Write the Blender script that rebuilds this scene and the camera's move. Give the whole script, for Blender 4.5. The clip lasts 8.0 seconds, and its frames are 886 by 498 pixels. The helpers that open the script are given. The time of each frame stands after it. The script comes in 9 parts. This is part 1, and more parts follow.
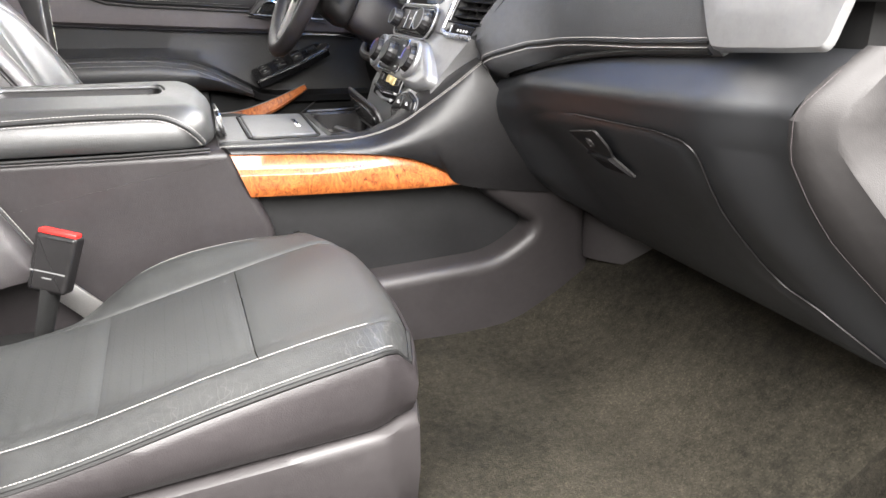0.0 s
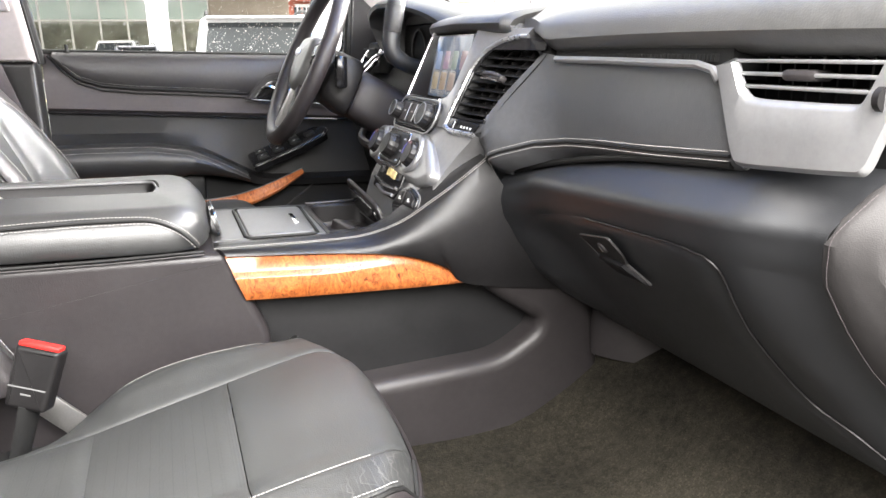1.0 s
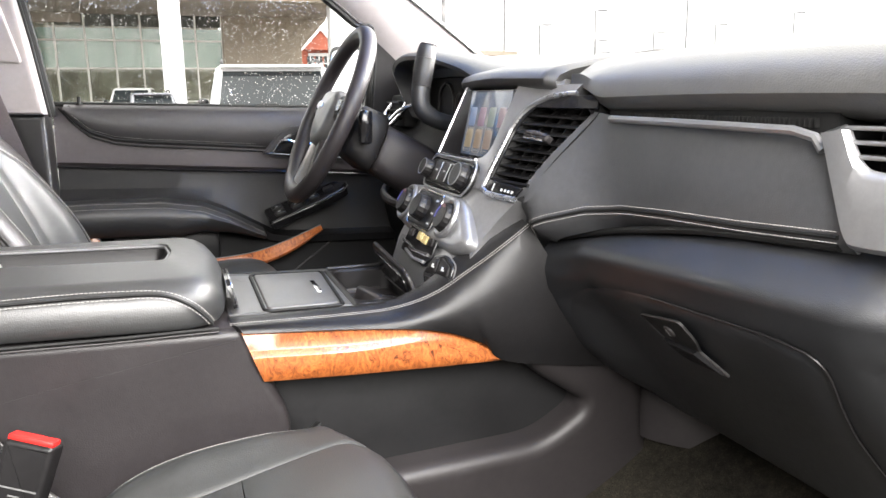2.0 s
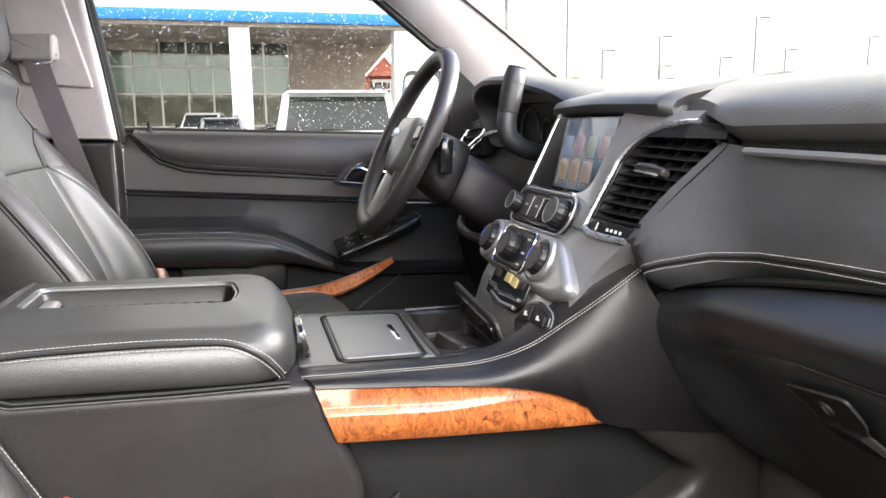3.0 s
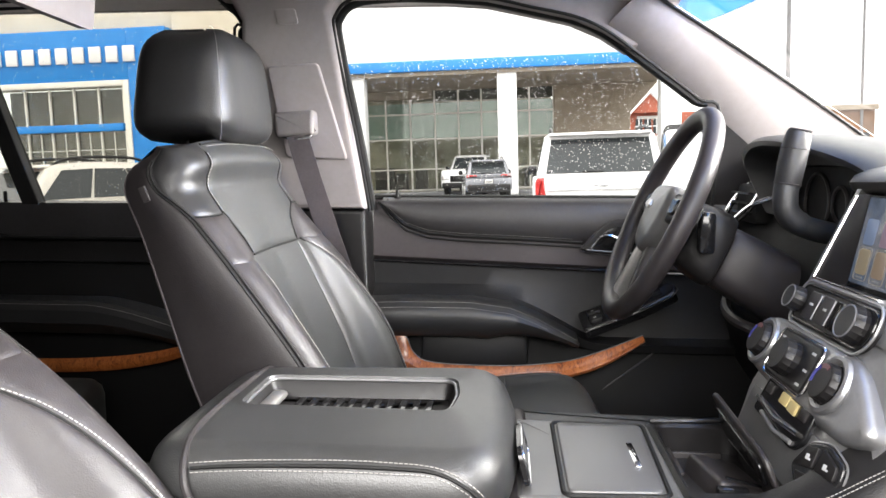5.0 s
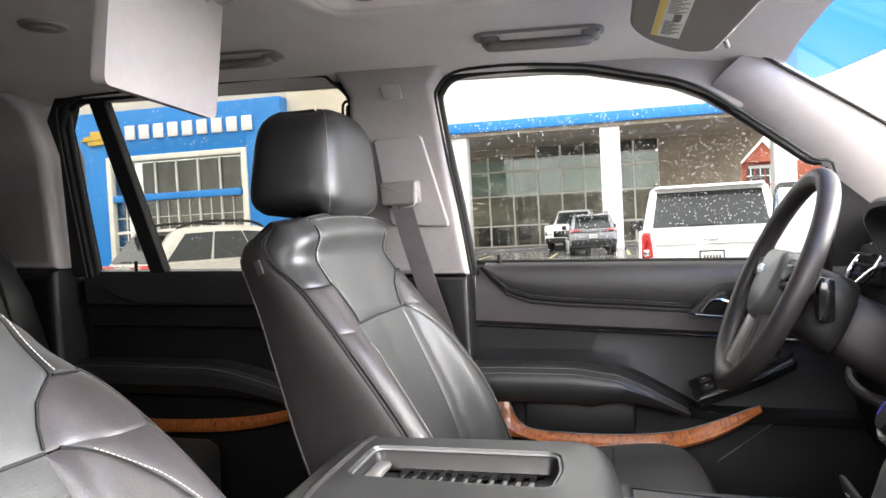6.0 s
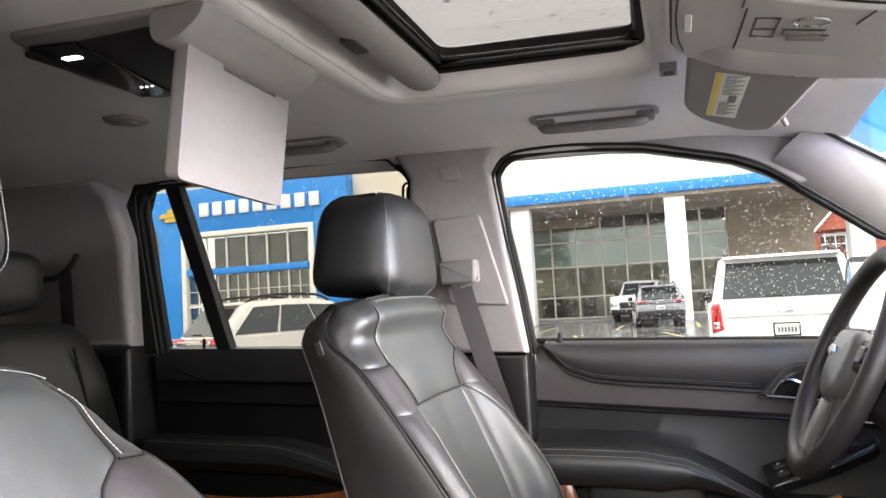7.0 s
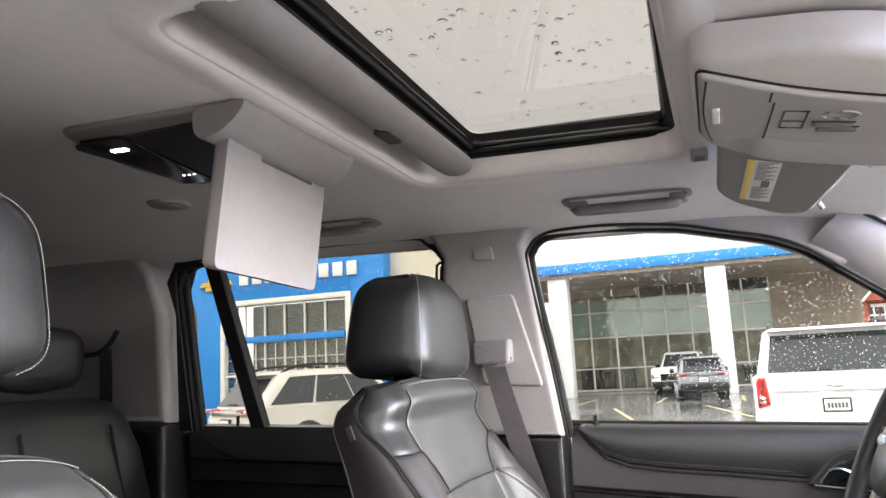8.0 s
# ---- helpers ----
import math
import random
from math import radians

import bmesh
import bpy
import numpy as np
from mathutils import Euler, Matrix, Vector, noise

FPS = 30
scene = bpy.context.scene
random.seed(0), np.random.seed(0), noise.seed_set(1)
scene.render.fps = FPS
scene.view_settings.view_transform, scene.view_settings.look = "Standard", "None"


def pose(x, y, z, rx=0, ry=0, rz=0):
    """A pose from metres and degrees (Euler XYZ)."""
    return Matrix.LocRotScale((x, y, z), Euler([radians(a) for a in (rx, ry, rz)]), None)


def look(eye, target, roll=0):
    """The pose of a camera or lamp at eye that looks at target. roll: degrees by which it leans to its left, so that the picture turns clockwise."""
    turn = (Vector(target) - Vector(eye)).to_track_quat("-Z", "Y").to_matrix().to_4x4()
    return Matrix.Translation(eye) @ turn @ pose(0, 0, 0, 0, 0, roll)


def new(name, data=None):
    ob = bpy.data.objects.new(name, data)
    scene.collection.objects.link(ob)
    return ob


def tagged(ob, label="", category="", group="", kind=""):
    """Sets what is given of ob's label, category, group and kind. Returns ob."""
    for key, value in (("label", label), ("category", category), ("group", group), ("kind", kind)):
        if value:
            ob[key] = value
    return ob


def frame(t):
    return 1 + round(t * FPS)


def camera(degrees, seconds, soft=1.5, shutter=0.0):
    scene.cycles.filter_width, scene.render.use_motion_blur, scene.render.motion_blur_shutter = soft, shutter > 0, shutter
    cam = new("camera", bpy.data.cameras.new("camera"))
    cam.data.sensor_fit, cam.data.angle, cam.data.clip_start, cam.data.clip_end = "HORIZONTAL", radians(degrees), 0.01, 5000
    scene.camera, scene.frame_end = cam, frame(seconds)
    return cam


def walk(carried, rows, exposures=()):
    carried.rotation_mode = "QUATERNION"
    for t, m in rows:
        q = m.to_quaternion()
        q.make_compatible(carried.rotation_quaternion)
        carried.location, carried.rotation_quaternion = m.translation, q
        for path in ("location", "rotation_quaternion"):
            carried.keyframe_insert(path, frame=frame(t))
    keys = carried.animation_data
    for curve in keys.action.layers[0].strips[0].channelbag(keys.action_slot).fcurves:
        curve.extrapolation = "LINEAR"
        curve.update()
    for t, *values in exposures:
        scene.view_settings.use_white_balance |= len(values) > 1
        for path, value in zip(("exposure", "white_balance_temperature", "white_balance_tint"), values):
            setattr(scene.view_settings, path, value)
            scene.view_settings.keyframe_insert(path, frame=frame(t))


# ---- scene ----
cam = camera(61.7, 8.0)
PATH = [
    (0, (-0.122, -1.378, 1.22), (0.527, 0.394, 0.558), 0.9),
    (0.5, (-0.115, -1.346, 1.242), (0.551, 0.449, 0.665), 0.9),
    (1, (-0.115, -1.311, 1.262), (0.565, 0.503, 0.763), 0.8),
    (1.5, (-0.114, -1.255, 1.272), (0.573, 0.574, 0.84), 0.9),
    (3, (-0.123, -1.062, 1.279), (0.396, 0.843, 0.961), 1.2),
    (3.5, (-0.098, -1.003, 1.286), (0.279, 0.937, 0.983), 1.2),
    (4, (-0.083, -0.96, 1.303), (0.114, 1.009, 1.013), 1.1),
    (4.5, (-0.072, -0.939, 1.32), (-0.064, 1.043, 1.051), 0.6),
    (5, (-0.074, -0.927, 1.339), (-0.243, 1.053, 1.114), 0.0),
    (6.5, (-0.063, -0.94, 1.368), (-0.6, 0.986, 1.392), -1.5),
    (7, (-0.056, -0.943, 1.377), (-0.659, 0.96, 1.501), -1.5),
    (7.5, (-0.049, -0.945, 1.393), (-0.702, 0.933, 1.613), -1.3),
    (8, (-0.046, -0.947, 1.401), (-0.732, 0.906, 1.711), -1.1),
]
walk(cam, [(t, look(eye, target, roll)) for t, eye, target, roll in PATH], [(0, 1.95), (1.5, 1.78), (3, 1.36), (6.5, 1.22), (8, 1.2)])

# ---- world, sun, exposure ----
world = bpy.data.worlds.new("overcast_sky")
scene.world = world
world.use_nodes = True
wn, wl = world.node_tree.nodes, world.node_tree.links
wn.clear()
w_sky = wn.new("ShaderNodeTexSky")
w_sky.sky_type = "NISHITA"
w_sky.sun_disc = False
w_sky.sun_elevation, w_sky.sun_rotation = radians(48), radians(150)
w_sky.air_density, w_sky.dust_density, w_sky.ozone_density = 1.0, 4.0, 1.0
w_grey = wn.new("ShaderNodeHueSaturation")
w_grey.inputs["Saturation"].default_value = 0.12
w_flat = wn.new("ShaderNodeMixRGB")
w_flat.inputs["Fac"].default_value = 0.6
w_flat.inputs["Color2"].default_value = (19.9, 19.2, 18.5, 1)
w_bg = wn.new("ShaderNodeBackground")
w_bg.inputs["Strength"].default_value = 0.15
w_out = wn.new("ShaderNodeOutputWorld")
wl.new(w_sky.outputs[0], w_grey.inputs["Color"])
wl.new(w_grey.outputs[0], w_flat.inputs["Color1"])
wl.new(w_flat.outputs[0], w_bg.inputs["Color"])
wl.new(w_bg.outputs[0], w_out.inputs["Surface"])
sun = new("sun", bpy.data.lights.new("sun", "SUN"))
sun.data.energy, sun.data.angle, sun.data.color = 1.2, radians(25), (1.0, 0.97, 0.93)
sun.matrix_world = look((0, 0, 0), (0.35, 0.55, -1.0))
scene.view_settings.exposure = 1.15
# sky light through the open passenger door
door_light = new("door_sky_light", bpy.data.lights.new("door_sky_light", "AREA"))
door_light.data.shape, door_light.data.size, door_light.data.size_y = "RECTANGLE", 1.9, 1.5
door_light.data.energy, door_light.data.color = 88, (1.0, 0.97, 0.94)
door_light.matrix_world = look((0.05, -1.75, 2.25), (0.25, -0.1, 1.0))

# sky light through the windshield, from above the hood
front_light = new("windshield_sky_light", bpy.data.lights.new("windshield_sky_light", "AREA"))
front_light.data.shape, front_light.data.size, front_light.data.size_y = "RECTANGLE", 2.2, 1.3
front_light.data.energy, front_light.data.color = 260, (1.0, 0.97, 0.94)
front_light.matrix_world = look((2.4, 0.05, 2.2), (-0.45, -0.05, 1.15))


# ---- materials ----
def material(name, color, rough=0.5, metal=0.0, spec=0.5, coat=0.0, transmission=0.0, ior=1.45, emit=None, emit_strength=0.0):
    m = bpy.data.materials.new(name)
    m.use_nodes = True
    b = m.node_tree.nodes["Principled BSDF"]
    b.inputs["Base Color"].default_value = (*color, 1)
    b.inputs["Roughness"].default_value = rough
    b.inputs["Metallic"].default_value = metal
    b.inputs["Specular IOR Level"].default_value = spec
    b.inputs["Coat Weight"].default_value = coat
    b.inputs["Coat Roughness"].default_value = 0.06
    b.inputs["Transmission Weight"].default_value = transmission
    b.inputs["IOR"].default_value = ior
    if emit:
        b.inputs["Emission Color"].default_value = (*emit, 1)
        b.inputs["Emission Strength"].default_value = emit_strength
    return m


def node(m, kind, **values):
    n = m.node_tree.nodes.new(kind)
    for key, value in values.items():
        n.inputs[key.replace("_", " ")].default_value = value
    return n


def coords(m, scale=(1, 1, 1)):
    tc = m.node_tree.nodes.new("ShaderNodeTexCoord")
    mp = m.node_tree.nodes.new("ShaderNodeMapping")
    mp.inputs["Scale"].default_value = scale
    m.node_tree.links.new(tc.outputs["Object"], mp.inputs["Vector"])
    return mp.outputs["Vector"]


def ramp(m, fac, stops):
    r = m.node_tree.nodes.new("ShaderNodeValToRGB")
    e = r.color_ramp.elements
    while len(e) < len(stops):
        e.new(0.5)
    for el, (pos, col) in zip(e, stops):
        el.position, el.color = pos, (*col, 1)
    m.node_tree.links.new(fac, r.inputs["Fac"])
    return r.outputs["Color"]


def vary(m, low, high, scale=6.0, detail=6.0, rough=None, mapping=(1, 1, 1)):
    """Base colour between two tones, by noise at two scales; rough: range of roughness by the same noise."""
    ln = m.node_tree.links
    b = m.node_tree.nodes["Principled BSDF"]
    v = coords(m, mapping)
    n1 = node(m, "ShaderNodeTexNoise", Scale=scale, Detail=detail, Roughness=0.6)
    n2 = node(m, "ShaderNodeTexNoise", Scale=scale * 23, Detail=3.0, Roughness=0.6)
    mix = m.node_tree.nodes.new("ShaderNodeMath")
    mix.operation = "MULTIPLY_ADD"
    mix.inputs[1].default_value = 0.35
    half = m.node_tree.nodes.new("ShaderNodeMath")
    half.operation = "MULTIPLY"
    half.inputs[1].default_value = 0.65
    ln.new(v, n1.inputs["Vector"]), ln.new(v, n2.inputs["Vector"])
    ln.new(n1.outputs["Fac"], half.inputs[0])
    ln.new(n2.outputs["Fac"], mix.inputs[0])
    ln.new(half.outputs[0], mix.inputs[2])
    ln.new(ramp(m, mix.outputs[0], [(0.36, low), (0.64, high)]), b.inputs["Base Color"])
    if rough:
        rr = m.node_tree.nodes.new("ShaderNodeMapRange")
        rr.inputs["From Min"].default_value, rr.inputs["From Max"].default_value = 0.35, 0.65
        rr.inputs["To Min"].default_value, rr.inputs["To Max"].default_value = rough
        ln.new(mix.outputs[0], rr.inputs["Value"])
        ln.new(rr.outputs[0], b.inputs["Roughness"])
    return m


def relief(m, texture_output, strength, distance):
    ln = m.node_tree.links
    b = m.node_tree.nodes["Principled BSDF"]
    bump = m.node_tree.nodes.new("ShaderNodeBump")
    bump.inputs["Strength"].default_value, bump.inputs["Distance"].default_value = strength, distance
    if b.inputs["Normal"].is_linked:
        ln.new(b.inputs["Normal"].links[0].from_socket, bump.inputs["Normal"])
    ln.new(texture_output, bump.inputs["Height"])
    ln.new(bump.outputs[0], b.inputs["Normal"])
    return m


def grain(m, scale, strength, distance=0.0004, kind="voronoi", mapping=(1, 1, 1)):
    v = coords(m, mapping)
    if kind == "voronoi":
        n = node(m, "ShaderNodeTexVoronoi", Scale=scale)
        out = n.outputs["Distance"]
    else:
        n = node(m, "ShaderNodeTexNoise", Scale=scale, Detail=5.0, Roughness=0.65)
        out = n.outputs["Fac"]
    m.node_tree.links.new(v, n.inputs["Vector"])
    return relief(m, out, strength, distance)


def leather(name, low, high, rough, scale=520, spec=0.7):
    m = vary(material(name, low, rough[0], spec=spec), low, high, 5.0, rough=rough)
    grain(m, scale, 0.30, 0.0005)
    return grain(m, 16, 0.05, 0.0015, "noise")


MAT = {}
MAT["leather"] = leather("black_leather", (0.021, 0.0218, 0.0215), (0.034, 0.0352, 0.0348), (0.46, 0.56), 600, 0.7)
MAT["leather_dark"] = leather("deep_black_leather", (0.0115, 0.0115, 0.0122), (0.0200, 0.0200, 0.0210), (0.38, 0.48), 600, 0.6)
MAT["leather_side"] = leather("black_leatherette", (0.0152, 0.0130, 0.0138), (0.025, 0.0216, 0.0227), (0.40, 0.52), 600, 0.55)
MAT["perforated"] = leather("perforated_leather", (0.023, 0.0238, 0.0235), (0.036, 0.0371, 0.0367), (0.48, 0.58), 420, 0.6)


def perforate(m):
    """Fine holes in a regular grid, a few millimetres apart."""
    ln = m.node_tree.links
    b = m.node_tree.nodes["Principled BSDF"]
    holes = node(m, "ShaderNodeTexVoronoi", Scale=290.0, Randomness=0.05)
    ln.new(coords(m), holes.inputs["Vector"])
    mix = m.node_tree.nodes.new("ShaderNodeMixRGB")
    mix.blend_type, mix.inputs["Fac"].default_value = "MULTIPLY", 1.0
    ln.new(b.inputs["Base Color"].links[0].from_socket, mix.inputs["Color1"])
    dots = ramp(m, holes.outputs["Distance"], [(0.16, (0.25, 0.25, 0.25)), (0.26, (1.0, 1.0, 1.0))])
    ln.new(dots, mix.inputs["Color2"])
    ln.new(mix.outputs[0], b.inputs["Base Color"])
    return relief(m, dots, 0.25, 0.0006)


perforate(MAT["perforated"])
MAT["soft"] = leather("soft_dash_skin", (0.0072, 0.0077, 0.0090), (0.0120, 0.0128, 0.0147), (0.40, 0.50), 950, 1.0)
MAT["door_skin"] = leather("black_door_skin", (0.0140, 0.0131, 0.0138), (0.0230, 0.0216, 0.0226), (0.36, 0.48), 950, 0.5)
MAT["worn_leather"] = leather("worn_armrest_leather", (0.020, 0.0202, 0.0205), (0.031, 0.0313, 0.0316), (0.34, 0.44), 600, 0.95)
# lighter copy of the black leather; door-side reflection is put into the colour
MAT["dash_pad"] = leather("sheen_pale_dash_leather", (0.038, 0.0388, 0.0416), (0.057, 0.0582, 0.062), (0.38, 0.48), 800, 0.75)
MAT["shoulder"] = leather("satin_console_shoulder", (0.0062, 0.0059, 0.0063), (0.0112, 0.0108, 0.0114), (0.30, 0.40), 700, 0.36)
# paler than the dash skin: windshield glare is put into the base colour
MAT["dash_top"] = leather("glare_pale_dash_top", (0.045, 0.0445, 0.044), (0.070, 0.069, 0.067), (0.32, 0.46), 520)
MAT["plastic"] = grain(vary(material("black_plastic", (0.009, 0.0085, 0.009), 0.5, spec=0.42), (0.0055, 0.0050, 0.0053), (0.010, 0.0092, 0.0096), 4, rough=(0.34, 0.48)), 700, 0.3, 0.0003)
MAT["plastic_grey"] = grain(vary(material("charcoal_plastic", (0.025, 0.022, 0.023), 0.5, spec=0.45), (0.0175, 0.0155, 0.016), (0.027, 0.024, 0.0247), 4, rough=(0.40, 0.52)), 650, 0.3, 0.0003)
MAT["end_cap"] = leather("soft_grey_end_cap", (0.022, 0.0206, 0.0206), (0.031, 0.0292, 0.0292), (0.52, 0.64), 800, 0.3)
# charcoal made paler: window sheen is put into the base colour
MAT["console_top"] = grain(vary(material("sheen_pale_console_skin", (0.08, 0.078, 0.078), 0.4, spec=0.9), (0.069, 0.068, 0.0675), (0.094, 0.0925, 0.092), 5, rough=(0.32, 0.42)), 620, 0.25, 0.0003)
MAT["gloss"] = vary(material("gloss_black", (0.008, 0.008, 0.009), 0.12), (0.006, 0.006, 0.007), (0.012, 0.012, 0.013), 8, rough=(0.08, 0.2))
MAT["headliner"] = grain(vary(material("headliner_fabric", (0.68, 0.63, 0.625), 0.95, spec=0.2), (0.64, 0.595, 0.59), (0.72, 0.67, 0.66), 3), 900, 0.4, 0.0006, "noise")
MAT["trim_light"] = grain(vary(material("light_grey_trim", (0.26, 0.235, 0.233), 0.7, spec=0.3), (0.235, 0.213, 0.211), (0.28, 0.255, 0.252), 3, rough=(0.6, 0.75)), 800, 0.25, 0.0003)
MAT["console_trim"] = grain(vary(material("pale_console_plastic", (0.38, 0.35, 0.345), 0.55, spec=0.35), (0.355, 0.327, 0.322), (0.40, 0.37, 0.365), 3, rough=(0.5, 0.62)), 800, 0.2, 0.0003)
MAT["trim_mid"] = grain(vary(material("mid_grey_trim", (0.19, 0.175, 0.17), 0.6, spec=0.3), (0.17, 0.155, 0.152), (0.21, 0.195, 0.19), 5, rough=(0.55, 0.7)), 800, 0.2, 0.0003)
MAT["silver"] = grain(vary(material("satin_silver", (0.30, 0.30, 0.305), 0.38, metal=0.75), (0.27, 0.27, 0.275), (0.33, 0.33, 0.335), 6, rough=(0.30, 0.40)), 900, 0.05, 0.0002)
MAT["silver_dark"] = grain(vary(material("dull_silver", (0.18, 0.18, 0.183), 0.42, metal=0.6), (0.155, 0.155, 0.158), (0.205, 0.205, 0.208), 6, rough=(0.34, 0.46)), 900, 0.05, 0.0002)
MAT["silver_bright"] = vary(material("bright_satin_silver", (0.46, 0.46, 0.47), 0.3, metal=0.9), (0.42, 0.42, 0.43), (0.5, 0.5, 0.51), 8, rough=(0.24, 0.34))
MAT["slat_black"] = vary(material("satin_black_slat", (0.006, 0.006, 0.0065), 0.3), (0.004, 0.004, 0.0045), (0.009, 0.009, 0.0095), 9, rough=(0.24, 0.36))
MAT["dash_visor"] = leather("grained_visor_skin", (0.026, 0.0258, 0.0256), (0.042, 0.0416, 0.041), (0.32, 0.44), 700, 0.65)
MAT["chrome"] = vary(material("chrome", (0.75, 0.75, 0.77), 0.12, metal=1.0), (0.70, 0.70, 0.72), (0.8, 0.8, 0.82), 10, rough=(0.08, 0.18))
MAT["thread"] = vary(material("grey_thread", (0.31, 0.30, 0.285), 0.85), (0.26, 0.25, 0.24), (0.37, 0.355, 0.34), 40)
MAT["rubber"] = vary(material("black_rubber", (0.008, 0.008, 0.008), 0.6, spec=0.3), (0.006, 0.006, 0.006), (0.011, 0.011, 0.011), 9)
# black frame and dial; on low panels, footwell shade put into the colour
MAT["deep_plastic"] = grain(vary(material("shaded_black_plastic", (0.005, 0.005, 0.005), 0.65, spec=0.2), (0.0035, 0.0035, 0.0036), (0.0065, 0.0063, 0.0065), 5, rough=(0.58, 0.72)), 700, 0.3, 0.0003)
# darker copy of the door skin, with recess shade put into the colour
MAT["recess_shade"] = leather("recess_shade_leather", (0.0078, 0.0077, 0.0082), (0.0130, 0.0129, 0.0137), (0.42, 0.54), 900, 0.4)
MAT["door_band"] = grain(vary(material("charcoal_door_band", (0.042, 0.0355, 0.0375), 0.45, spec=0.5), (0.034, 0.0285, 0.0302), (0.048, 0.041, 0.043), 4, rough=(0.40, 0.50)), 700, 0.25, 0.0003)
MAT["webbing"] = grain(vary(material("belt_webbing", (0.06, 0.05, 0.052), 0.75), (0.045, 0.038, 0.04), (0.075, 0.063, 0.066), 12), 450, 0.6, 0.0006, "noise", (1, 1, 6))
MAT["red"] = vary(material("red_button", (0.55, 0.015, 0.012), 0.4), (0.5, 0.012, 0.01), (0.62, 0.02, 0.016), 30)
MAT["steel"] = vary(material("brushed_steel", (0.55, 0.54, 0.52), 0.35, metal=0.9), (0.48, 0.47, 0.46), (0.6, 0.59, 0.57), 14)
MAT["label_white"] = vary(material("label_white", (0.75, 0.74, 0.70), 0.5), (0.7, 0.69, 0.66), (0.78, 0.77, 0.73), 30)
MAT["label_yellow"] = material("label_yellow", (0.75, 0.55, 0.12), 0.5)
MAT["label_ink"] = material("label_ink", (0.12, 0.12, 0.12), 0.6)
MAT["mark"] = material("switch_mark", (0.45, 0.45, 0.45), 0.5)
MAT["glass"] = material("window_glass", (0.62, 0.63, 0.62), 0.0, transmission=1.0, ior=1.25)
MAT["glass_rear"] = material("tinted_rear_glass", (0.37, 0.37, 0.345), 0.0, transmission=1.0, ior=1.25)
MAT["water"] = material("rain_water", (1, 1, 1), 0.0, transmission=1.0, ior=1.33)
MAT["tint_blue"] = material("blue_shade_band_glass", (0.04, 0.17, 0.57), 0.05, transmission=1.0, ior=1.2)
MAT["roof_glass"] = material("tinted_roof_glass", (0.15, 0.145, 0.138), 0.0, transmission=1.0, ior=1.2)
MAT["privacy_glass"] = material("privacy_glass", (0.10, 0.11, 0.11), 0.0, transmission=1.0, ior=1.2)
MAT["mirror"] = material("mirror_glass", (0.85, 0.86, 0.88), 0.02, metal=1.0)
MAT["lamp_lit"] = material("lit_reading_lamp", (1, 1, 1), 0.4, emit=(1.0, 0.93, 0.95), emit_strength=14)
MAT["led"] = material("lit_indicator", (0.9, 0.95, 1), 0.4, emit=(0.85, 0.92, 1.0), emit_strength=2.5)


def carpet_material():
    """Cut pile: worn light and dark areas, and tufts that differ one from the next."""
    m = vary(material("cut_pile_carpet", (0.03, 0.027, 0.023), 0.95, spec=0.1), (0.0105, 0.0095, 0.0077), (0.039, 0.0345, 0.0262), 3.2, 14.0)
    ln = m.node_tree.links
    b = m.node_tree.nodes["Principled BSDF"]
    tufts = node(m, "ShaderNodeTexVoronoi", Scale=420.0)
    ln.new(coords(m), tufts.inputs["Vector"])
    mix = m.node_tree.nodes.new("ShaderNodeMixRGB")
    mix.blend_type, mix.inputs["Fac"].default_value = "MULTIPLY", 1.0
    ln.new(b.inputs["Base Color"].links[0].from_socket, mix.inputs["Color1"])
    tone = node(m, "ShaderNodeSeparateColor")
    ln.new(tufts.outputs["Color"], tone.inputs[0])
    ln.new(ramp(m, tone.outputs[0], [(0.0, (0.68, 0.68, 0.68)), (0.8, (1.0, 1.0, 1.0)), (1.0, (1.35, 1.33, 1.28))]), mix.inputs["Color2"])
    ln.new(mix.outputs[0], b.inputs["Base Color"])
    grain(m, 420, 1.0, 0.005, "noise")
    return grain(m, 9, 0.5, 0.01, "noise")


MAT["carpet"] = carpet_material()


def burl_material():
    m = material("burl_wood", (0.3, 0.09, 0.02), 0.36, coat=0.32)
    ln = m.node_tree.links
    b = m.node_tree.nodes["Principled BSDF"]
    v = coords(m, (1.0, 1.0, 0.55))
    warp = node(m, "ShaderNodeTexNoise", Scale=16.0, Detail=4.0, Roughness=0.6)
    add = m.node_tree.nodes.new("ShaderNodeMixRGB")
    add.blend_type, add.inputs["Fac"].default_value = "ADD", 0.06
    n = node(m, "ShaderNodeTexNoise", Scale=85.0, Detail=9.0, Roughness=0.72, Distortion=1.6)
    ln.new(v, warp.inputs["Vector"])
    ln.new(v, add.inputs["Color1"]), ln.new(warp.outputs["Color"], add.inputs["Color2"])
    ln.new(add.outputs[0], n.inputs["Vector"])
    ln.new(ramp(m, n.outputs["Fac"], [(0.33, (0.05, 0.012, 0.005)), (0.42, (0.19, 0.050, 0.013)), (0.53, (0.33, 0.098, 0.025)), (0.70, (0.46, 0.165, 0.045))]), b.inputs["Base Color"])
    return m


MAT["wood"] = burl_material()

# ---- building helpers ----
CY = -0.05


def base(name, at, label, category, kind="", group=""):
    ob = new(name)
    ob.empty_display_size = 0.05
    ob.matrix_world = Matrix.Translation(at)
    return tagged(ob, label, category, group, kind)


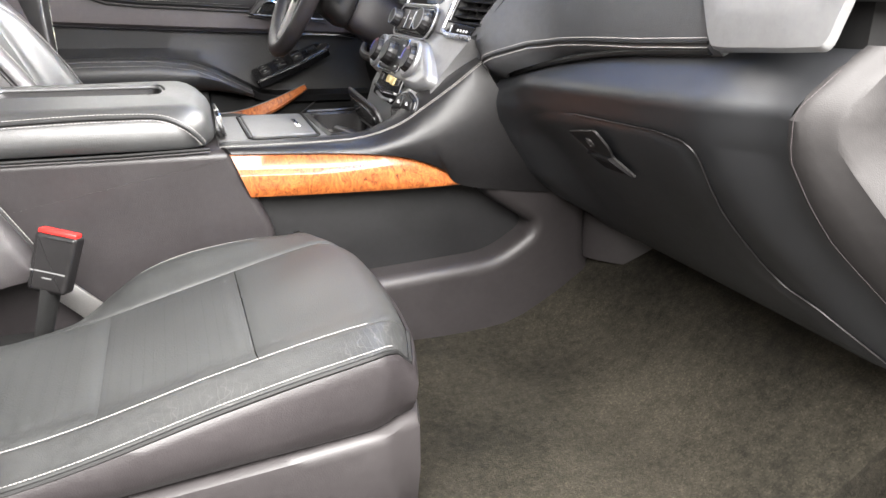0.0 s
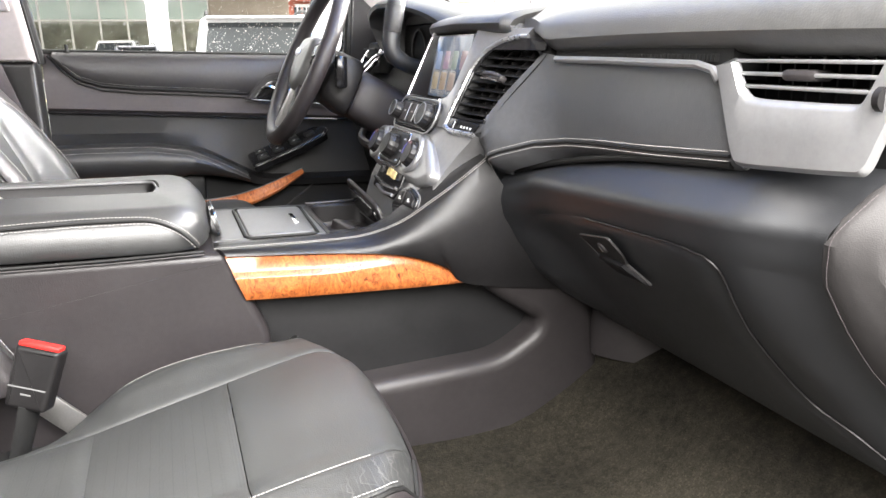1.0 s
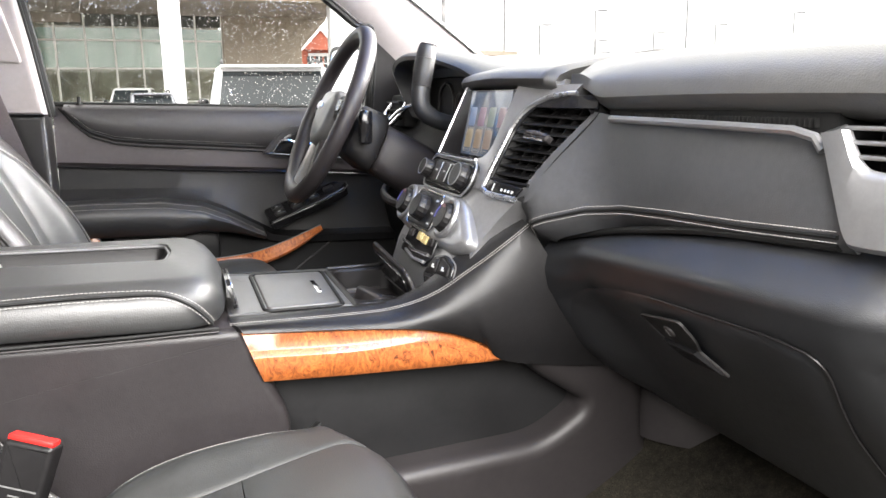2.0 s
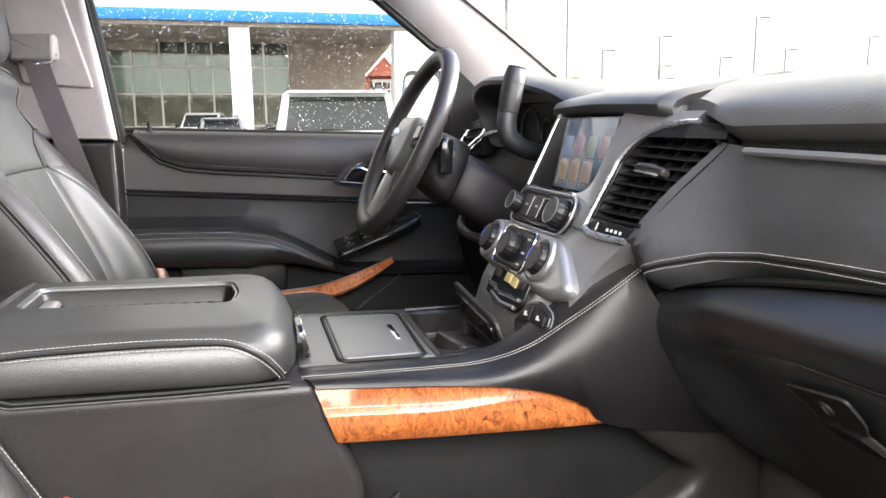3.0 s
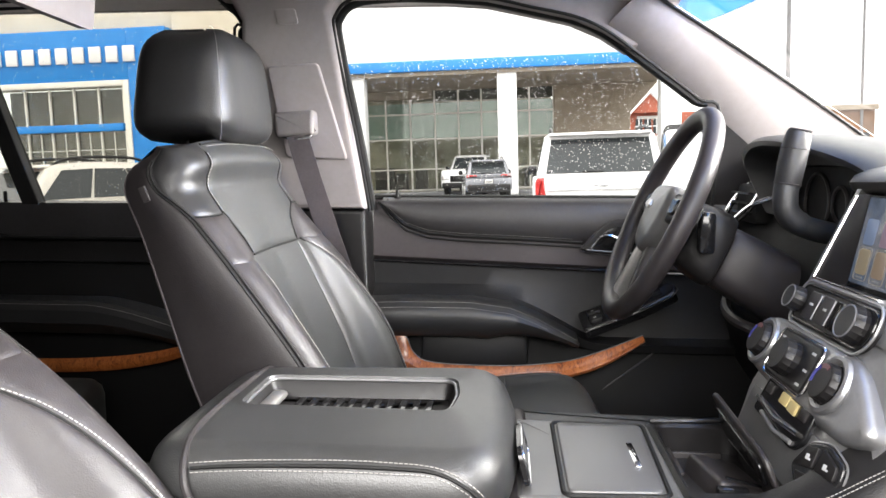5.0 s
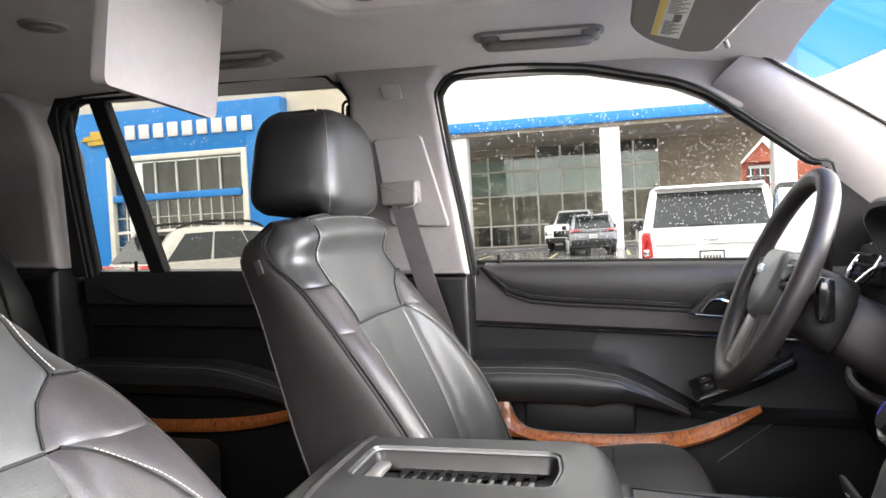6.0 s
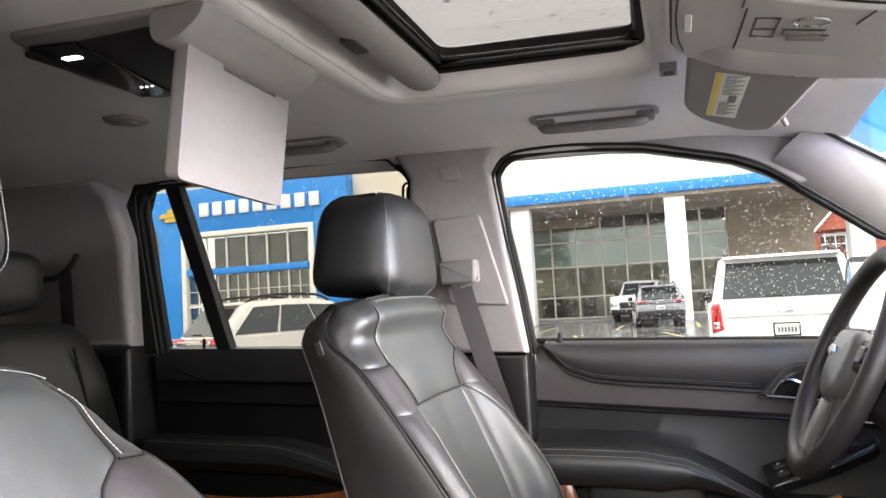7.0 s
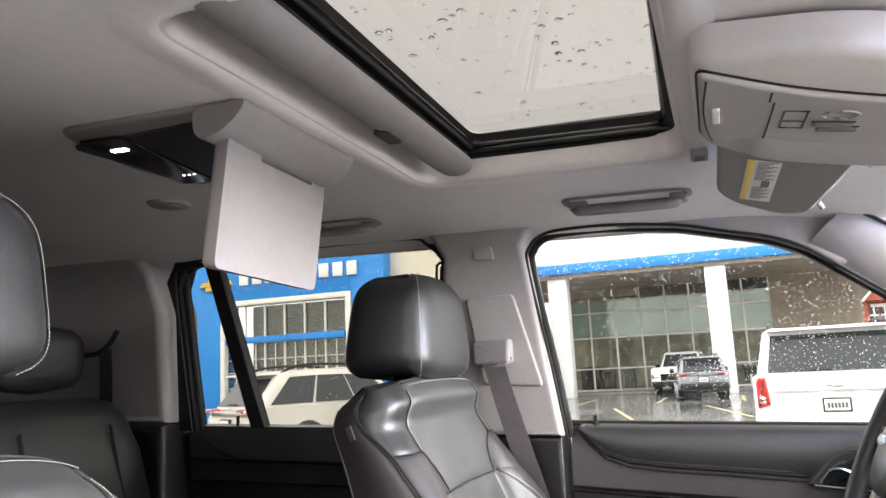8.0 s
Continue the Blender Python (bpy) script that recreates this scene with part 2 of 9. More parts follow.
def part(name, bm, mat, parent=None, label="", angle=38):
    me = bpy.data.meshes.new(name)
    bm.normal_update()
    bm.to_mesh(me)
    bm.free()
    me.materials.append(MAT[mat] if isinstance(mat, str) else mat)
    me.shade_smooth()
    me.set_sharp_from_angle(angle=radians(angle))
    ob = new(name, me)
    if parent:
        ob.parent = parent
        if not parent.parent:
            ob.matrix_parent_inverse = parent.matrix_basis.inverted()
    if name in ("stitching", "marks", "label_print", "plate_bars", "dial_marks", "indicator", "ribs", "reading_lamp"):
        return tagged(ob, label, kind="stuff")
    return tagged(ob, label)


def single(name, bm, mat, label, category, kind="", group="", angle=38):
    return tagged(part(name, bm, mat, None, "", angle), label, category, group, kind)


def B():
    return bmesh.new()


def fuse(bm, verts, faces, m=None):
    vs = [bm.verts.new(m @ Vector(v) if m else v) for v in verts]
    out = []
    for f in faces:
        try:
            out.append(bm.faces.new([vs[i] for i in f]))
        except ValueError:
            pass
    return vs, out


def box(bm, x0, x1, y0, y1, z0, z1, bevel=0.0, seg=2, m=None):
    tmp = bmesh.new()
    bmesh.ops.create_cube(tmp, size=1)
    for v in tmp.verts:
        v.co = Vector(((x0 + x1) / 2 + v.co.x * (x1 - x0), (y0 + y1) / 2 + v.co.y * (y1 - y0), (z0 + z1) / 2 + v.co.z * (z1 - z0)))
    if bevel:
        bmesh.ops.bevel(tmp, geom=tmp.edges[:], offset=bevel, segments=seg, profile=0.5, affect="EDGES")
    merge(bm, tmp, m)
    return bm


def merge(bm, tmp, m=None):
    tmp.verts.index_update()
    vs = [bm.verts.new(m @ v.co if m else v.co) for v in tmp.verts]
    for f in tmp.faces:
        bm.faces.new([vs[v.index] for v in f.verts])
    tmp.free()


def loft(bm, rings, closed=True, cap=True, m=None, loop=False):
    """Skin over rings of equal length."""
    n = len(rings[0])
    vs = [[bm.verts.new(m @ Vector(p) if m else Vector(p)) for p in r] for r in rings]
    pairs = list(zip(vs, vs[1:])) + ([(vs[-1], vs[0])] if loop else [])
    for a, b in pairs:
        for i in range(n if closed else n - 1):
            j = (i + 1) % n
            bm.faces.new((a[i], a[j], b[j], b[i]))
    if cap and closed and not loop:
        bm.faces.new(vs[0][::-1])
        bm.faces.new(vs[-1])
    bmesh.ops.recalc_face_normals(bm, faces=bm.faces[:]) if len(bm.faces) < 4000 else None
    return bm


def tube(bm, path, r, n=8, m=None, loop=False, flat=1.0):
    """A tube along a path; r a number or one a point. flat squeezes it across its second axis."""
    pts = [Vector(p) for p in path]
    rs = r if hasattr(r, "__len__") else [r] * len(pts)
    rings = []
    last = None
    for i, p in enumerate(pts):
        if loop:
            d = pts[(i + 1) % len(pts)] - pts[i - 1]
        else:
            d = pts[min(i + 1, len(pts) - 1)] - pts[max(i - 1, 0)]
        d.normalize()
        if last is None:
            last = d.orthogonal().normalized() if abs(d.z) > 0.9 else Vector((0, 0, 1)).cross(d).normalized()
        u = (last - d * last.dot(d)).normalized()
        last = u
        w = d.cross(u)
        rings.append([p + (u * math.cos(a) + w * math.sin(a) * flat) * rs[i] for a in (2 * math.pi * k / n for k in range(n))])
    return loft(bm, rings, True, True, m, loop)


def cyl(bm, p0, p1, r0, r1=None, n=24, bevel=0.0):
    p0, p1 = Vector(p0), Vector(p1)
    r1 = r0 if r1 is None else r1
    if bevel:
        d = (p1 - p0).normalized() * bevel
        return tube(bm, [p0, p0 + d * 0.001, p1 - d, p1 - d * 0.3, p1], [r0, r0, r1, r1 - bevel * 0.3, r1 - bevel], n)
    return tube(bm, [p0, p1], [r0, r1], n)


def arc_poly(pts, r, n=5):
    """A polygon with its corners rounded; r a number or one a corner."""
    out = []
    rs = r if hasattr(r, "__len__") else [r] * len(pts)
    for i, p in enumerate(pts):
        p, a, b = Vector(p), Vector(pts[i - 1]), Vector(pts[(i + 1) % len(pts)])
        da, db = (a - p), (b - p)
        k = min(rs[i], da.length * 0.49, db.length * 0.49)
        if k < 1e-5:
            out.append(p)
            continue
        s, e = p + da.normalized() * k, p + db.normalized() * k
        for j in range(n + 1):
            t = j / n
            out.append(s * (1 - t) ** 2 + p * 2 * t * (1 - t) + e * t ** 2)
    return out


def spline(pts, n=8, closed=False):
    """A smooth curve through the points."""
    ps = [Vector(p) for p in pts]
    k = len(ps)
    out = []
    for i in range(k if closed else k - 1):
        if closed:
            a, b, c, d = ps[i - 1], ps[i], ps[(i + 1) % k], ps[(i + 2) % k]
        else:
            a, b, c, d = ps[max(i - 1, 0)], ps[i], ps[i + 1], ps[min(i + 2, k - 1)]
        for j in range(n):
            t = j / n
            out.append(0.5 * (2 * b + (c - a) * t + (2 * a - 5 * b + 4 * c - d) * t * t + (3 * b - a - 3 * c + d) * t ** 3))
    if not closed:
        out.append(ps[-1])
    return out


def inset(poly, d):
    """A closed 2D polygon (anticlockwise) moved inwards by d."""
    out = []
    n = len(poly)
    for i in range(n):
        a, p, b = Vector(poly[i - 1][:2]), Vector(poly[i][:2]), Vector(poly[(i + 1) % n][:2])
        e0, e1 = (p - a), (b - p)
        if e0.length < 1e-7 or e1.length < 1e-7:
            out.append(p)
            continue
        e0.normalize(), e1.normalize()
        n0, n1 = Vector((-e0.y, e0.x)), Vector((-e1.y, e1.x))
        k = n0 + n1
        out.append(p + k * (d / max(0.35, 1 + n0.dot(n1))))
    return out


def pad(bm, poly, thick, r=0.004, crown=0.0, m=None, steps=3, back=True):
    """A slab with a rounded rim and a domed top over an anticlockwise 2D outline; local z is its thickness."""
    poly = [Vector(p[:2]) for p in poly]
    area = sum(poly[i - 1].x * p.y - p.x * poly[i - 1].y for i, p in enumerate(poly))
    if area < 0:
        poly = poly[::-1]
    rings = [[(p.x, p.y, 0) for p in poly], [(p.x, p.y, thick - r) for p in poly]]
    for k in range(1, steps + 1):
        a = math.pi / 2 * k / steps
        q = inset(poly, r * (1 - math.cos(a)))
        rings.append([(p.x, p.y, thick - r + r * math.sin(a)) for p in q])
    c = sum(poly, Vector((0, 0))) / len(poly)
    q0 = inset(poly, r)
    if not crown and r > 0.0015:
        rings.append([(p.x, p.y, thick) for p in inset(poly, r * 1.2)])
    if crown:
        for s in (0.85, 0.6, 0.3):
            rings.append([(c.x + (p.x - c.x) * s, c.y + (p.y - c.y) * s, thick + crown * (1 - s * s)) for p in q0])
    vs = [[bm.verts.new(m @ Vector(p) if m else p) for p in ring] for ring in rings]
    n = len(poly)
    for a, b in zip(vs, vs[1:]):
        for i in range(n):
            bm.faces.new((a[i], a[(i + 1) % n], b[(i + 1) % n], b[i]))
    bm.faces.new(vs[-1])
    if back:
        bm.faces.new(vs[0][::-1])
    return bm


def sheet(bm, grid, thick=0.01, flip=False, m=None):
    """A surface over rows of points, with a skirt round its rim turned inwards."""
    nu, nv = len(grid), len(grid[0])
    P = [[(m @ Vector(p) if m else Vector(p)) for p in row] for row in grid]

    def normal(i, j):
        a = P[min(i + 1, nu - 1)][j] - P[max(i - 1, 0)][j]
        b = P[i][min(j + 1, nv - 1)] - P[i][max(j - 1, 0)]
        k = a.cross(b)
        k = k.normalized() if k.length > 1e-12 else Vector((0, 0, 1))
        return -k if flip else k

    top = [[bm.verts.new(p) for p in row] for row in P]
    for i in range(nu - 1):
        for j in range(nv - 1):
            f = (top[i][j], top[i + 1][j], top[i + 1][j + 1], top[i][j + 1])
            bm.faces.new(f[::-1] if flip else f)
    if thick:
        rim = [(i, 0) for i in range(nu)] + [(nu - 1, j) for j in range(1, nv)] + [(i, nv - 1) for i in range(nu - 2, -1, -1)] + [(0, j) for j in range(nv - 2, 0, -1)]
        low = [bm.verts.new(P[i][j] - normal(i, j) * thick) for i, j in rim]
        for k in range(len(rim)):
            l = (k + 1) % len(rim)
            a, b = top[rim[k][0]][rim[k][1]], top[rim[l][0]][rim[l][1]]
            f = (a, low[k], low[l], b)
            bm.faces.new(f[::-1] if flip else f)
    return bm


def solid(bm, grid, thick, m=None):
    """A closed slab of even thickness over rows of points."""
    nu, nv = len(grid), len(grid[0])
    P = [[Vector(p) for p in row] for row in grid]
    low = []
    for i in range(nu):
        row = []
        for j in range(nv):
            a = P[min(i + 1, nu - 1)][j] - P[max(i - 1, 0)][j]
            b = P[i][min(j + 1, nv - 1)] - P[i][max(j - 1, 0)]
            row.append(P[i][j] - a.cross(b).normalized() * thick)
        low.append(row)
    T = [[bm.verts.new(p) for p in row] for row in P]
    L = [[bm.verts.new(p) for p in row] for row in low]
    for i in range(nu - 1):
        for j in range(nv - 1):
            bm.faces.new((T[i][j], T[i + 1][j], T[i + 1][j + 1], T[i][j + 1]))
            bm.faces.new((L[i][j + 1], L[i + 1][j + 1], L[i + 1][j], L[i][j]))
    rim = [(i, 0) for i in range(nu)] + [(nu - 1, j) for j in range(1, nv)] + [(i, nv - 1) for i in range(nu - 2, -1, -1)] + [(0, j) for j in range(nv - 2, 0, -1)]
    for k in range(len(rim)):
        (a, b), (c, d) = rim[k], rim[(k + 1) % len(rim)]
        bm.faces.new((T[a][b], L[a][b], L[c][d], T[c][d]))
    bmesh.ops.recalc_face_normals(bm, faces=bm.faces[:])
    return bm


def smooth(t):
    t = max(0.0, min(1.0, t))
    return t * t * (3 - 2 * t)


def num(b, v):
    return b(v) if callable(b) else b


def panel(bm, F, u0, u1, v0, v1, nu=14, nv=14, puff=0.004, thick=0.012, flip=False):
    """A stuffed panel over part of a surface F(u, v); the bounds in u may follow v."""
    e = 1e-3
    grid = []
    for i in range(nu + 1):
        s = (1 - math.cos(math.pi * i / nu)) / 2
        row = []
        for j in range(nv + 1):
            t = (1 - math.cos(math.pi * j / nv)) / 2
            v = v0 + (v1 - v0) * t
            u = num(u0, v) + (num(u1, v) - num(u0, v)) * s
            p = F(u, v)
            k = (F(u + e, v) - F(u - e, v)).cross(F(u, v + e) - F(u, v - e))
            k = k.normalized() if k.length > 1e-12 else Vector((0, 0, 1))
            k = -k if flip else k
            h = puff * (1 - abs(2 * s - 1) ** 12) * (1 - abs(2 * t - 1) ** 14)
            row.append(p + k * h)
        grid.append(row)
    return sheet(bm, grid, thick, flip)


def stitches(bm, path, gap=0.0043, size=0.0031, w=0.0005, lift=(0, 0, 0.0006)):
    """Threads in a row along a path."""
    pts = [Vector(p) + Vector(lift) for p in path]
    dist = [0.0]
    for a, b in zip(pts, pts[1:]):
        dist.append(dist[-1] + (b - a).length)

    def at(s):
        for i in range(len(pts) - 1):
            if s <= dist[i + 1]:
                t = (s - dist[i]) / max(1e-9, dist[i + 1] - dist[i])
                return pts[i].lerp(pts[i + 1], t)
        return pts[-1]

    s = 0.0
    while s + size < dist[-1]:
        a, b = at(s), at(s + size)
        d = (b - a).normalized()
        u = d.orthogonal().normalized() * w
        v = d.cross(u)
        q = [bm.verts.new(p + o) for p in (a, b) for o in (u, v, -u, -v)]
        for k in range(4):
            bm.faces.new((q[k], q[(k + 1) % 4], q[4 + (k + 1) % 4], q[4 + k]))
        bm.faces.new(q[3::-1])
        bm.faces.new(q[4:])
        s += gap
    return bm


def frame_matrix(origin, x, y):
    """A pose whose local x and y run along the given ways."""
    x, y = Vector(x).normalized(), Vector(y)
    y = (y - x * y.dot(x)).normalized()
    z = x.cross(y)
    return Matrix.Translation(origin) @ Matrix((x, y, z)).transposed().to_4x4()


def xz(poly, y, toward=-1):
    """A pose that lays a 2D outline (x along, y up) on an upright plane, its thickness growing towards the given side of y."""
    return Matrix.Translation((0, y, 0)) @ Matrix(((1, 0, 0), (0, 0, toward), (0, 1, 0))).to_4x4()

# ---- the cabin's shell ----
def side_y(z, d=0.0):
    """The driver's side wall leans inwards above the belt."""
    return 0.80 - max(0.0, z - 1.25) * 0.20 + d


def side_slab(bm, poly, d0, d1, r=0.006):
    """A slab on the leaning side wall, from depth d1 (out) to d0 (in); poly in x and z."""
    tmp = bmesh.new()
    pad(tmp, poly, d1 - d0, r)
    for v in tmp.verts:
        x, z, t = v.co
        v.co = Vector((x, side_y(z) + d1 - t, z))
    merge(bm, tmp)
    return bm


def build_floor():
    def F(u, v):
        x, y = u, v
        z = 0.61 + 0.012 * noise.noise(Vector((x * 5, y * 5, 0)))
        if x > 0.42:
            z += 1.6 * (x - 0.42) ** 1.6
        tun = max(0.0, 1 - abs(y - CY) / 0.30)
        z += 0.10 * tun ** 1.3 * min(1, max(0, (x - 0.0) / 0.5))
        if x < -0.5:
            z += 0.0
        return Vector((x, y, z))
    bm = B()
    xs = [-2.7 + 3.6 * i / 90 for i in range(91)]
    ys = [-0.86 + 1.66 * j / 50 for j in range(51)]
    sheet(bm, [[F(x, y) for y in ys] for x in xs], 0.03)
    sheet(bm, [[Vector((x, -0.861, 0.50)), Vector((x, -0.861, F(x, -0.86).z))] for x in xs if x > 0.30], 0.012)
    single("floor", bm, "carpet", "dark brown-black cut pile carpet, worn and dusty", "carpet", "structure", angle=80)
    bm = B()
    box(bm, -0.55, 0.95, -1.05, -0.84, 0.50, 0.60, 0.012)
    single("trim_sill", bm, "plastic", "black plastic door sill along the carpet", "door sill", "structure")
    bm = B()
    box(bm, 0.88, 0.93, -0.92, 0.84, 0.45, 1.30)
    single("wall_front", bm, "plastic", "dark firewall behind the dashboard", "firewall", "structure")
    bm = B()
    box(bm, -2.78, -2.72, -0.92, 0.84, 0.45, 1.74)
    single("wall_rear", bm, "plastic_grey", "dark rear wall of the cabin", "cabin wall", "structure")
    bm = B()
    box(bm, -2.75, -0.62, -0.96, -0.88, 0.45, 1.22)
    box(bm, -2.75, -0.62, -0.92, -0.86, 1.64, 1.74)
    box(bm, -0.72, -0.60, -0.93, -0.86, 1.22, 1.64)
    box(bm, -1.66, -1.55, -0.93, -0.86, 1.22, 1.64)
    # unseen panes, added dark to hold sky light off the rear cabin
    pw = B()
    box(pw, -2.72, -0.70, -0.905, -0.900, 1.215, 1.645)
    single("window_3", pw, "privacy_glass", "unseen dark rear passenger windows added to dim the rear cabin", "car window", "structure", angle=4)
    single("wall_passenger", bm, "plastic_grey", "plain passenger side of the cabin behind the open door", "cabin wall", "structure")


SUNROOF = (-0.535, -0.080, -0.43, 0.285)


def ceiling_z(x, y):
    z = 1.728 - 0.045 * (abs(y - CY) / 0.78) ** 4
    if x > -0.02:
        z -= 0.25 * (x + 0.02) ** 1.6
    if x < -1.2:
        z -= 0.012 * (x + 1.2) ** 2
    return z


def build_ceiling():
    x0, x1, y0, y1 = SUNROOF
    bm = B()
    outer_x, outer_y = (-2.72, 0.27), (-0.90, 0.735)

    def strip(xa, xb, ya, yb, nx, ny):
        g = [[Vector((xa + (xb - xa) * i / nx, ya + (yb - ya) * j / ny, 0)) for j in range(ny + 1)] for i in range(nx + 1)]
        for row in g:
            for p in row:
                p.z = ceiling_z(p.x, p.y)
        sheet(bm, g, 0.0, True)

    strip(outer_x[0], x0, outer_y[0], outer_y[1], 40, 40)
    strip(x1, outer_x[1], outer_y[0], outer_y[1], 14, 40)
    strip(x0, x1, outer_y[0], y0, 14, 14)
    strip(x0, x1, y1, outer_y[1], 14, 14)
    # rolled walls of the opening
    corner = arc_poly([(x0, y0), (x1, y0), (x1, y1), (x0, y1)], 0.055, 6)
    prof = [(-0.050, 0.0025), (-0.034, 0.0008), (-0.018, -0.0006), (-0.006, 0.002), (0.003, 0.009), (0.008, 0.020), (0.010, 0.045)]
    rings = []
    for off, dz in prof:
        rings.append([(p.x, p.y, ceiling_z(p.x, p.y) - 0.003 + dz) for p in inset(corner, off)])
    loft(bm, rings, True, False)
    # fill the four rounded corners
    for cx, cy in ((x0, y0), (x1, y0), (x1, y1), (x0, y1)):
        near = [p for p in corner if (Vector((cx, cy)) - p).length < 0.07]
        vs = [bm.verts.new((cx, cy, ceiling_z(cx, cy)))] + [bm.verts.new((p.x, p.y, ceiling_z(p.x, p.y))) for p in near]
        for a, b in zip(vs[1:], vs[2:]):
            bm.faces.new((vs[0], a, b))
    single("ceiling", bm, "headliner", "light warm-grey fabric headliner with a sunroof opening", "headliner", "structure", angle=60)
    bm = B()
    box(bm, -2.75, -0.60, -0.94, 0.86, 1.80, 1.84)
    box(bm, 0.0, 0.26, -0.94, 0.80, 1.76, 1.80)
    box(bm, -0.60, 0.0, -0.94, -0.45, 1.80, 1.84)
    box(bm, -0.60, 0.0, 0.36, 0.86, 1.80, 1.84)
    single("roof_panel", bm, "plastic_grey", "outer roof skin above the headliner", "roof", "structure")


def build_sunroof():
    x0, x1, y0, y1 = SUNROOF
    roof = base("sunroof", ((x0 + x1) / 2, CY, 1.76), "closed tinted glass sunroof spotted with raindrops, in a black frame", "sunroof")
    inner = arc_poly([(x0 + 0.108, y0), (x1 - 0.006, y0), (x1 - 0.030, y1 - 0.020), (x0 + 0.106, y1 - 0.032)], 0.03, 5)
    outer = arc_poly([(x0 - 0.02, y0 - 0.05), (x1 + 0.02, y0 - 0.05), (x1 + 0.02, y1 + 0.02), (x0 - 0.02, y1 + 0.02)], 0.05, 5)
    bm = B()
    rings = [[(p.x, p.y, z) for p in q] for q, z in ((outer, 1.765), (inset(outer, 0.03), 1.768), (inset(inner, -0.03), 1.772), (inset(inner, -0.012), 1.778), (inner, 1.782), (inner, 1.80))]
    loft(bm, rings, True, False)
    part("frame", bm, "deep_plastic", roof, "black frame with seals")
    for k, mt in enumerate(("gloss", "rubber", "gloss")):
        bm = B()
        y = y1 + 0.002 - 0.012 * k
        tube(bm, [(x0 + 0.08, y, 1.762 + 0.007 * k), (x1 - 0.020, y + 0.004, 1.762 + 0.007 * k)], 0.0055, 10)
        part("seal", bm, mt, roof, "black rubber guide rail")
    for x, z, r, mt in ((x0 + 0.070, 1.756, 0.010, "gloss"), (x0 + 0.088, 1.768, 0.006, "rubber"), (x0 + 0.101, 1.779, 0.004, "plastic_grey")):
        bm = B()
        tube(bm, [(x, y0 - 0.03, z), (x, y1 - 0.030, z)], r, 10)
        part("rail", bm, mt, roof, "black guide rail beside the glass")
    bm = B()
    tube(bm, [(p.x, p.y, 1.7835) for p in inset(inner, -0.003)], 0.004, 8, loop=True)
    part("glass_seal", bm, "gloss", roof, "gloss black seal round the glass")
    bm = B()
    pad(bm, arc_poly([(x0 + 0.02, y0 - 0.04), (x1 + 0.02, y0 - 0.04), (x1 + 0.02, y1), (x0 + 0.02, y1)], 0.03), 0.005, 0.001, m=Matrix.Translation((0, 0, 1.802)))
    part("pane", bm, "roof_glass", roof, "tinted glass pane", 4)
    bm = B()
    rnd = random.Random(4)
    for k in range(260):
        x, y = rnd.uniform(x0 + 0.12, x1), rnd.uniform(y0, y1 - 0.06)
        r = rnd.choice((0.0014, 0.0018, 0.0022, 0.003, 0.0046)) * rnd.uniform(0.7, 1.3)
        rings = [[(x + r * c * math.cos(a) * (1 + 0.2 * math.sin(2 * a + k)), y + r * c * math.sin(a), 1.8072 + r * 0.5 * s) for a in (math.pi * 2 * i / 8 for i in range(8))] for c, s in ((1, 0), (0.8, 0.6), (0.35, 0.95))]
        loft(bm, rings)
    part("raindrops", bm, "water", roof, "clear raindrops")["kind"] = "stuff"
    bm = B()
    sec = [(math.cos(a) * 0.033, math.sin(a) * 0.020) for a in (2 * math.pi * i / 16 for i in range(16))]
    rings = []
    for y, s in ((y0 - 0.06, 1.0), (y1 - 0.085, 1.0), (y1 - 0.060, 0.97), (y1 - 0.048, 0.85), (y1 - 0.042, 0.5)):
        rings.append([(x0 + 0.080 + a * s, y, 1.742 + b * s) for a, b in sec])
    loft(bm, rings)
    part("sunshade", bm, "trim_light", roof, "light grey sunshade front edge, slid back")
    bm = B()
    pad(bm, arc_poly([(-0.012, -0.03), (0.012, -0.03), (0.012, 0.03), (-0.012, 0.03)], 0.01), 0.006, 0.002, m=Matrix.Translation((x0 + 0.066, -0.02, 1.7262)) @ pose(0, 0, 0, 180))
    part("grip", bm, "plastic_grey", roof, "recessed grey grip")


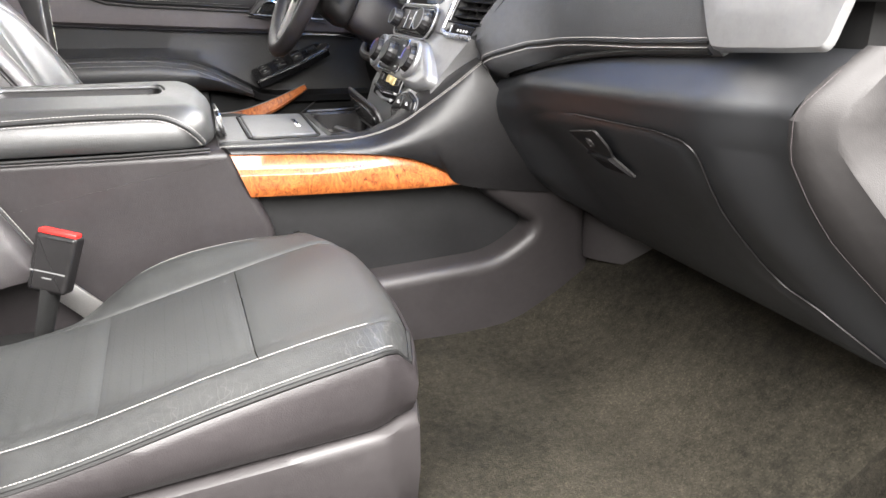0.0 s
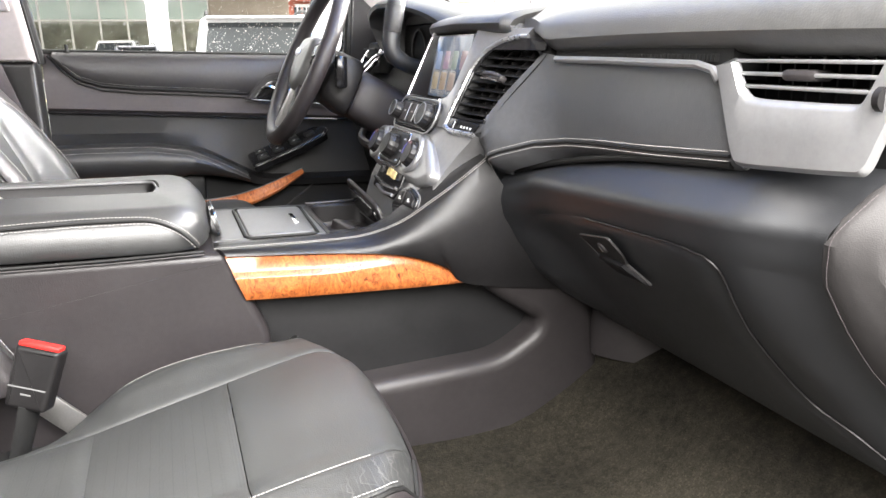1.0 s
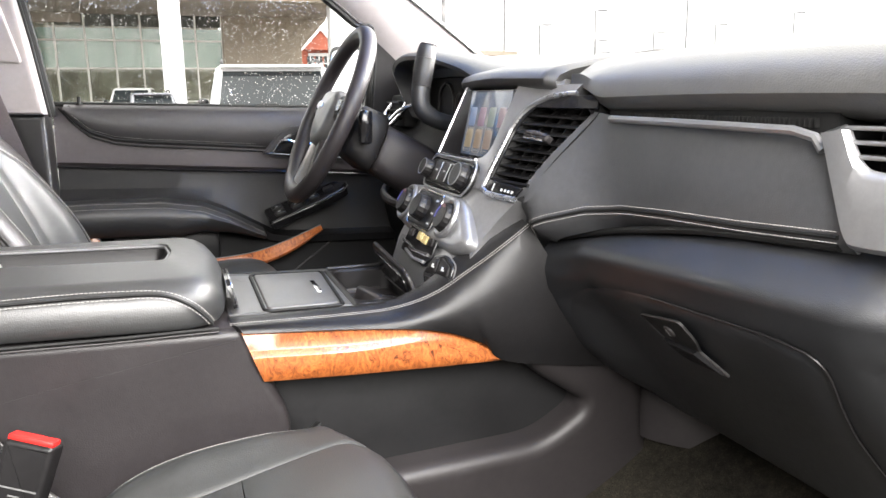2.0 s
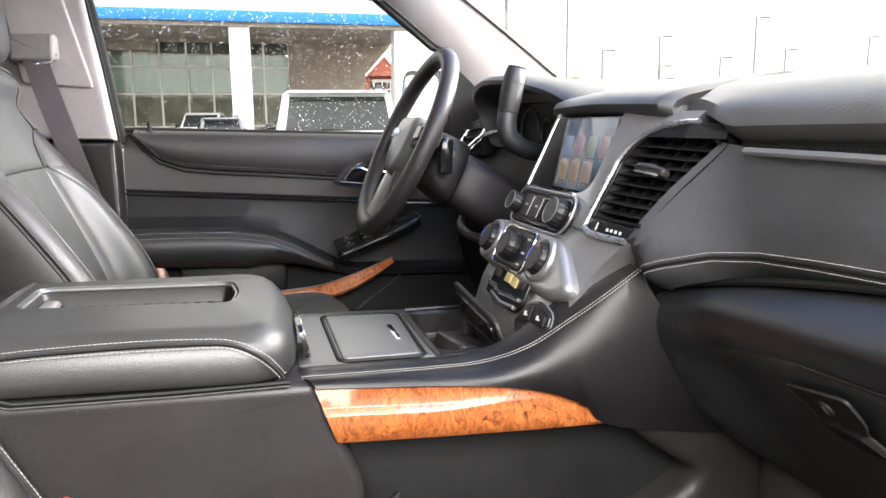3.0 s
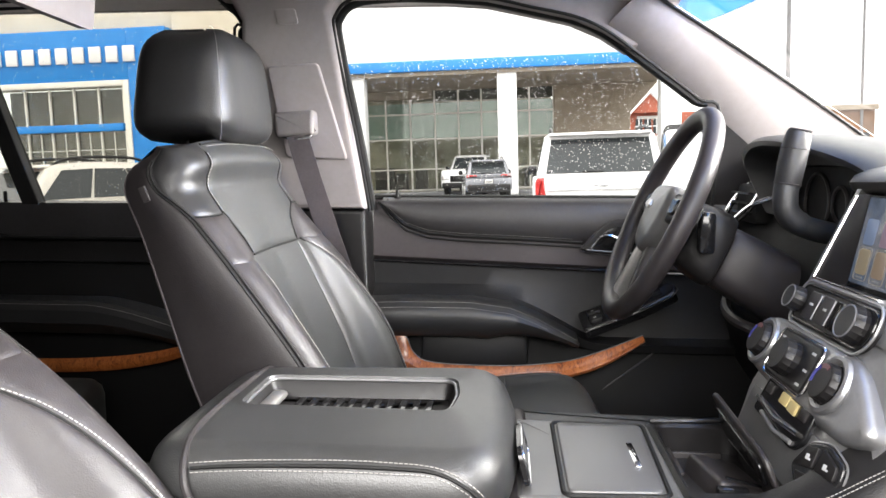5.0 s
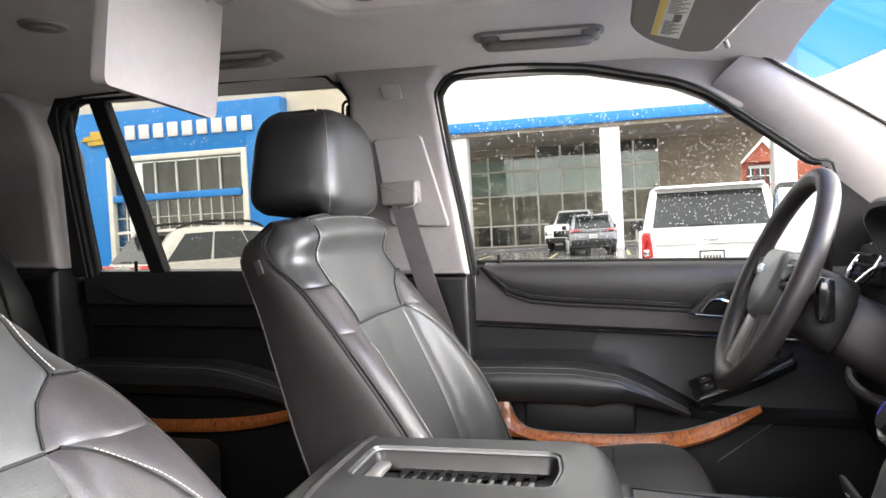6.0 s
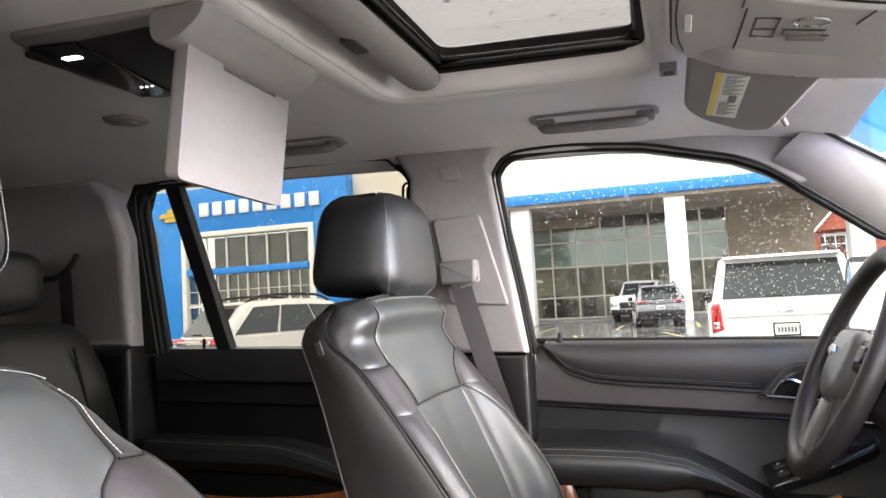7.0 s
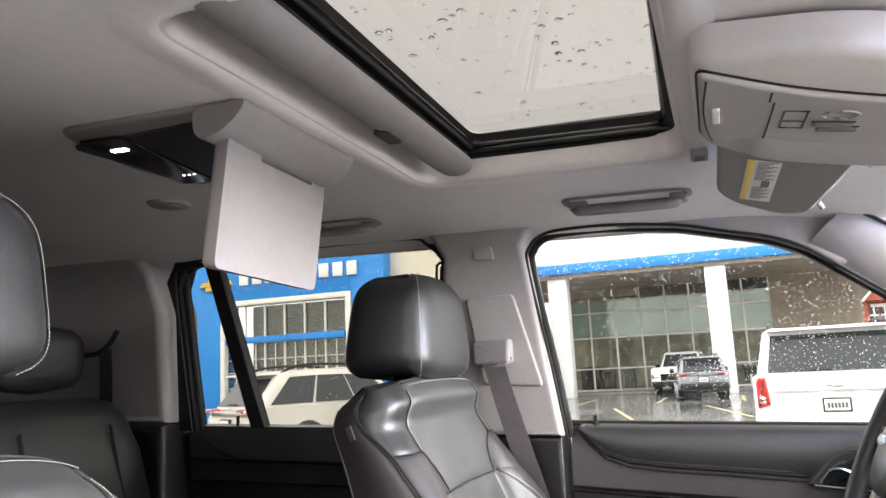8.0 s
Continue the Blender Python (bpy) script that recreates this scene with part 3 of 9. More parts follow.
def build_side():
    # pillars and rails of the driver's side
    bm = B()
    side_slab(bm, [(-0.395, 1.24), (-0.62, 1.24), (-0.645, 1.60), (-0.640, 1.645), (-0.665, 1.69), (-0.70, 1.735), (-0.40, 1.735), (-0.425, 1.70), (-0.45, 1.66)], -0.07, 0.05, 0.012)
    pb = base("pillar_trim", (-0.52, 0.76, 1.25), "light grey upper pillar trim between the driver's and rear doors", "pillar trim", "structure")
    part("upper_panel", bm, "trim_light", pb)
    bm = B()
    poly = arc_poly([(-0.425, 1.35), (-0.565, 1.355), (-0.592, 1.55), (-0.478, 1.557)], 0.012)
    side_slab(bm, poly, -0.076, -0.06, 0.005)
    part("belt_cover", bm, "trim_light", pb, "raised belt cover panel")
    bm = B()
    side_slab(bm, arc_poly([(-0.515, 1.635), (-0.56, 1.635), (-0.565, 1.665), (-0.52, 1.665)], 0.006), -0.0745, -0.06, 0.001)
    part("plug", bm, "trim_light", pb)
    bm = B()
    side_slab(bm, [(-0.375, 0.58), (-0.62, 0.58), (-0.62, 1.238), (-0.397, 1.238)], -0.05, 0.05, 0.01)
    part("lower_panel", bm, "plastic", pb, "black lower pillar panel")
    # roof rail over the doors
    bm = B()
    rail = [(-2.72, 1.735), (-2.72, 1.69), (-1.38, 1.698), (-0.70, 1.707), (-0.40, 1.692), (-0.256, 1.693), (-0.121, 1.683), (-0.025, 1.663), (0.062, 1.644), (0.127, 1.617), (0.185, 1.582), (0.24, 1.60), (0.20, 1.72), (0.02, 1.74)]
    side_slab(bm, rail, -0.035, 0.06, 0.01)
    single("trim_roof_rail", bm, "trim_light", "light grey roof rail trim above the doors", "roof trim", "structure")
    # rear pillar
    bm = B()
    side_slab(bm, [(-2.72, 1.26), (-1.47, 1.26), (-1.445, 1.55), (-1.47, 1.66), (-1.52, 1.71), (-2.72, 1.72)], -0.09, 0.06, 0.02)
    single("trim_rear_pillar", bm, "trim_light", "light grey rear pillar trim", "pillar trim", "structure")
    bm = B()
    side_slab(bm, [(-2.72, 0.58), (-1.44, 0.58), (-1.47, 1.256), (-2.72, 1.256)], -0.10, 0.06, 0.02)
    single("wall_rear_quarter", bm, "plastic", "black lower rear quarter panel", "cabin wall", "structure")
    # front pillar
    bm = B()
    secs = []
    for t in [i / 10 for i in range(11)]:
        win = Vector((0.50, 0.775, 1.335)).lerp(Vector((0.13, 0.700, 1.624)), t) + Vector((0.0, 0, 0.015 * math.sin(math.pi * t)))
        ws = Vector((0.70, 0.735, 1.385)).lerp(Vector((0.20, 0.645, 1.690)), t) + Vector((0.0, 0, 0.006 * math.sin(math.pi * t)))
        out = Vector((0.62, 0.86, 1.37)).lerp(Vector((0.17, 0.80, 1.69)), t) + Vector((0, 0, 0.01 * math.sin(math.pi * t)))
        mid = (win + ws) / 2 + Vector((-0.006, -0.014, 0.0))
        secs.append([win, win.lerp(mid, 0.35) + Vector((-0.002, -0.006, 0)), mid, mid.lerp(ws, 0.6) + Vector((0, -0.005, 0.001)), ws, out])
    loft(bm, secs)
    seal = B()
    tube(seal, [s[4] + Vector((-0.002, -0.004, 0.002)) for s in secs], 0.0035, 6)
    single("trim_front_pillar", bm, "trim_light", "light grey windshield pillar trim", "pillar trim", "structure", angle=50)
    single("trim_windshield_seal", seal, "rubber", "thin black seal between pillar and windshield", "seal", "structure")
    # sail panel
    bm = B()
    side_slab(bm, [(0.375, 1.24), (0.66, 1.24), (0.62, 1.36), (0.375, 1.475)], -0.012, 0.03, 0.006)
    single("sail_panel", bm, "plastic", "black triangular panel behind the door mirror", "trim panel", "structure")


FRONT_WINDOW = [(-0.385, 1.235), (-0.408, 1.40), (-0.443, 1.61), (-0.436, 1.66), (-0.40, 1.687), (-0.33, 1.694), (-0.256, 1.694), (-0.121, 1.684), (-0.025, 1.664), (0.062, 1.645), (0.127, 1.618), (0.201, 1.568), (0.267, 1.522), (0.331, 1.476), (0.375, 1.446), (0.375, 1.235)]
REAR_WINDOW = [(-1.41, 1.235), (-1.42, 1.62), (-1.395, 1.672), (-1.34, 1.688), (-1.0, 1.698), (-0.735, 1.700), (-0.685, 1.686), (-0.645, 1.640), (-0.665, 1.60), (-0.645, 1.235)]


def rain(bm, poly, count, seed, d):
    rnd = random.Random(seed)
    xs, zs = [p[0] for p in poly], [p[1] for p in poly]
    done = 0
    while done < count:
        x, z = rnd.uniform(min(xs), max(xs)), rnd.uniform(min(zs), max(zs))
        inside = False
        for i in range(len(poly)):
            (ax, az), (bx, bz) = poly[i - 1], poly[i]
            if (az > z) != (bz > z) and x < (bx - ax) * (z - az) / (bz - az) + ax:
                inside = not inside
        if not inside or rnd.random() > 0.7 + 0.4 * noise.noise(Vector((x * 7, z * 7, seed))):
            continue
        done += 1
        r = rnd.choice((0.0006, 0.0007, 0.0009, 0.0010, 0.0013)) * rnd.uniform(0.8, 1.2)
        y = side_y(z, d)
        rings = [[(x + r * c * math.cos(a), y + r * 0.55 * s - r * c * 0.2 * math.sin(a), z + r * c * 1.05 * math.sin(a)) for a in (math.pi * 2 * i / 6 for i in range(6))] for c, s in ((1, 0), (0.6, 0.8))]
        loft2(bm, rings)
    return bm


def loft2(bm, rings):
    n = len(rings[0])
    vs = [[bm.verts.new(p) for p in r] for r in rings]
    for a, b in zip(vs, vs[1:]):
        for i in range(n):
            bm.faces.new((a[i], a[(i + 1) % n], b[(i + 1) % n], b[i]))
    bm.faces.new(vs[-1])


def build_window(name, poly, label, drops, seed, parent=None):
    win = base(name, (poly[0][0], 0.80, 1.25), label, "car window", "structure")
    bm = B()
    side_slab(bm, inset(poly[::-1], -0.008), 0.010, 0.014, 0.0005)
    g = part("pane", bm, "glass" if name == "window_1" else "glass_rear", win, angle=4)
    g.visible_shadow = False
    bm = B()
    rain(bm, poly, drops, seed, 0.0143)
    part("raindrops", bm, "water", win, "fine raindrops on the outside of the glass")["kind"] = "stuff"
    bm = B()
    tube(bm, spline([(x, side_y(z, -0.008), z) for x, z in poly], 4), 0.009, 8)
    tube(bm, spline([(x, side_y(z, -0.052), z) for x, z in poly], 4), 0.0035, 8)
    part("window_seal", bm, "rubber", win, "black rubber seal")
    return win


def build_windows():
    build_window("window_1", FRONT_WINDOW, "clear driver's door window covered with fine raindrops", 5200, 1)
    w = build_window("window_2", REAR_WINDOW, "rear door window with black divider bar and raindrops", 1800, 2)
    bm = B()
    poly = [(-1.355, 1.70), (-1.31, 1.70), (-1.205, 1.24), (-1.25, 1.24)]
    side_slab(bm, poly, -0.012, 0.02, 0.004)
    part("divider", bm, "rubber", w, "black divider bar")
    bm = B()
    side_slab(bm, [(-1.475, 1.235), (-1.413, 1.235), (-1.425, 1.62), (-1.40, 1.675), (-1.345, 1.696), (-1.345, 1.714), (-1.43, 1.70), (-1.475, 1.63)], -0.03, 0.02, 0.006)
    part("rear_frame", bm, "rubber", w, "black door frame")
    # windshield
    ws = base("windshield", (0.6, CY, 1.5), "wide raked windshield with a blue shade band along the top", "windshield", "structure")
    low = [Vector((0.93 + 0.10 * (1 - ((y - CY) / 0.75) ** 2), y, 1.30)) for y in [CY - 0.86 + 1.72 * i / 16 for i in range(17)]]
    top = [Vector((0.215 + 0.05 * (1 - ((p.y - CY) / 0.75) ** 2), CY + (p.y - CY) * 0.86, 1.722)) for p in low]
    bm = B()
    solid(bm, [[a.lerp(b, t) for t in (0, 0.2, 0.4, 0.6, 0.8)] for a, b in zip(low, top)], 0.004)
    part("pane", bm, "glass", ws).visible_shadow = False
    bm = B()
    solid(bm, [[a.lerp(b, t) for t in (0.803, 0.9, 1.0)] for a, b in zip(low, top)], 0.004)
    part("shade_band", bm, "tint_blue", ws, "blue tinted shade band").visible_shadow = False
    bm = B()
    tube(bm, [a.lerp(b, 1.0) + Vector((-0.01, 0, 0.0)) for a, b in zip(low, top)], 0.012, 8)
    part("window_seal", bm, "rubber", ws, "black rubber edge")


build_floor()
build_ceiling()
build_sunroof()
build_side()
build_windows()


# ---- driver's side doors ----
def sweep_profile(bm, xs, prof):
    """prof(x) gives a row of (y, z) from top to bottom; the rows are skinned."""
    sheet(bm, [[Vector((x, y, z)) for y, z in prof(x)] for x in xs], 0.02, True)
    return bm


def steps(a, b, n):
    return [a + (b - a) * i / n for i in range(n + 1)]


def seam_z(x):
    """The sweeping seam under the door's upper pad."""
    xs, zs = (-0.377, -0.362, -0.347, -0.308, -0.255, -0.177, -0.045, 0.094, 0.56), (1.262, 1.244, 1.224, 1.190, 1.173, 1.166, 1.161, 1.154, 1.133)
    k = max(i for i in range(len(xs) - 1) if xs[i] <= max(x, xs[0]))
    t = (x - xs[k]) / (xs[k + 1] - xs[k])
    return zs[k] + (zs[k + 1] - zs[k]) * t


def build_front_door():
    door = base("driver_door", (0.1, 0.80, 0.6), "closed black driver's door panel with leather armrest and burl wood strip", "car door")
    line = lambda x: 1.121 - 0.037 * (x + 0.383)
    bm = B()
    sweep_profile(bm, steps(-0.385, 0.56, 40), lambda x: [(0.822, 1.262), (0.808, 1.258), (0.797, 1.245), (0.792, 1.19), (0.794, line(x) + 0.006), (0.80, line(x)), (0.81, line(x) - 0.004)])
    part("band", bm, "door_band", door, "charcoal band")
    bm = B()
    xs = steps(-0.362, 0.56, 60)
    rows = []
    for x in xs:
        s = seam_z(x)
        rows.append([Vector((x, y, z)) for y, z in [(0.82, 1.264), (0.806, 1.2635)] + [(0.797 - 0.019 * math.sin(math.pi * t) ** 0.5, 1.260 - (1.260 - s) * t) for t in (0.06, 0.15, 0.3, 0.5, 0.7, 0.85, 0.95)] + [(0.797, s)]])
    sheet(bm, rows, 0.02, True)
    part("upper_pad", bm, "door_skin", door, "padded black upper panel")
    bm = B()
    tube(bm, [(x, 0.788, seam_z(x) - 0.002) for x in steps(-0.372, 0.10, 60)], 0.0028, 8)
    part("piping", bm, "rubber", door, "dark seam piping")
    bm = B()
    tube(bm, [(x, 0.784, seam_z(x) + 0.009) for x in steps(-0.352, 0.10, 60)], 0.0022, 8)
    part("piping", bm, "rubber", door, "dark seam piping")
    bm = B()
    stitches(bm, [(x, 0.7800, seam_z(x) + 0.016) for x in steps(-0.345, 0.08, 60)], lift=(0, -0.001, 0), w=0.0003)
    part("stitching", bm, "thread", door, "grey stitching")
    bm = B()
    tube(bm, [(x, 0.789, line(x) - 0.004) for x in steps(-0.385, 0.5, 10)], 0.0035, 6)
    part("trim_line", bm, "gloss", door, "gloss black trim line")

    def arm_z(x):
        pts = [(-0.40, 1.030), (-0.30, 1.034), (-0.15, 1.034), (-0.06, 1.022), (0.0, 0.998), (0.06, 0.966), (0.115, 0.936), (0.16, 0.930), (0.56, 0.93)]
        for (a, za), (b, zb) in zip(pts, pts[1:]):
            if x <= b:
                return za + (zb - za) * (x - a) / (b - a)
        return 0.93

    bm = B()
    sweep_profile(bm, steps(-0.385, 0.56, 40), lambda x: [(0.805, line(x) - 0.006), (0.806, 1.06), (0.79, arm_z(x) + 0.012), (0.76, arm_z(x))])
    part("middle_panel", bm, "recess_shade", door, "recessed black leather panel")
    bm = B()
    rows = []
    for x in steps(-0.385, 0.088, 44):
        z = arm_z(x)
        k = 1.0 if x < -0.12 else max(0.12, 1 - (x + 0.12) * 3.8)
        rows.append([Vector((x, y, zz)) for y, zz in [(0.79, z + 0.004), (0.745, z + 0.005), (0.712, z), (0.696, z - 0.012 * k), (0.690, z - 0.03 * k), (0.694, z - 0.055 * k), (0.71, z - 0.078 * k), (0.74, z - 0.088 * k), (0.79, z - 0.09 * k)]])
    sheet(bm, rows, 0.01, True)
    part("armrest", bm, "leather_dark", door, "padded black leather armrest")
    bm = B()
    stitches(bm, [(x, 0.7035, arm_z(x) - 0.003) for x in steps(-0.38, 0.085, 60)], lift=(0, -0.0025, 0.0035))
    stitches(bm, [(x, 0.697, arm_z(x) - 0.0125) for x in steps(-0.38, 0.085, 60)], lift=(0, -0.0040, 0.0020))
    part("stitching", bm, "thread", door, "grey twin stitching")
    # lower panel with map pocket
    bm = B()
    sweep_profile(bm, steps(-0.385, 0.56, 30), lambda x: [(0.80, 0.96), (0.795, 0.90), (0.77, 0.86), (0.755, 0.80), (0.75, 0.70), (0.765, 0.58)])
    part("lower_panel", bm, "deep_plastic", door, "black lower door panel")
    bm = B()
    tube(bm, spline([(0.36, 0.798, 0.986), (0.324, 0.794, 0.953), (0.261, 0.788, 0.9), (0.195, 0.77, 0.856), (0.15, 0.763, 0.824)], 6), 0.0022, 6)
    part("pocket_rim", bm, "plastic_grey", door, "thin rim of the lower pocket")
    top = spline([(-0.345, 0, 0.960), (-0.322, 0, 0.958), (-0.300, 0, 0.950), (-0.282, 0, 0.912), (-0.245, 0, 0.891), (-0.146, 0, 0.885), (-0.042, 0, 0.887), (0.048, 0, 0.898), (0.138, 0, 0.928), (0.228, 0, 0.966)], 6)
    bot = spline([(-0.345, 0, 0.872), (-0.325, 0, 0.872), (-0.300, 0, 0.872), (-0.275, 0, 0.872), (-0.237, 0, 0.864), (-0.146, 0, 0.854), (-0.042, 0, 0.849), (0.049, 0, 0.860), (0.150, 0, 0.898), (0.232, 0, 0.952)], 6)
    bm = B()
    sheet(bm, [[Vector((a.x + (b.x - a.x) * t, 0.726 - d - 0.018 * smooth(a.x / 0.12), a.z + (b.z - a.z) * t)) for t, d in ((0, 0.0), (0.15, 0.004), (0.4, 0.008), (0.58, 0.011), (0.66, 0.015), (0.74, 0.016), (0.9, 0.013), (1, 0.006))] for a, b in zip(top, bot)], 0.006, True)
    part("wood_trim", bm, "wood", door, "glossy orange-brown burl wood strip")
    bm = B()
    tube(bm, [p + Vector((0, 0.722 - 0.018 * smooth(p.x / 0.12), 0.001)) for p in top[12:]], 0.0012, 6)
    part("bright_edge", bm, "silver_dark", door, "thin satin edge")
    bm = B()
    box(bm, -0.27, -0.02, 0.766, 0.80, 0.872, 0.955, 0.012)
    part("map_pocket", bm, "recess_shade", door, "black pull cup")
    # pull handle in its bezel
    bez = arc_poly([(0.092, 1.144), (0.135, 1.137), (0.315, 1.126), (0.315, 1.224), (0.152, 1.215)], [0.008, 0.004, 0.01, 0.01, 0.03])
    bm = B()
    tmp = bmesh.new()
    pad(tmp, bez, 0.014, 0.005)
    merge(bm, tmp, xz(None, 0.792))
    bezel = part("handle_bezel", bm, "plastic", door, "black handle surround")
    bm = B()
    tube(bm, [(p.x, 0.779, p.y) for p in bez], 0.0016, 6, loop=True)
    part("bezel_edge", bm, "plastic_grey", bezel, "lighter edge of the surround")
    bm = B()
    tmp = bmesh.new()
    pad(tmp, arc_poly([(0.112, 1.149), (0.135, 1.145), (0.305, 1.136), (0.305, 1.206), (0.160, 1.199)], [0.006, 0.004, 0.01, 0.01, 0.022]), 0.003, 0.001)
    merge(bm, tmp, xz(None, 0.7795))
    part("handle_recess", bm, "gloss", door, "gloss black recess")
    bm = B()
    tube(bm, spline([(0.121, 0.775, 1.150), (0.130, 0.773, 1.163), (0.141, 0.771, 1.177), (0.160, 0.770, 1.180), (0.178, 0.770, 1.174), (0.20, 0.770, 1.172), (0.27, 0.772, 1.168)], 5), [0.0030] * 10 + [0.0045] * 21, 8)
    part("door_handle", bm, "chrome", door, "chrome inner door handle")
    bm = B()
    tube(bm, [(0.110, 0.776, 1.1465), (0.20, 0.776, 1.140), (0.30, 0.776, 1.134)], 0.0020, 6)
    part("bright_edge", bm, "silver_dark", door, "satin line under the handle")
    # switch panel
    sp = frame_matrix((0.105, 0.70, 0.962), (0.19, 0.0, 0.075), (0, 1, 0.26))
    bm = B()
    pad(bm, arc_poly([(0, -0.012), (0.13, -0.008), (0.215, 0.012), (0.225, 0.05), (0.20, 0.085), (0.0, 0.085)], 0.012), 0.022, 0.006, m=sp)
    panel_ob = part("switch_panel", bm, "gloss", door, "gloss black window switch panel")
    bm = B()
    tube(bm, [sp @ Vector(p) for p in ((0.0, -0.013, 0.018), (0.128, -0.010, 0.018), (0.205, 0.006, 0.018), (0.224, 0.030, 0.018), (0.225, 0.05, 0.018))], 0.0012, 6)
    part("bright_edge", bm, "plastic_grey", panel_ob)
    for i, (a, b) in enumerate([(0.02, 0.008), (0.02, 0.042), (0.065, 0.012), (0.065, 0.046), (0.115, 0.016), (0.115, 0.048), (0.16, 0.03)]):
        bm = B()
        pad(bm, arc_poly([(a, b), (a + 0.028, b), (a + 0.028, b + 0.022), (a, b + 0.022)], 0.005), 0.008, 0.003, m=sp @ Matrix.Translation((0, 0, 0.021)))
        part("switch", bm, "plastic", panel_ob)
    bm = B()
    for a, b in [(0.03, 0.016), (0.03, 0.05), (0.075, 0.02), (0.075, 0.054), (0.125, 0.024)]:
        box(bm, a, a + 0.006, b, b + 0.004, 0.0288, 0.0296, m=sp)
    part("marks", bm, "mark", panel_ob, "small white switch marks")
    # lock pin
    bm = B()
    cyl(bm, (-0.329, 0.806, 1.255), (-0.329, 0.806, 1.282), 0.0045, n=12, bevel=0.002)
    cyl(bm, (-0.329, 0.806, 1.262), (-0.329, 0.806, 1.266), 0.008, n=12)
    part("lock_pin", bm, "rubber", door, "black lock pin")
    # weatherstrip along the belt
    bm = B()
    tube(bm, [(-0.385, 0.815, 1.262), (0.56, 0.815, 1.262)], 0.008, 8)
    part("weatherstrip", bm, "rubber", door)
    bm = B()
    box(bm, -0.385, 0.6, 0.83, 0.93, 0.45, 1.24, 0.02)
    part("outer_skin", bm, "plastic", door)


def build_rear_door():
    door = base("rear_door", (-1.0, 0.80, 0.6), "closed black rear door panel with armrest and burl wood strip", "car door")
    bm = B()
    sweep_profile(bm, steps(-1.44, -0.625, 30), lambda x: [(0.822, 1.252), (0.79, 1.248), (0.775, 1.22), (0.782, 1.165), (0.79, 1.158)])
    part("upper_pad", bm, "door_skin", door, "padded black upper panel")
    bm = B()
    sweep_profile(bm, steps(-1.44, -0.625, 20), lambda x: [(0.795, 1.154), (0.79, 1.13), (0.79, 1.105), (0.805, 1.10)])
    part("band", bm, "plastic", door)
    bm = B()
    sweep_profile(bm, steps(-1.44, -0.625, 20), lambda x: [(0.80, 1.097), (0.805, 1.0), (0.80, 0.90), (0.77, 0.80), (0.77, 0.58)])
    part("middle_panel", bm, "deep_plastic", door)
    bm = B()
    rows = []
    for x in steps(-1.42, -0.70, 30):
        z = 1.02 - 0.10 * max(0, (x + 1.05) / 0.35) ** 1.4
        k = 1 - 0.5 * max(0, (x + 1.05) / 0.35)
        rows.append([Vector((x, y, zz)) for y, zz in [(0.79, z), (0.72, z), (0.70, z - 0.02), (0.70, z - 0.05 * k), (0.73, z - 0.08 * k), (0.79, z - 0.085 * k)]])
    sheet(bm, rows, 0.01, True)
    part("armrest", bm, "leather_dark", door, "black leather armrest")
    bm = B()
    stitches(bm, [(x, 0.706, 1.02 - 0.10 * max(0, (x + 1.05) / 0.35) ** 1.4 - 0.008) for x in steps(-1.42, -0.72, 40)], lift=(0, -0.002, 0.002))
    part("stitching", bm, "thread", door)
    bm = B()
    top = spline([(-1.40, 0, 0.885), (-1.2, 0, 0.875), (-1.0, 0, 0.885), (-0.85, 0, 0.91), (-0.70, 0, 0.96)], 6)
    sheet(bm, [[Vector((p.x, 0.735 - 0.008 * math.sin(math.pi * t), p.z - (0.034 - 0.012 * max(0, (p.x + 1) / 0.3)) * t)) for t in (0, 0.2, 0.5, 0.8, 1)] for p in top], 0.03, True)
    part("wood_trim", bm, "wood", door, "burl wood strip")
    bm = B()
    tube(bm, [(-1.30, 0.80, 1.24), (-1.30, 0.80, 1.275)], 0.0045, 10)
    part("lock_pin", bm, "rubber", door)
    bm = B()
    tube(bm, [(x, 0.774, 1.215 - 0.05 * (1 - max(0, min(1, (-1.25 - x) / 0.14)) ** 2)) for x in steps(-1.39, -0.63, 30)], 0.004, 6)
    part("piping", bm, "rubber", door)
    bm = B()
    box(bm, -1.50, -0.60, 0.815, 0.93, 0.45, 1.232, 0.006)
    part("outer_skin", bm, "plastic", door)
    bm = B()
    pad(bm, arc_poly([(-0.80, 0.86), (-0.735, 0.86), (-0.735, 0.98), (-0.80, 0.98)], 0.02), 0.05, 0.015, m=xz(None, 0.77))
    part("latch_cover", bm, "plastic", door)


build_front_door()
build_rear_door()


# ---- dashboard ----
def interp(x, xs, ys):
    return float(np.interp(x, xs, ys))


def flow(x, xs, ys):
    """A smooth curve through the given values."""
    x = min(max(x, xs[0]), xs[-1])
    i = max(k for k in range(len(xs) - 1) if xs[k] <= x)
    g = [(ys[min(k + 1, len(ys) - 1)] - ys[max(k - 1, 0)]) / (xs[min(k + 1, len(xs) - 1)] - xs[max(k - 1, 0)]) for k in (i, i + 1)]
    h = xs[i + 1] - xs[i]
    t = (x - xs[i]) / h
    return ys[i] * (2 * t ** 3 - 3 * t * t + 1) + g[0] * h * (t ** 3 - 2 * t * t + t) + ys[i + 1] * (3 * t * t - 2 * t ** 3) + g[1] * h * (t ** 3 - t * t)


SZ, SX = (0.96, 1.00, 1.043, 1.10, 1.155, 1.19, 1.30, 1.34), (0.224, 0.241, 0.257, 0.290, 0.313, 0.328, 0.378, 0.396)
SC = -0.020


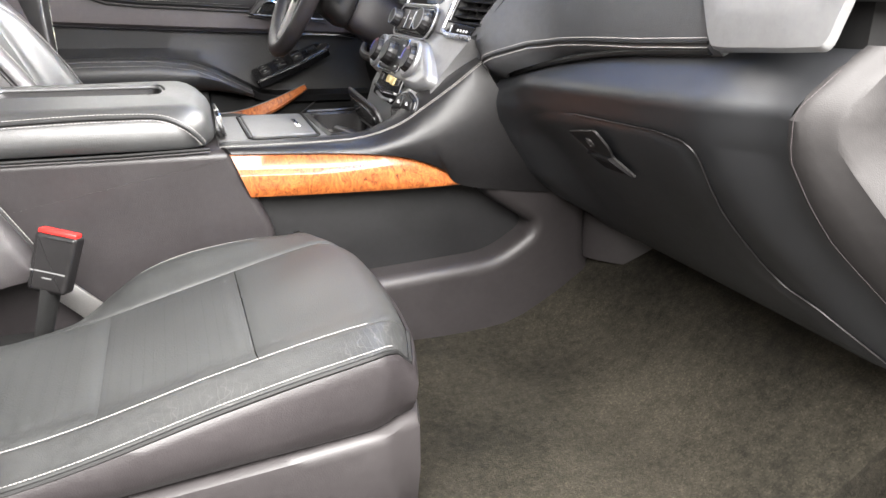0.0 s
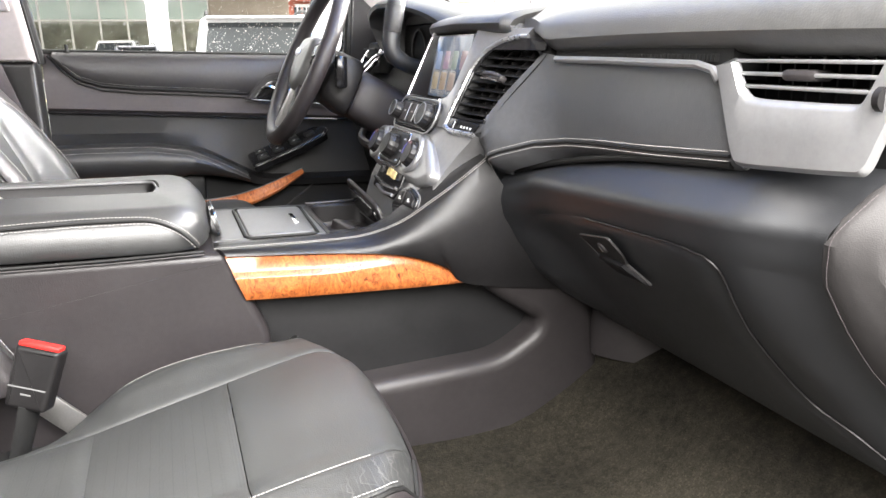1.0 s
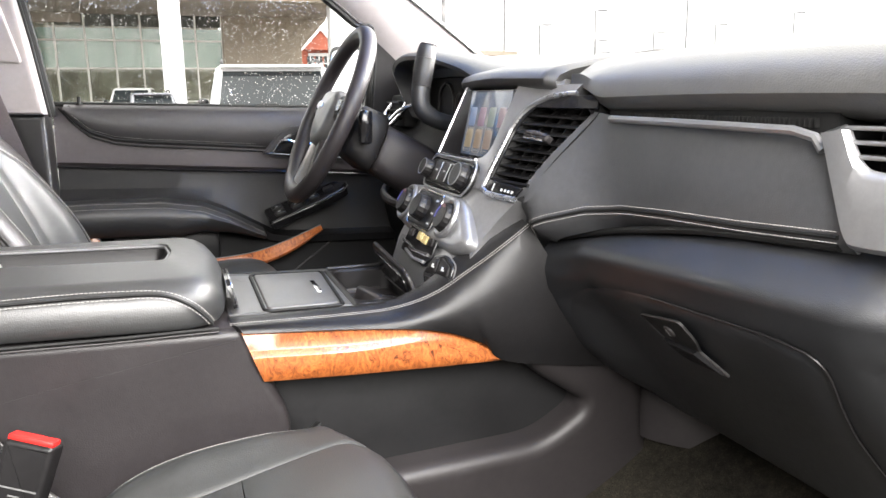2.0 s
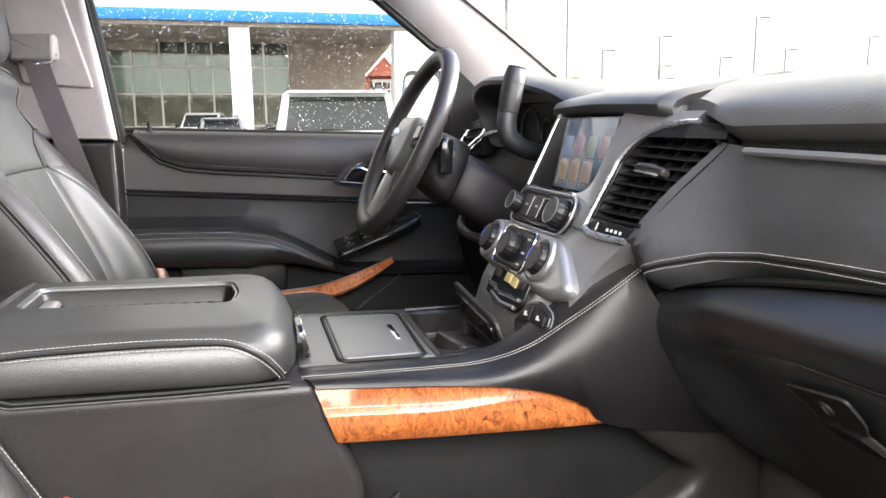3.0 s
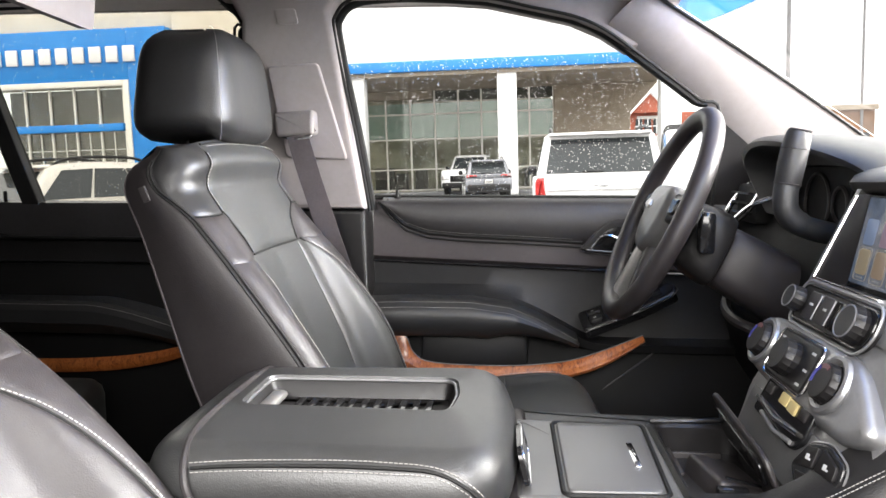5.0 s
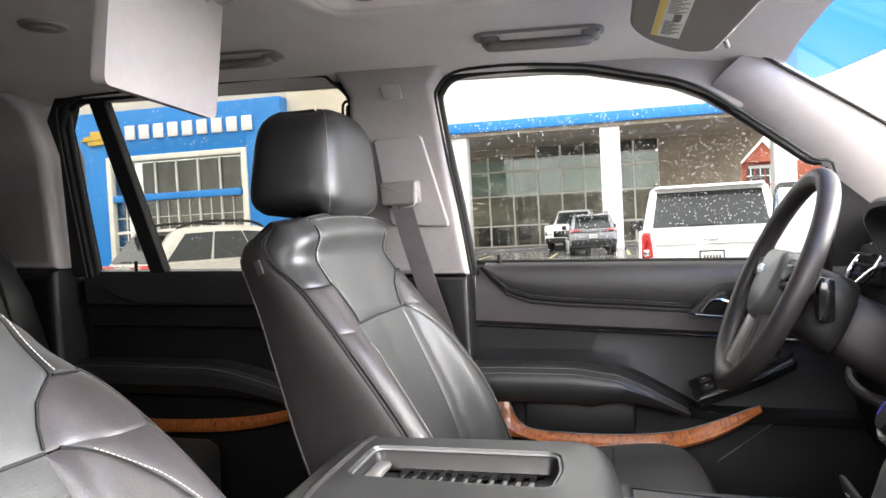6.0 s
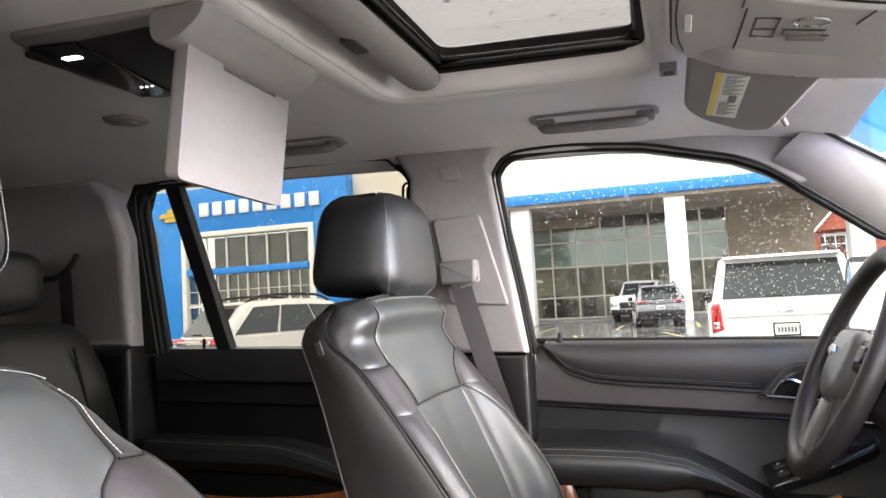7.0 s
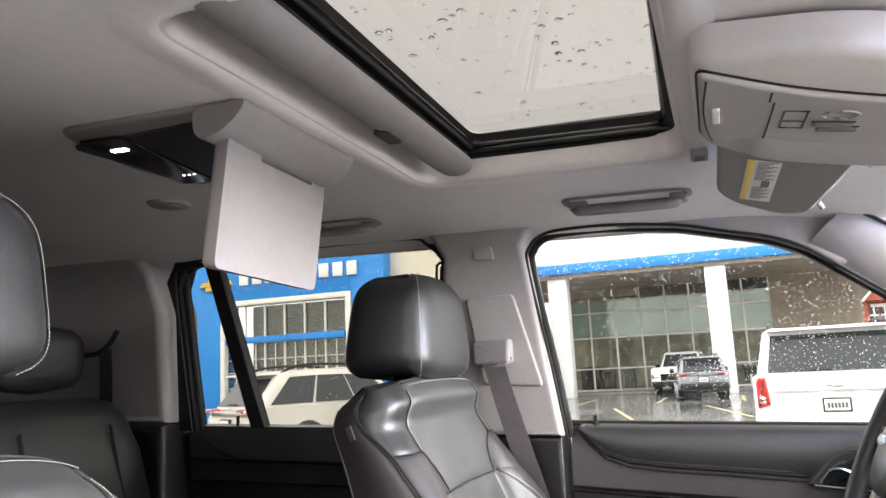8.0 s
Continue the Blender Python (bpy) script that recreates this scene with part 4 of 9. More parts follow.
def stack_x(y, z):
    """The centre stack's face; it wraps forward at its passenger side."""
    return interp(z, SZ, SX) + 0.24 * max(0.0, -0.14 - y) + 0.62 * max(0.0, y - 0.085)


def stack_frame(y, z, slope=0.45):
    """Local x to the car's right, local y up the stack, local z out of it."""
    return frame_matrix((stack_x(y, z), y, z), (0, -1, 0), (slope, 0, 1))


def build_dash():
    dash = base("dashboard", (0.55, CY, 0.9), "black soft-touch dashboard with stitched leather pad and satin silver trim", "dashboard")
    # top pad, passenger side
    bm = B()
    ys = steps(-0.90, -0.232, 36)
    rows = []
    for y in ys:
        k = smooth((y + 0.35) / 0.11)
        prof = [(0.45, 1.262), (0.425, 1.266), (0.410, 1.274), (0.402, 1.286), (0.404, 1.302), (0.416, 1.318), (0.44, 1.334), (0.48, 1.345), (0.56, 1.354), (0.68, 1.358), (0.80, 1.352), (0.95, 1.335)]
        rows.append([Vector((x + 0.016 * k * (1 if i < 8 else 0.3), y, z + 0.034 * k * (1 if i < 3 else (0.6 if i < 5 else 0.15)) - 0.006 * math.sin((y + 0.2) * 4))) for i, (x, z) in enumerate(prof)])
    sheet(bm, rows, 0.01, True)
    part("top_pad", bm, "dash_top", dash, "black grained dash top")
    # middle and driver's dash top behind the cluster
    bm = B()
    rows = []
    for y in steps(-0.20, 0.78, 40):
        prof = [(0.46, 1.335), (0.50, 1.352), (0.58, 1.366), (0.70, 1.368), (0.82, 1.356), (0.95, 1.335)]
        rows.append([Vector((x, y, z + 0.022 * smooth(y / 0.4) * (1 if i < 4 else 0.5))) for i, (x, z) in enumerate(prof)])
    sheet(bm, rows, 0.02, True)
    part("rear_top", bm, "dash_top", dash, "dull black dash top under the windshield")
    # slot under the lip
    bm = B()
    box(bm, 0.418, 0.47, -0.700, -0.34, 1.245, 1.278)
    for k in range(52):
        box(bm, 0.413, 0.42, -0.68 + 0.006 * k, -0.678 + 0.006 * k, 1.262, 1.270)
    part("defrost_slot", bm, "rubber", dash, "dark slotted gap under the dash top")

    # stitched leather pad
    def top_z(y):
        return interp(y, (-0.72, -0.68, -0.36, -0.27, -0.225), (1.254, 1.257, 1.266, 1.276, 1.262))

    def low_z(y):
        return interp(y, (-0.74, -0.60, -0.48, -0.40, -0.34, -0.29, -0.25, -0.225, -0.185), (1.169, 1.159, 1.153, 1.147, 1.138, 1.120, 1.102, 1.086, 1.058))

    def pad_F(u, v):
        z = low_z(u) - 0.022 + (top_z(u) - low_z(u) + 0.022) * v
        x = 0.413 - 0.006 * math.sin(math.pi * v)
        edge = 0.337 + 0.45 * (z - 1.155) - 0.24 * (u + 0.234) if z > 1.146 else interp(z, (1.05, 1.076, 1.094, 1.113, 1.146), (0.398, 0.379, 0.355, 0.342, 0.337)) - 0.24 * (u + 0.247)
        k = smooth((u + 0.40) / 0.14)
        tuck = 0.022 * smooth((u + 0.275) / 0.045) * smooth((1.150 - z) / 0.03) + 0.9 * max(0.0, low_z(u) - 0.001 - z)
        return Vector((x + (min(x, edge) - x) * k + tuck, u, z))

    bm = B()
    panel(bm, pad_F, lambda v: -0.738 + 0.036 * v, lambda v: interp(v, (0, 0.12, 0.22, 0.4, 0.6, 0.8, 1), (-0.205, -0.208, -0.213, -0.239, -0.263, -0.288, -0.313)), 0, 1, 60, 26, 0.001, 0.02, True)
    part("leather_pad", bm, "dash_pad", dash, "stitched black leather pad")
    bm = B()
    for dv in (0.020, 0.030):
        ln = []
        for y in steps(-0.722, -0.226, 60):
            tz = low_z(y) - 0.022
            v = (low_z(y) + (dv - 0.024) - tz) / (top_z(y) - tz) + 0.02
            ln.append(pad_F(y, v) + Vector((-0.0035, 0, 0)))
        stitches(bm, ln)
    part("stitching", bm, "thread", dash, "twin pale grey stitching")
    bm = B()
    ln = []
    for y in steps(-0.722, -0.226, 60):
        tz = low_z(y) - 0.022
        ln.append(pad_F(y, (low_z(y) + 0.0015 - tz) / (top_z(y) - tz) + 0.02) + Vector((-0.0015, 0, 0)))
    tube(bm, ln, 0.0022, 6)
    part("seam", bm, "rubber", dash, "dark seam between the stitch lines")
    bm = B()
    tube(bm, [Vector((0.335, -0.192, 1.1115)).lerp(Vector((0.374, -0.232, 1.0745)), t) + Vector((-0.004 - 0.004 * math.sin(math.pi * t), -0.003, 0.001)) for t in steps(0, 1, 10)], 0.0015, 6)
    part("cross_seam", bm, "webbing", dash, "pale cross seam where pad and console shoulder meet")

    # silver end trim with vent opening
    bm = B()
    tube(bm, [(0.404, y, z) for y, z in ((-0.365, 1.2625), (-0.50, 1.2615), (-0.665, 1.2590), (-0.690, 1.254), (-0.700, 1.243))], 0.0045, 8)
    rim_out = spline([(0, -a, b) for a, b in ((0.701, 1.258), (0.706, 1.246), (0.722, 1.205), (0.737, 1.170), (0.752, 1.1645), (0.80, 1.1675), (0.862, 1.1725), (0.880, 1.177), (0.889, 1.200), (0.898, 1.230), (0.908, 1.268))], 5)
    rim_in = spline([(0, -a, b) for a, b in ((0.727, 1.262), (0.731, 1.254), (0.737, 1.243), (0.745, 1.234), (0.757, 1.230), (0.80, 1.2295), (0.858, 1.2305), (0.868, 1.234), (0.874, 1.245), (0.879, 1.256), (0.884, 1.268))], 5)
    rows = []
    for p, q in zip(rim_out, rim_in):
        rows.append([p.lerp(q, t) + Vector((x + 0.10 * max(0.0, -0.845 - p.lerp(q, t).y), 0, 0)) for t, x in ((0, 0.404), (0.03, 0.3985), (0.08, 0.3955), (0.5, 0.3945), (0.88, 0.3955), (0.96, 0.3985), (1, 0.404))])
    sheet(bm, rows, 0.02)
    part("silver_trim", bm, "silver", dash, "satin silver end trim")
    # side air vent
    vent = part("air_vent", box(B(), 0.452, 0.50, -0.89, -0.715, 1.215, 1.275, 0.004), "rubber", dash, "black side air vent")
    for k in range(3):
        bm = B()
        box(bm, 0.401, 0.440, -0.884, -0.722, 1.2385 + 0.0115 * k, 1.2420 + 0.0115 * k, 0.0014, 2)
        part("slat", bm, "silver", vent)
    for k in range(9):
        bm = B()
        box(bm, 0.430, 0.452, -0.868 + 0.0165 * k, -0.8655 + 0.0165 * k, 1.228, 1.268)
        part("vane", bm, "plastic", vent)
    bm = B()
    box(bm, 0.400, 0.425, -0.820, -0.782, 1.2465, 1.2565, 0.004)
    part("tab", bm, "plastic_grey", vent, "grey vent tab")
    bm = B()
    cyl(bm, (0.402, -0.884, 1.236), (0.402, -0.890, 1.236), 0.010, n=16)
    part("thumbwheel", bm, "plastic", vent)

    # knee bolster with glove box
    def ridge_z(y):
        return min(1.119 - 0.062 * (y + 0.868), lip_z(y) - 0.028)

    def bol_x(z, y=-0.86):
        """The bolster's profile: a shelf above a soft ridge, then the face falling away towards the floor."""
        r, t = ridge_z(y), lip_z(y)
        return flow(z, (0.76, 0.80, 0.84, 0.92, 1.00, r - 0.040, r - 0.012, r - 0.003, r + 0.005, r + 0.013, t - 0.005, t + 0.006), (0.655, 0.620, 0.580, 0.512, 0.444, 0.394, 0.3815, 0.3785, 0.3800, 0.3860, 0.418, 0.440))

    def lip_z(y):
        return flow(y, (-0.90, -0.78, -0.66, -0.54, -0.44, -0.38, -0.32, -0.277, -0.24), (1.170, 1.165, 1.157, 1.146, 1.131, 1.120, 1.107, 1.096, 1.080))

    def bol_F(u, v):
        z_top = lip_z(-0.24 - 0.62 * u) + 0.006
        z = 0.775 + (z_top - 0.775) * v
        left = interp(z, (0.77, 0.80, 0.86, 0.95, 1.03, 1.08, 1.12, 1.166), (-0.30, -0.262, -0.245, -0.240, -0.238, -0.236, -0.242, -0.27))
        right = interp(z, (0.77, 0.86, 0.926, 0.988, 1.03, 1.07, 1.12, 1.166), (-0.985, -0.930, -0.885, -0.850, -0.840, -0.834, -0.850, -0.862))
        y = left + (right - left) * u
        x = bol_x(z, -0.24 - 0.62 * u)
        xl = interp(z, (0.77, 0.847, 0.873, 0.924, 0.986, 1.016, 1.044, 1.070, 1.088, 1.10, 1.166), (0.66, 0.563, 0.510, 0.446, 0.398, 0.384, 0.378, 0.384, 0.398, 0.415, 0.46))
        x = xl + (x - xl) * smooth(u / 0.20)
        x += 0.030 * smooth((u - 0.84) / 0.16)
        return Vector((x, y, z))

    bm = B()
    rows = [[bol_F(u, v) for v in steps(0.14, 0.70, 18) + steps(0.72, 1, 34)] for u in steps(0, 1, 48)]
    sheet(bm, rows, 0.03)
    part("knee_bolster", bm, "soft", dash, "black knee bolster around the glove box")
    bm = B()
    tube(bm, [Vector((interp(y, (-0.87, -0.34, -0.25), (0.414, 0.414, 0.402)), y, lip_z(y) + 0.001)) for y in steps(-0.72, -0.25, 40)], 0.0045, 8)
    part("seam", bm, "rubber", dash, "dark seam above the knee bolster")

    def glove_F(u, v):
        """u across, v up, within the bolster's face, lifted a little off it."""
        a = bol_F(u, v)
        n = (bol_F(u + 0.01, v) - bol_F(u - 0.01, v)).cross(bol_F(u, v + 0.01) - bol_F(u, v - 0.01)).normalized()
        return a, (n if n.x < 0 else -n)

    def on_glove(u, v, lift):
        a, n = glove_F(u, v)
        return a + n * lift

    bm = B()
    rows = []
    right = lambda v: flow(v, (0.06, 0.28, 0.32, 0.43, 0.60, 0.70, 0.740, 0.757, 0.768, 0.775), (0.92, 0.84, 0.785, 0.775, 0.805, 0.822, 0.808, 0.76, 0.62, 0.42))
    left = lambda v: interp(v, (0.06, 0.30, 0.50, 0.62, 0.70, 0.755, 0.775), (0.05, 0.03, 0.04, 0.055, 0.08, 0.14, 0.30))
    for s in steps(0, 1, 30):
        rows.append([on_glove(left(v) + (right(v) - left(v)) * s, v, 0.0055 * (1 - abs(2 * s - 1) ** 16) * (1 - abs(2 * t - 1) ** 16)) for t, v in ((k / 36, 0.15 + 0.625 * k / 36) for k in range(37))])
    sheet(bm, rows, 0.004)
    glove = part("glove_box_door", bm, "soft", dash, "closed black glove box door")
    bm = B()
    tube(bm, [on_glove(right(v) + 0.004, v, 0.002) for v in steps(0.15, 0.775, 46)], 0.0014, 8)
    part("edge_bead", bm, "plastic", glove, "raised bead along the glove box edge")
    # latch
    a, n = glove_F(0.440, 0.690)
    up = (bol_F(0.46, 0.73) - bol_F(0.46, 0.63)).normalized()
    lm = frame_matrix(a + n * 0.0095, (0, -1, 0), up)
    bm = B()
    shape = arc_poly([(-0.036, 0.014), (0.054, 0.036), (0.060, 0.006), (0.051, -0.014), (0.080, -0.0425), (0.001, -0.047)], [0.004, 0.009, 0.006, 0.004, 0.003, 0.006])
    pad(bm, shape, 0.0030, 0.0012, m=lm)
    latch = part("latch_plate", bm, "rubber", glove, "black latch plate")
    bm = B()
    tube(bm, [lm @ Vector((p.x, p.y, 0.0026)) for p in shape], 0.0008, 6, loop=True)
    part("latch_edge", bm, "plastic_grey", latch, "thin grey edge of the latch")
    bm = B()
    ridge = [(-0.012, -0.016, 0.003), (-0.010, -0.017, 0.008), (0.048, -0.012, 0.009), (0.050, -0.013, 0.003)]
    tip = [(0.003, -0.045, 0.003), (0.008, -0.043, 0.005), (0.070, -0.040, 0.005), (0.076, -0.042, 0.003)]
    loft(bm, [[lm @ Vector(p) for p in ring] for ring in (ridge, tip)])
    part("latch_handle", bm, "gloss", latch, "black pull latch")
    bm = B()
    cyl(bm, lm @ Vector((0.015, 0.006, 0.002)), lm @ Vector((0.015, 0.006, 0.0055)), 0.0085, n=20, bevel=0.002)
    part("keyhole", bm, "plastic_grey", latch, "dark key cylinder")
    bm = B()
    box(bm, 0.0140, 0.0160, 0.001, 0.011, 0.0055, 0.0061, m=lm)
    part("key_slot", bm, "steel", latch)

    # end cap towards the door
    bm = B()
    rows = []
    for z in steps(0.60, 1.178, 26):
        y0 = interp(z, (0.58, 0.77, 0.86, 0.926, 0.988, 1.03, 1.07, 1.12, 1.166), (-1.06, -0.988, -0.933, -0.888, -0.853, -0.843, -0.837, -0.853, -0.865))
        y1 = interp(z, (0.58, 0.75, 0.90, 0.96, 1.017, 1.087, 1.18), (-1.10, -1.05, -0.995, -0.965, -0.925, -0.882, -0.890))
        x0 = bol_x(max(z, 0.775)) + 0.026
        rows.append([Vector((x0 + 0.003 - 0.006 * math.sin(math.pi * min(1, s * 1.3)) + 0.020 * s, y0 + (y1 - y0) * s + 0.004, z)) for s in (0, 0.06, 0.15, 0.35, 0.6, 0.85, 1)] + [Vector((x0 + 0.030, y1 - 0.001, z)), Vector((x0 + 0.06, y1 - 0.004, z)), Vector((x0 + 0.20, y1 - 0.010, z)), Vector((x0 + 0.45, y1 - 0.02, z))])
    sheet(bm, rows, 0.03, True)
    part("end_cap", bm, "end_cap", dash, "charcoal dash end cap")
    bm = B()
    stitches(bm, [Vector((bol_x(z) + 0.026, interp(z, (0.77, 0.86, 0.926, 0.988, 1.03, 1.07, 1.12, 1.166), (-0.992, -0.937, -0.892, -0.857, -0.847, -0.841, -0.857, -0.869)), z)) for z in steps(0.80, 1.16, 60)], w=0.0004, lift=(-0.003, -0.003, 0))
    part("stitching", bm, "webbing", dash)
    bm = B()
    box(bm, 0.62, 0.90, -0.99, -0.93, 0.55, 1.36, 0.02)
    part("kick_panel", bm, "plastic_grey", dash, "charcoal kick panel by the door hinge")
    bm = B()
    pad(bm, arc_poly([(0.578, -0.10), (0.578, -0.236), (0.612, -0.285), (0.70, -0.345), (0.86, -0.43), (0.86, -0.10)], [0.01, 0.02, 0.05, 0.06, 0.02, 0.01], 6), 0.16, 0.016, m=Matrix.Translation((0, 0, 0.748)), steps=4)
    part("heater_box", bm, "plastic_grey", dash, "charcoal heater housing under the glove box")
    bm = B()
    box(bm, 0.68, 0.90, -0.90, 0.80, 0.82, 1.28)
    box(bm, 0.47, 0.68, -0.86, 0.10, 1.02, 1.31)
    part("core", bm, "rubber", dash)
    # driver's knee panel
    # footwell shade is carried by this panel's darker plastic
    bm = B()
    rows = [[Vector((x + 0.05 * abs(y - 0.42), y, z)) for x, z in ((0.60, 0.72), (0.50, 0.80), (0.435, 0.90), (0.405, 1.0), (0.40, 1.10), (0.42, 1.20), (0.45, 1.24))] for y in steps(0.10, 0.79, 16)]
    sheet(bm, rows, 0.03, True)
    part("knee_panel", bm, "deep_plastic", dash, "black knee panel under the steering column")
    bm = B()
    tube(bm, spline([(0.42, 0.13, 1.0), (0.36, 0.30, 1.055), (0.34, 0.44, 1.06), (0.36, 0.56, 1.07), (0.42, 0.68, 1.10)], 5), 0.010, 8)
    part("column_rail", bm, "plastic_grey", dash, "curved lower edge of the knee panel")
    return dash


def build_cluster(dash):
    hood = base("instrument_cluster", (0.45, 0.33, 1.25), "black hooded instrument cluster behind the steering wheel", "instrument cluster")
    arch = [(0.075, 1.225), (0.072, 1.280), (0.085, 1.318), (0.125, 1.343), (0.20, 1.362), (0.30, 1.376), (0.40, 1.384), (0.48, 1.385), (0.535, 1.376), (0.560, 1.352), (0.562, 1.31), (0.55, 1.26)]
    bm = B()
    rings = []
    for x, s, dz in ((0.60, 1.0, -0.012), (0.50, 1.0, 0.006), (0.42, 1.0, 0.008), (0.385, 1.0, 0.004), (0.375, 0.985, -0.004), (0.378, 0.965, -0.012), (0.40, 0.95, -0.018), (0.50, 0.90, -0.035)):
        rings.append([(x + 0.045 * max(0, (1.36 - z) / 0.10) + 0.02 * max(0, (0.25 - y) / 0.2), 0.32 + (y - 0.32) * s, z + dz) for y, z in spline_2d(arch)])
    sheet(bm, rings, 0.0)
    part("hood", bm, "soft", hood, "black grained cluster hood")
    bm = B()
    box(bm, 0.47, 0.50, 0.11, 0.55, 1.20, 1.335)
    face = part("dial_face", bm, "deep_plastic", hood, "dark dial face")
    for y, r in ((0.42, 0.05), (0.24, 0.05), (0.33, 0.028)):
        bm = B()
        ring = [(0.466, y + r * math.cos(a), 1.275 + r * math.sin(a)) for a in (2 * math.pi * k / 28 for k in range(28))]
        tube(bm, ring, 0.003, 6, loop=True)
        part("dial_ring", bm, "plastic_grey", face, "dark grey dial ring")
    bm = B()
    for k in range(14):
        a = radians(-40 + 20 * k)
        p = Vector((0.467, 0.24 + 0.042 * math.cos(a), 1.275 + 0.042 * math.sin(a)))
        box(bm, p.x - 0.001, p.x + 0.001, p.y - 0.0015, p.y + 0.0015, p.z - 0.004, p.z + 0.004)
    part("dial_marks", bm, "mark", face, "pale dial marks")
    # driver's outer vent
    vent = base("side_vent", (0.43, 0.66, 1.24), "black side air vent with chrome surround beside the cluster", "air vent")
    bm = B()
    ring = [(0.415 + 0.03 * math.sin(a), 0.66 + 0.065 * math.cos(a), 1.262 + 0.045 * math.sin(a)) for a in (2 * math.pi * k / 30 for k in range(30))]
    tube(bm, ring, 0.006, 8, loop=True)
    part("surround", bm, "chrome", vent, "chrome surround")
    bm = B()
    box(bm, 0.42, 0.47, 0.60, 0.72, 1.22, 1.30, 0.01)
    part("housing", bm, "rubber", vent)
    for k in range(3):
        bm = B()
        tube(bm, [(0.412, 0.605, 1.242 + 0.02 * k), (0.412, 0.715, 1.242 + 0.02 * k)], 0.006, 8, flat=0.4)
        part("slat", bm, "plastic", vent)
    bm = B()
    tube(bm, spline([(0.36, 0.56, 1.225), (0.385, 0.52, 1.262), (0.42, 0.50, 1.28)], 6), 0.004, 6)
    part("bright_edge", bm, "chrome", vent)


def spline_2d(pts):
    return [(p.x, p.y) for p in spline([(a, b, 0) for a, b in pts], 3)]


def build_stack():
    st = base("centre_stack", (0.30, SC, 0.98), "satin silver centre stack with touch screen, radio and climate controls", "centre console stack")

    def skin(bm, zs, left, right, n=16, lift=0.0, thick=0.04):
        """Rows over the stack's face between two edges that follow z."""
        rows = []
        for k in range(n + 1):
            row = []
            for z in zs:
                y = left(z) + (right(z) - left(z)) * k / n
                row.append(Vector((stack_x(y, z) - lift, y, z)))
            rows.append(row)
        return sheet(bm, rows, thick)

    outer_left = lambda z: interp(z, (0.97, 1.02, 1.06, 1.12, 1.20, 1.30), (0.070, 0.076, 0.086, 0.097, 0.097, 0.100))
    vent_left = lambda z: interp(z, (1.146, 1.152, 1.187, 1.244, 1.262, 1.275, 1.284, 1.290, 1.294, 1.31), (-0.246, -0.166, -0.168, -0.173, -0.181, -0.193, -0.209, -0.226, -0.262, -0.276))
    low_right = lambda z: interp(z, (0.975, 1.02, 1.06, 1.09, 1.113, 1.146, 1.152, 1.19), (-0.172, -0.196, -0.207, -0.210, -0.222, -0.246, -0.166, -0.168))
    bm = B()
    skin(bm, steps(0.975, 1.146, 18) + steps(1.152, 1.192, 5), outer_left, low_right, 22)
    skin(bm, steps(1.192, 1.308, 24), lambda z: interp(z, (1.192, 1.195, 1.200, 1.208, 1.218, 1.308), (-0.090, -0.112, -0.126, -0.135, -0.139, -0.137)), vent_left, 8)
    skin(bm, steps(1.192, 1.308, 12), outer_left, lambda z: 0.073, 4)
    part("silver_panel", bm, "silver", st, "satin silver stack face")
    bm = B()
    skin(bm, steps(0.972, 1.050, 10), lambda z: 0.064, lambda z: interp(z, (0.97, 1.0, 1.05), (-0.166, -0.180, -0.198)), 14, 0.003, 0.02)
    part("lower_apron", bm, "silver_dark", st, "dull grey lower apron")
    bm = B()
    tube(bm, [(stack_x(0.073, z) - 0.001, 0.073, z) for z in steps(1.194, 1.30, 8)], 0.0022, 8)
    tube(bm, [(stack_x(y, 1.193) - 0.001, y, 1.193) for y in steps(0.073, -0.10, 8)], 0.0016, 8)
    part("bright_edge", bm, "chrome", st, "thin bright lip round the screen recess")

    # screen, set back in its recess
    disp = lambda z: 0.378 - 0.20 * (1.30 - z)
    bm = B()
    zs = steps(1.189, 1.302, 8)
    sheet(bm, [[Vector((stack_x(0.072, z) + 0.001, 0.072, z)) for z in zs], [Vector((disp(z) * 0.5 + stack_x(0.07, z) * 0.5 - 0.002, 0.054, z)) for z in zs], [Vector((disp(z) - 0.002, 0.036, z)) for z in zs]], 0.004)
    sheet(bm, [[Vector((stack_x(-0.135, z) + 0.003, -0.137, z)) for z in zs][::-1], [Vector((disp(z) - 0.002, -0.133, z)) for z in zs][::-1]], 0.004)
    sheet(bm, [[Vector((stack_x(y, 1.192) + 0.001, y, 1.192)), Vector((disp(1.187) - 0.002, y, 1.188))] for y in steps(0.072, -0.137, 8)], 0.004)
    part("screen_recess", bm, "plastic", st, "black recess round the screen")
    m = frame_matrix((disp(1.245), -0.048, 1.245), (0, -1, 0), (0.20, 0, 1))
    bm = B()
    pad(bm, [(-0.087, -0.060), (0.090, -0.060), (0.090, 0.058), (-0.087, 0.058)], 0.006, 0.001, m=m @ Matrix.Translation((0, 0, -0.005)))
    scr = part("screen", bm, "gloss", st, "glossy black touch screen")
    bm = B()
    pad(bm, [(-0.083, -0.052), (0.084, -0.052), (0.084, 0.055), (-0.083, 0.055)], 0.0006, 0.0002, m=m @ Matrix.Translation((0, 0, 0.0012)))
    part("display", bm, display_material(), scr, "lit home screen with app tiles")
    tiles = [(0.34, 0.46, 0.72), (0.56, 0.38, 0.50), (0.42, 0.50, 0.44), (0.56, 0.40, 0.44), (0.58, 0.46, 0.28), (0.58, 0.42, 0.28), (0.56, 0.42, 0.34)]
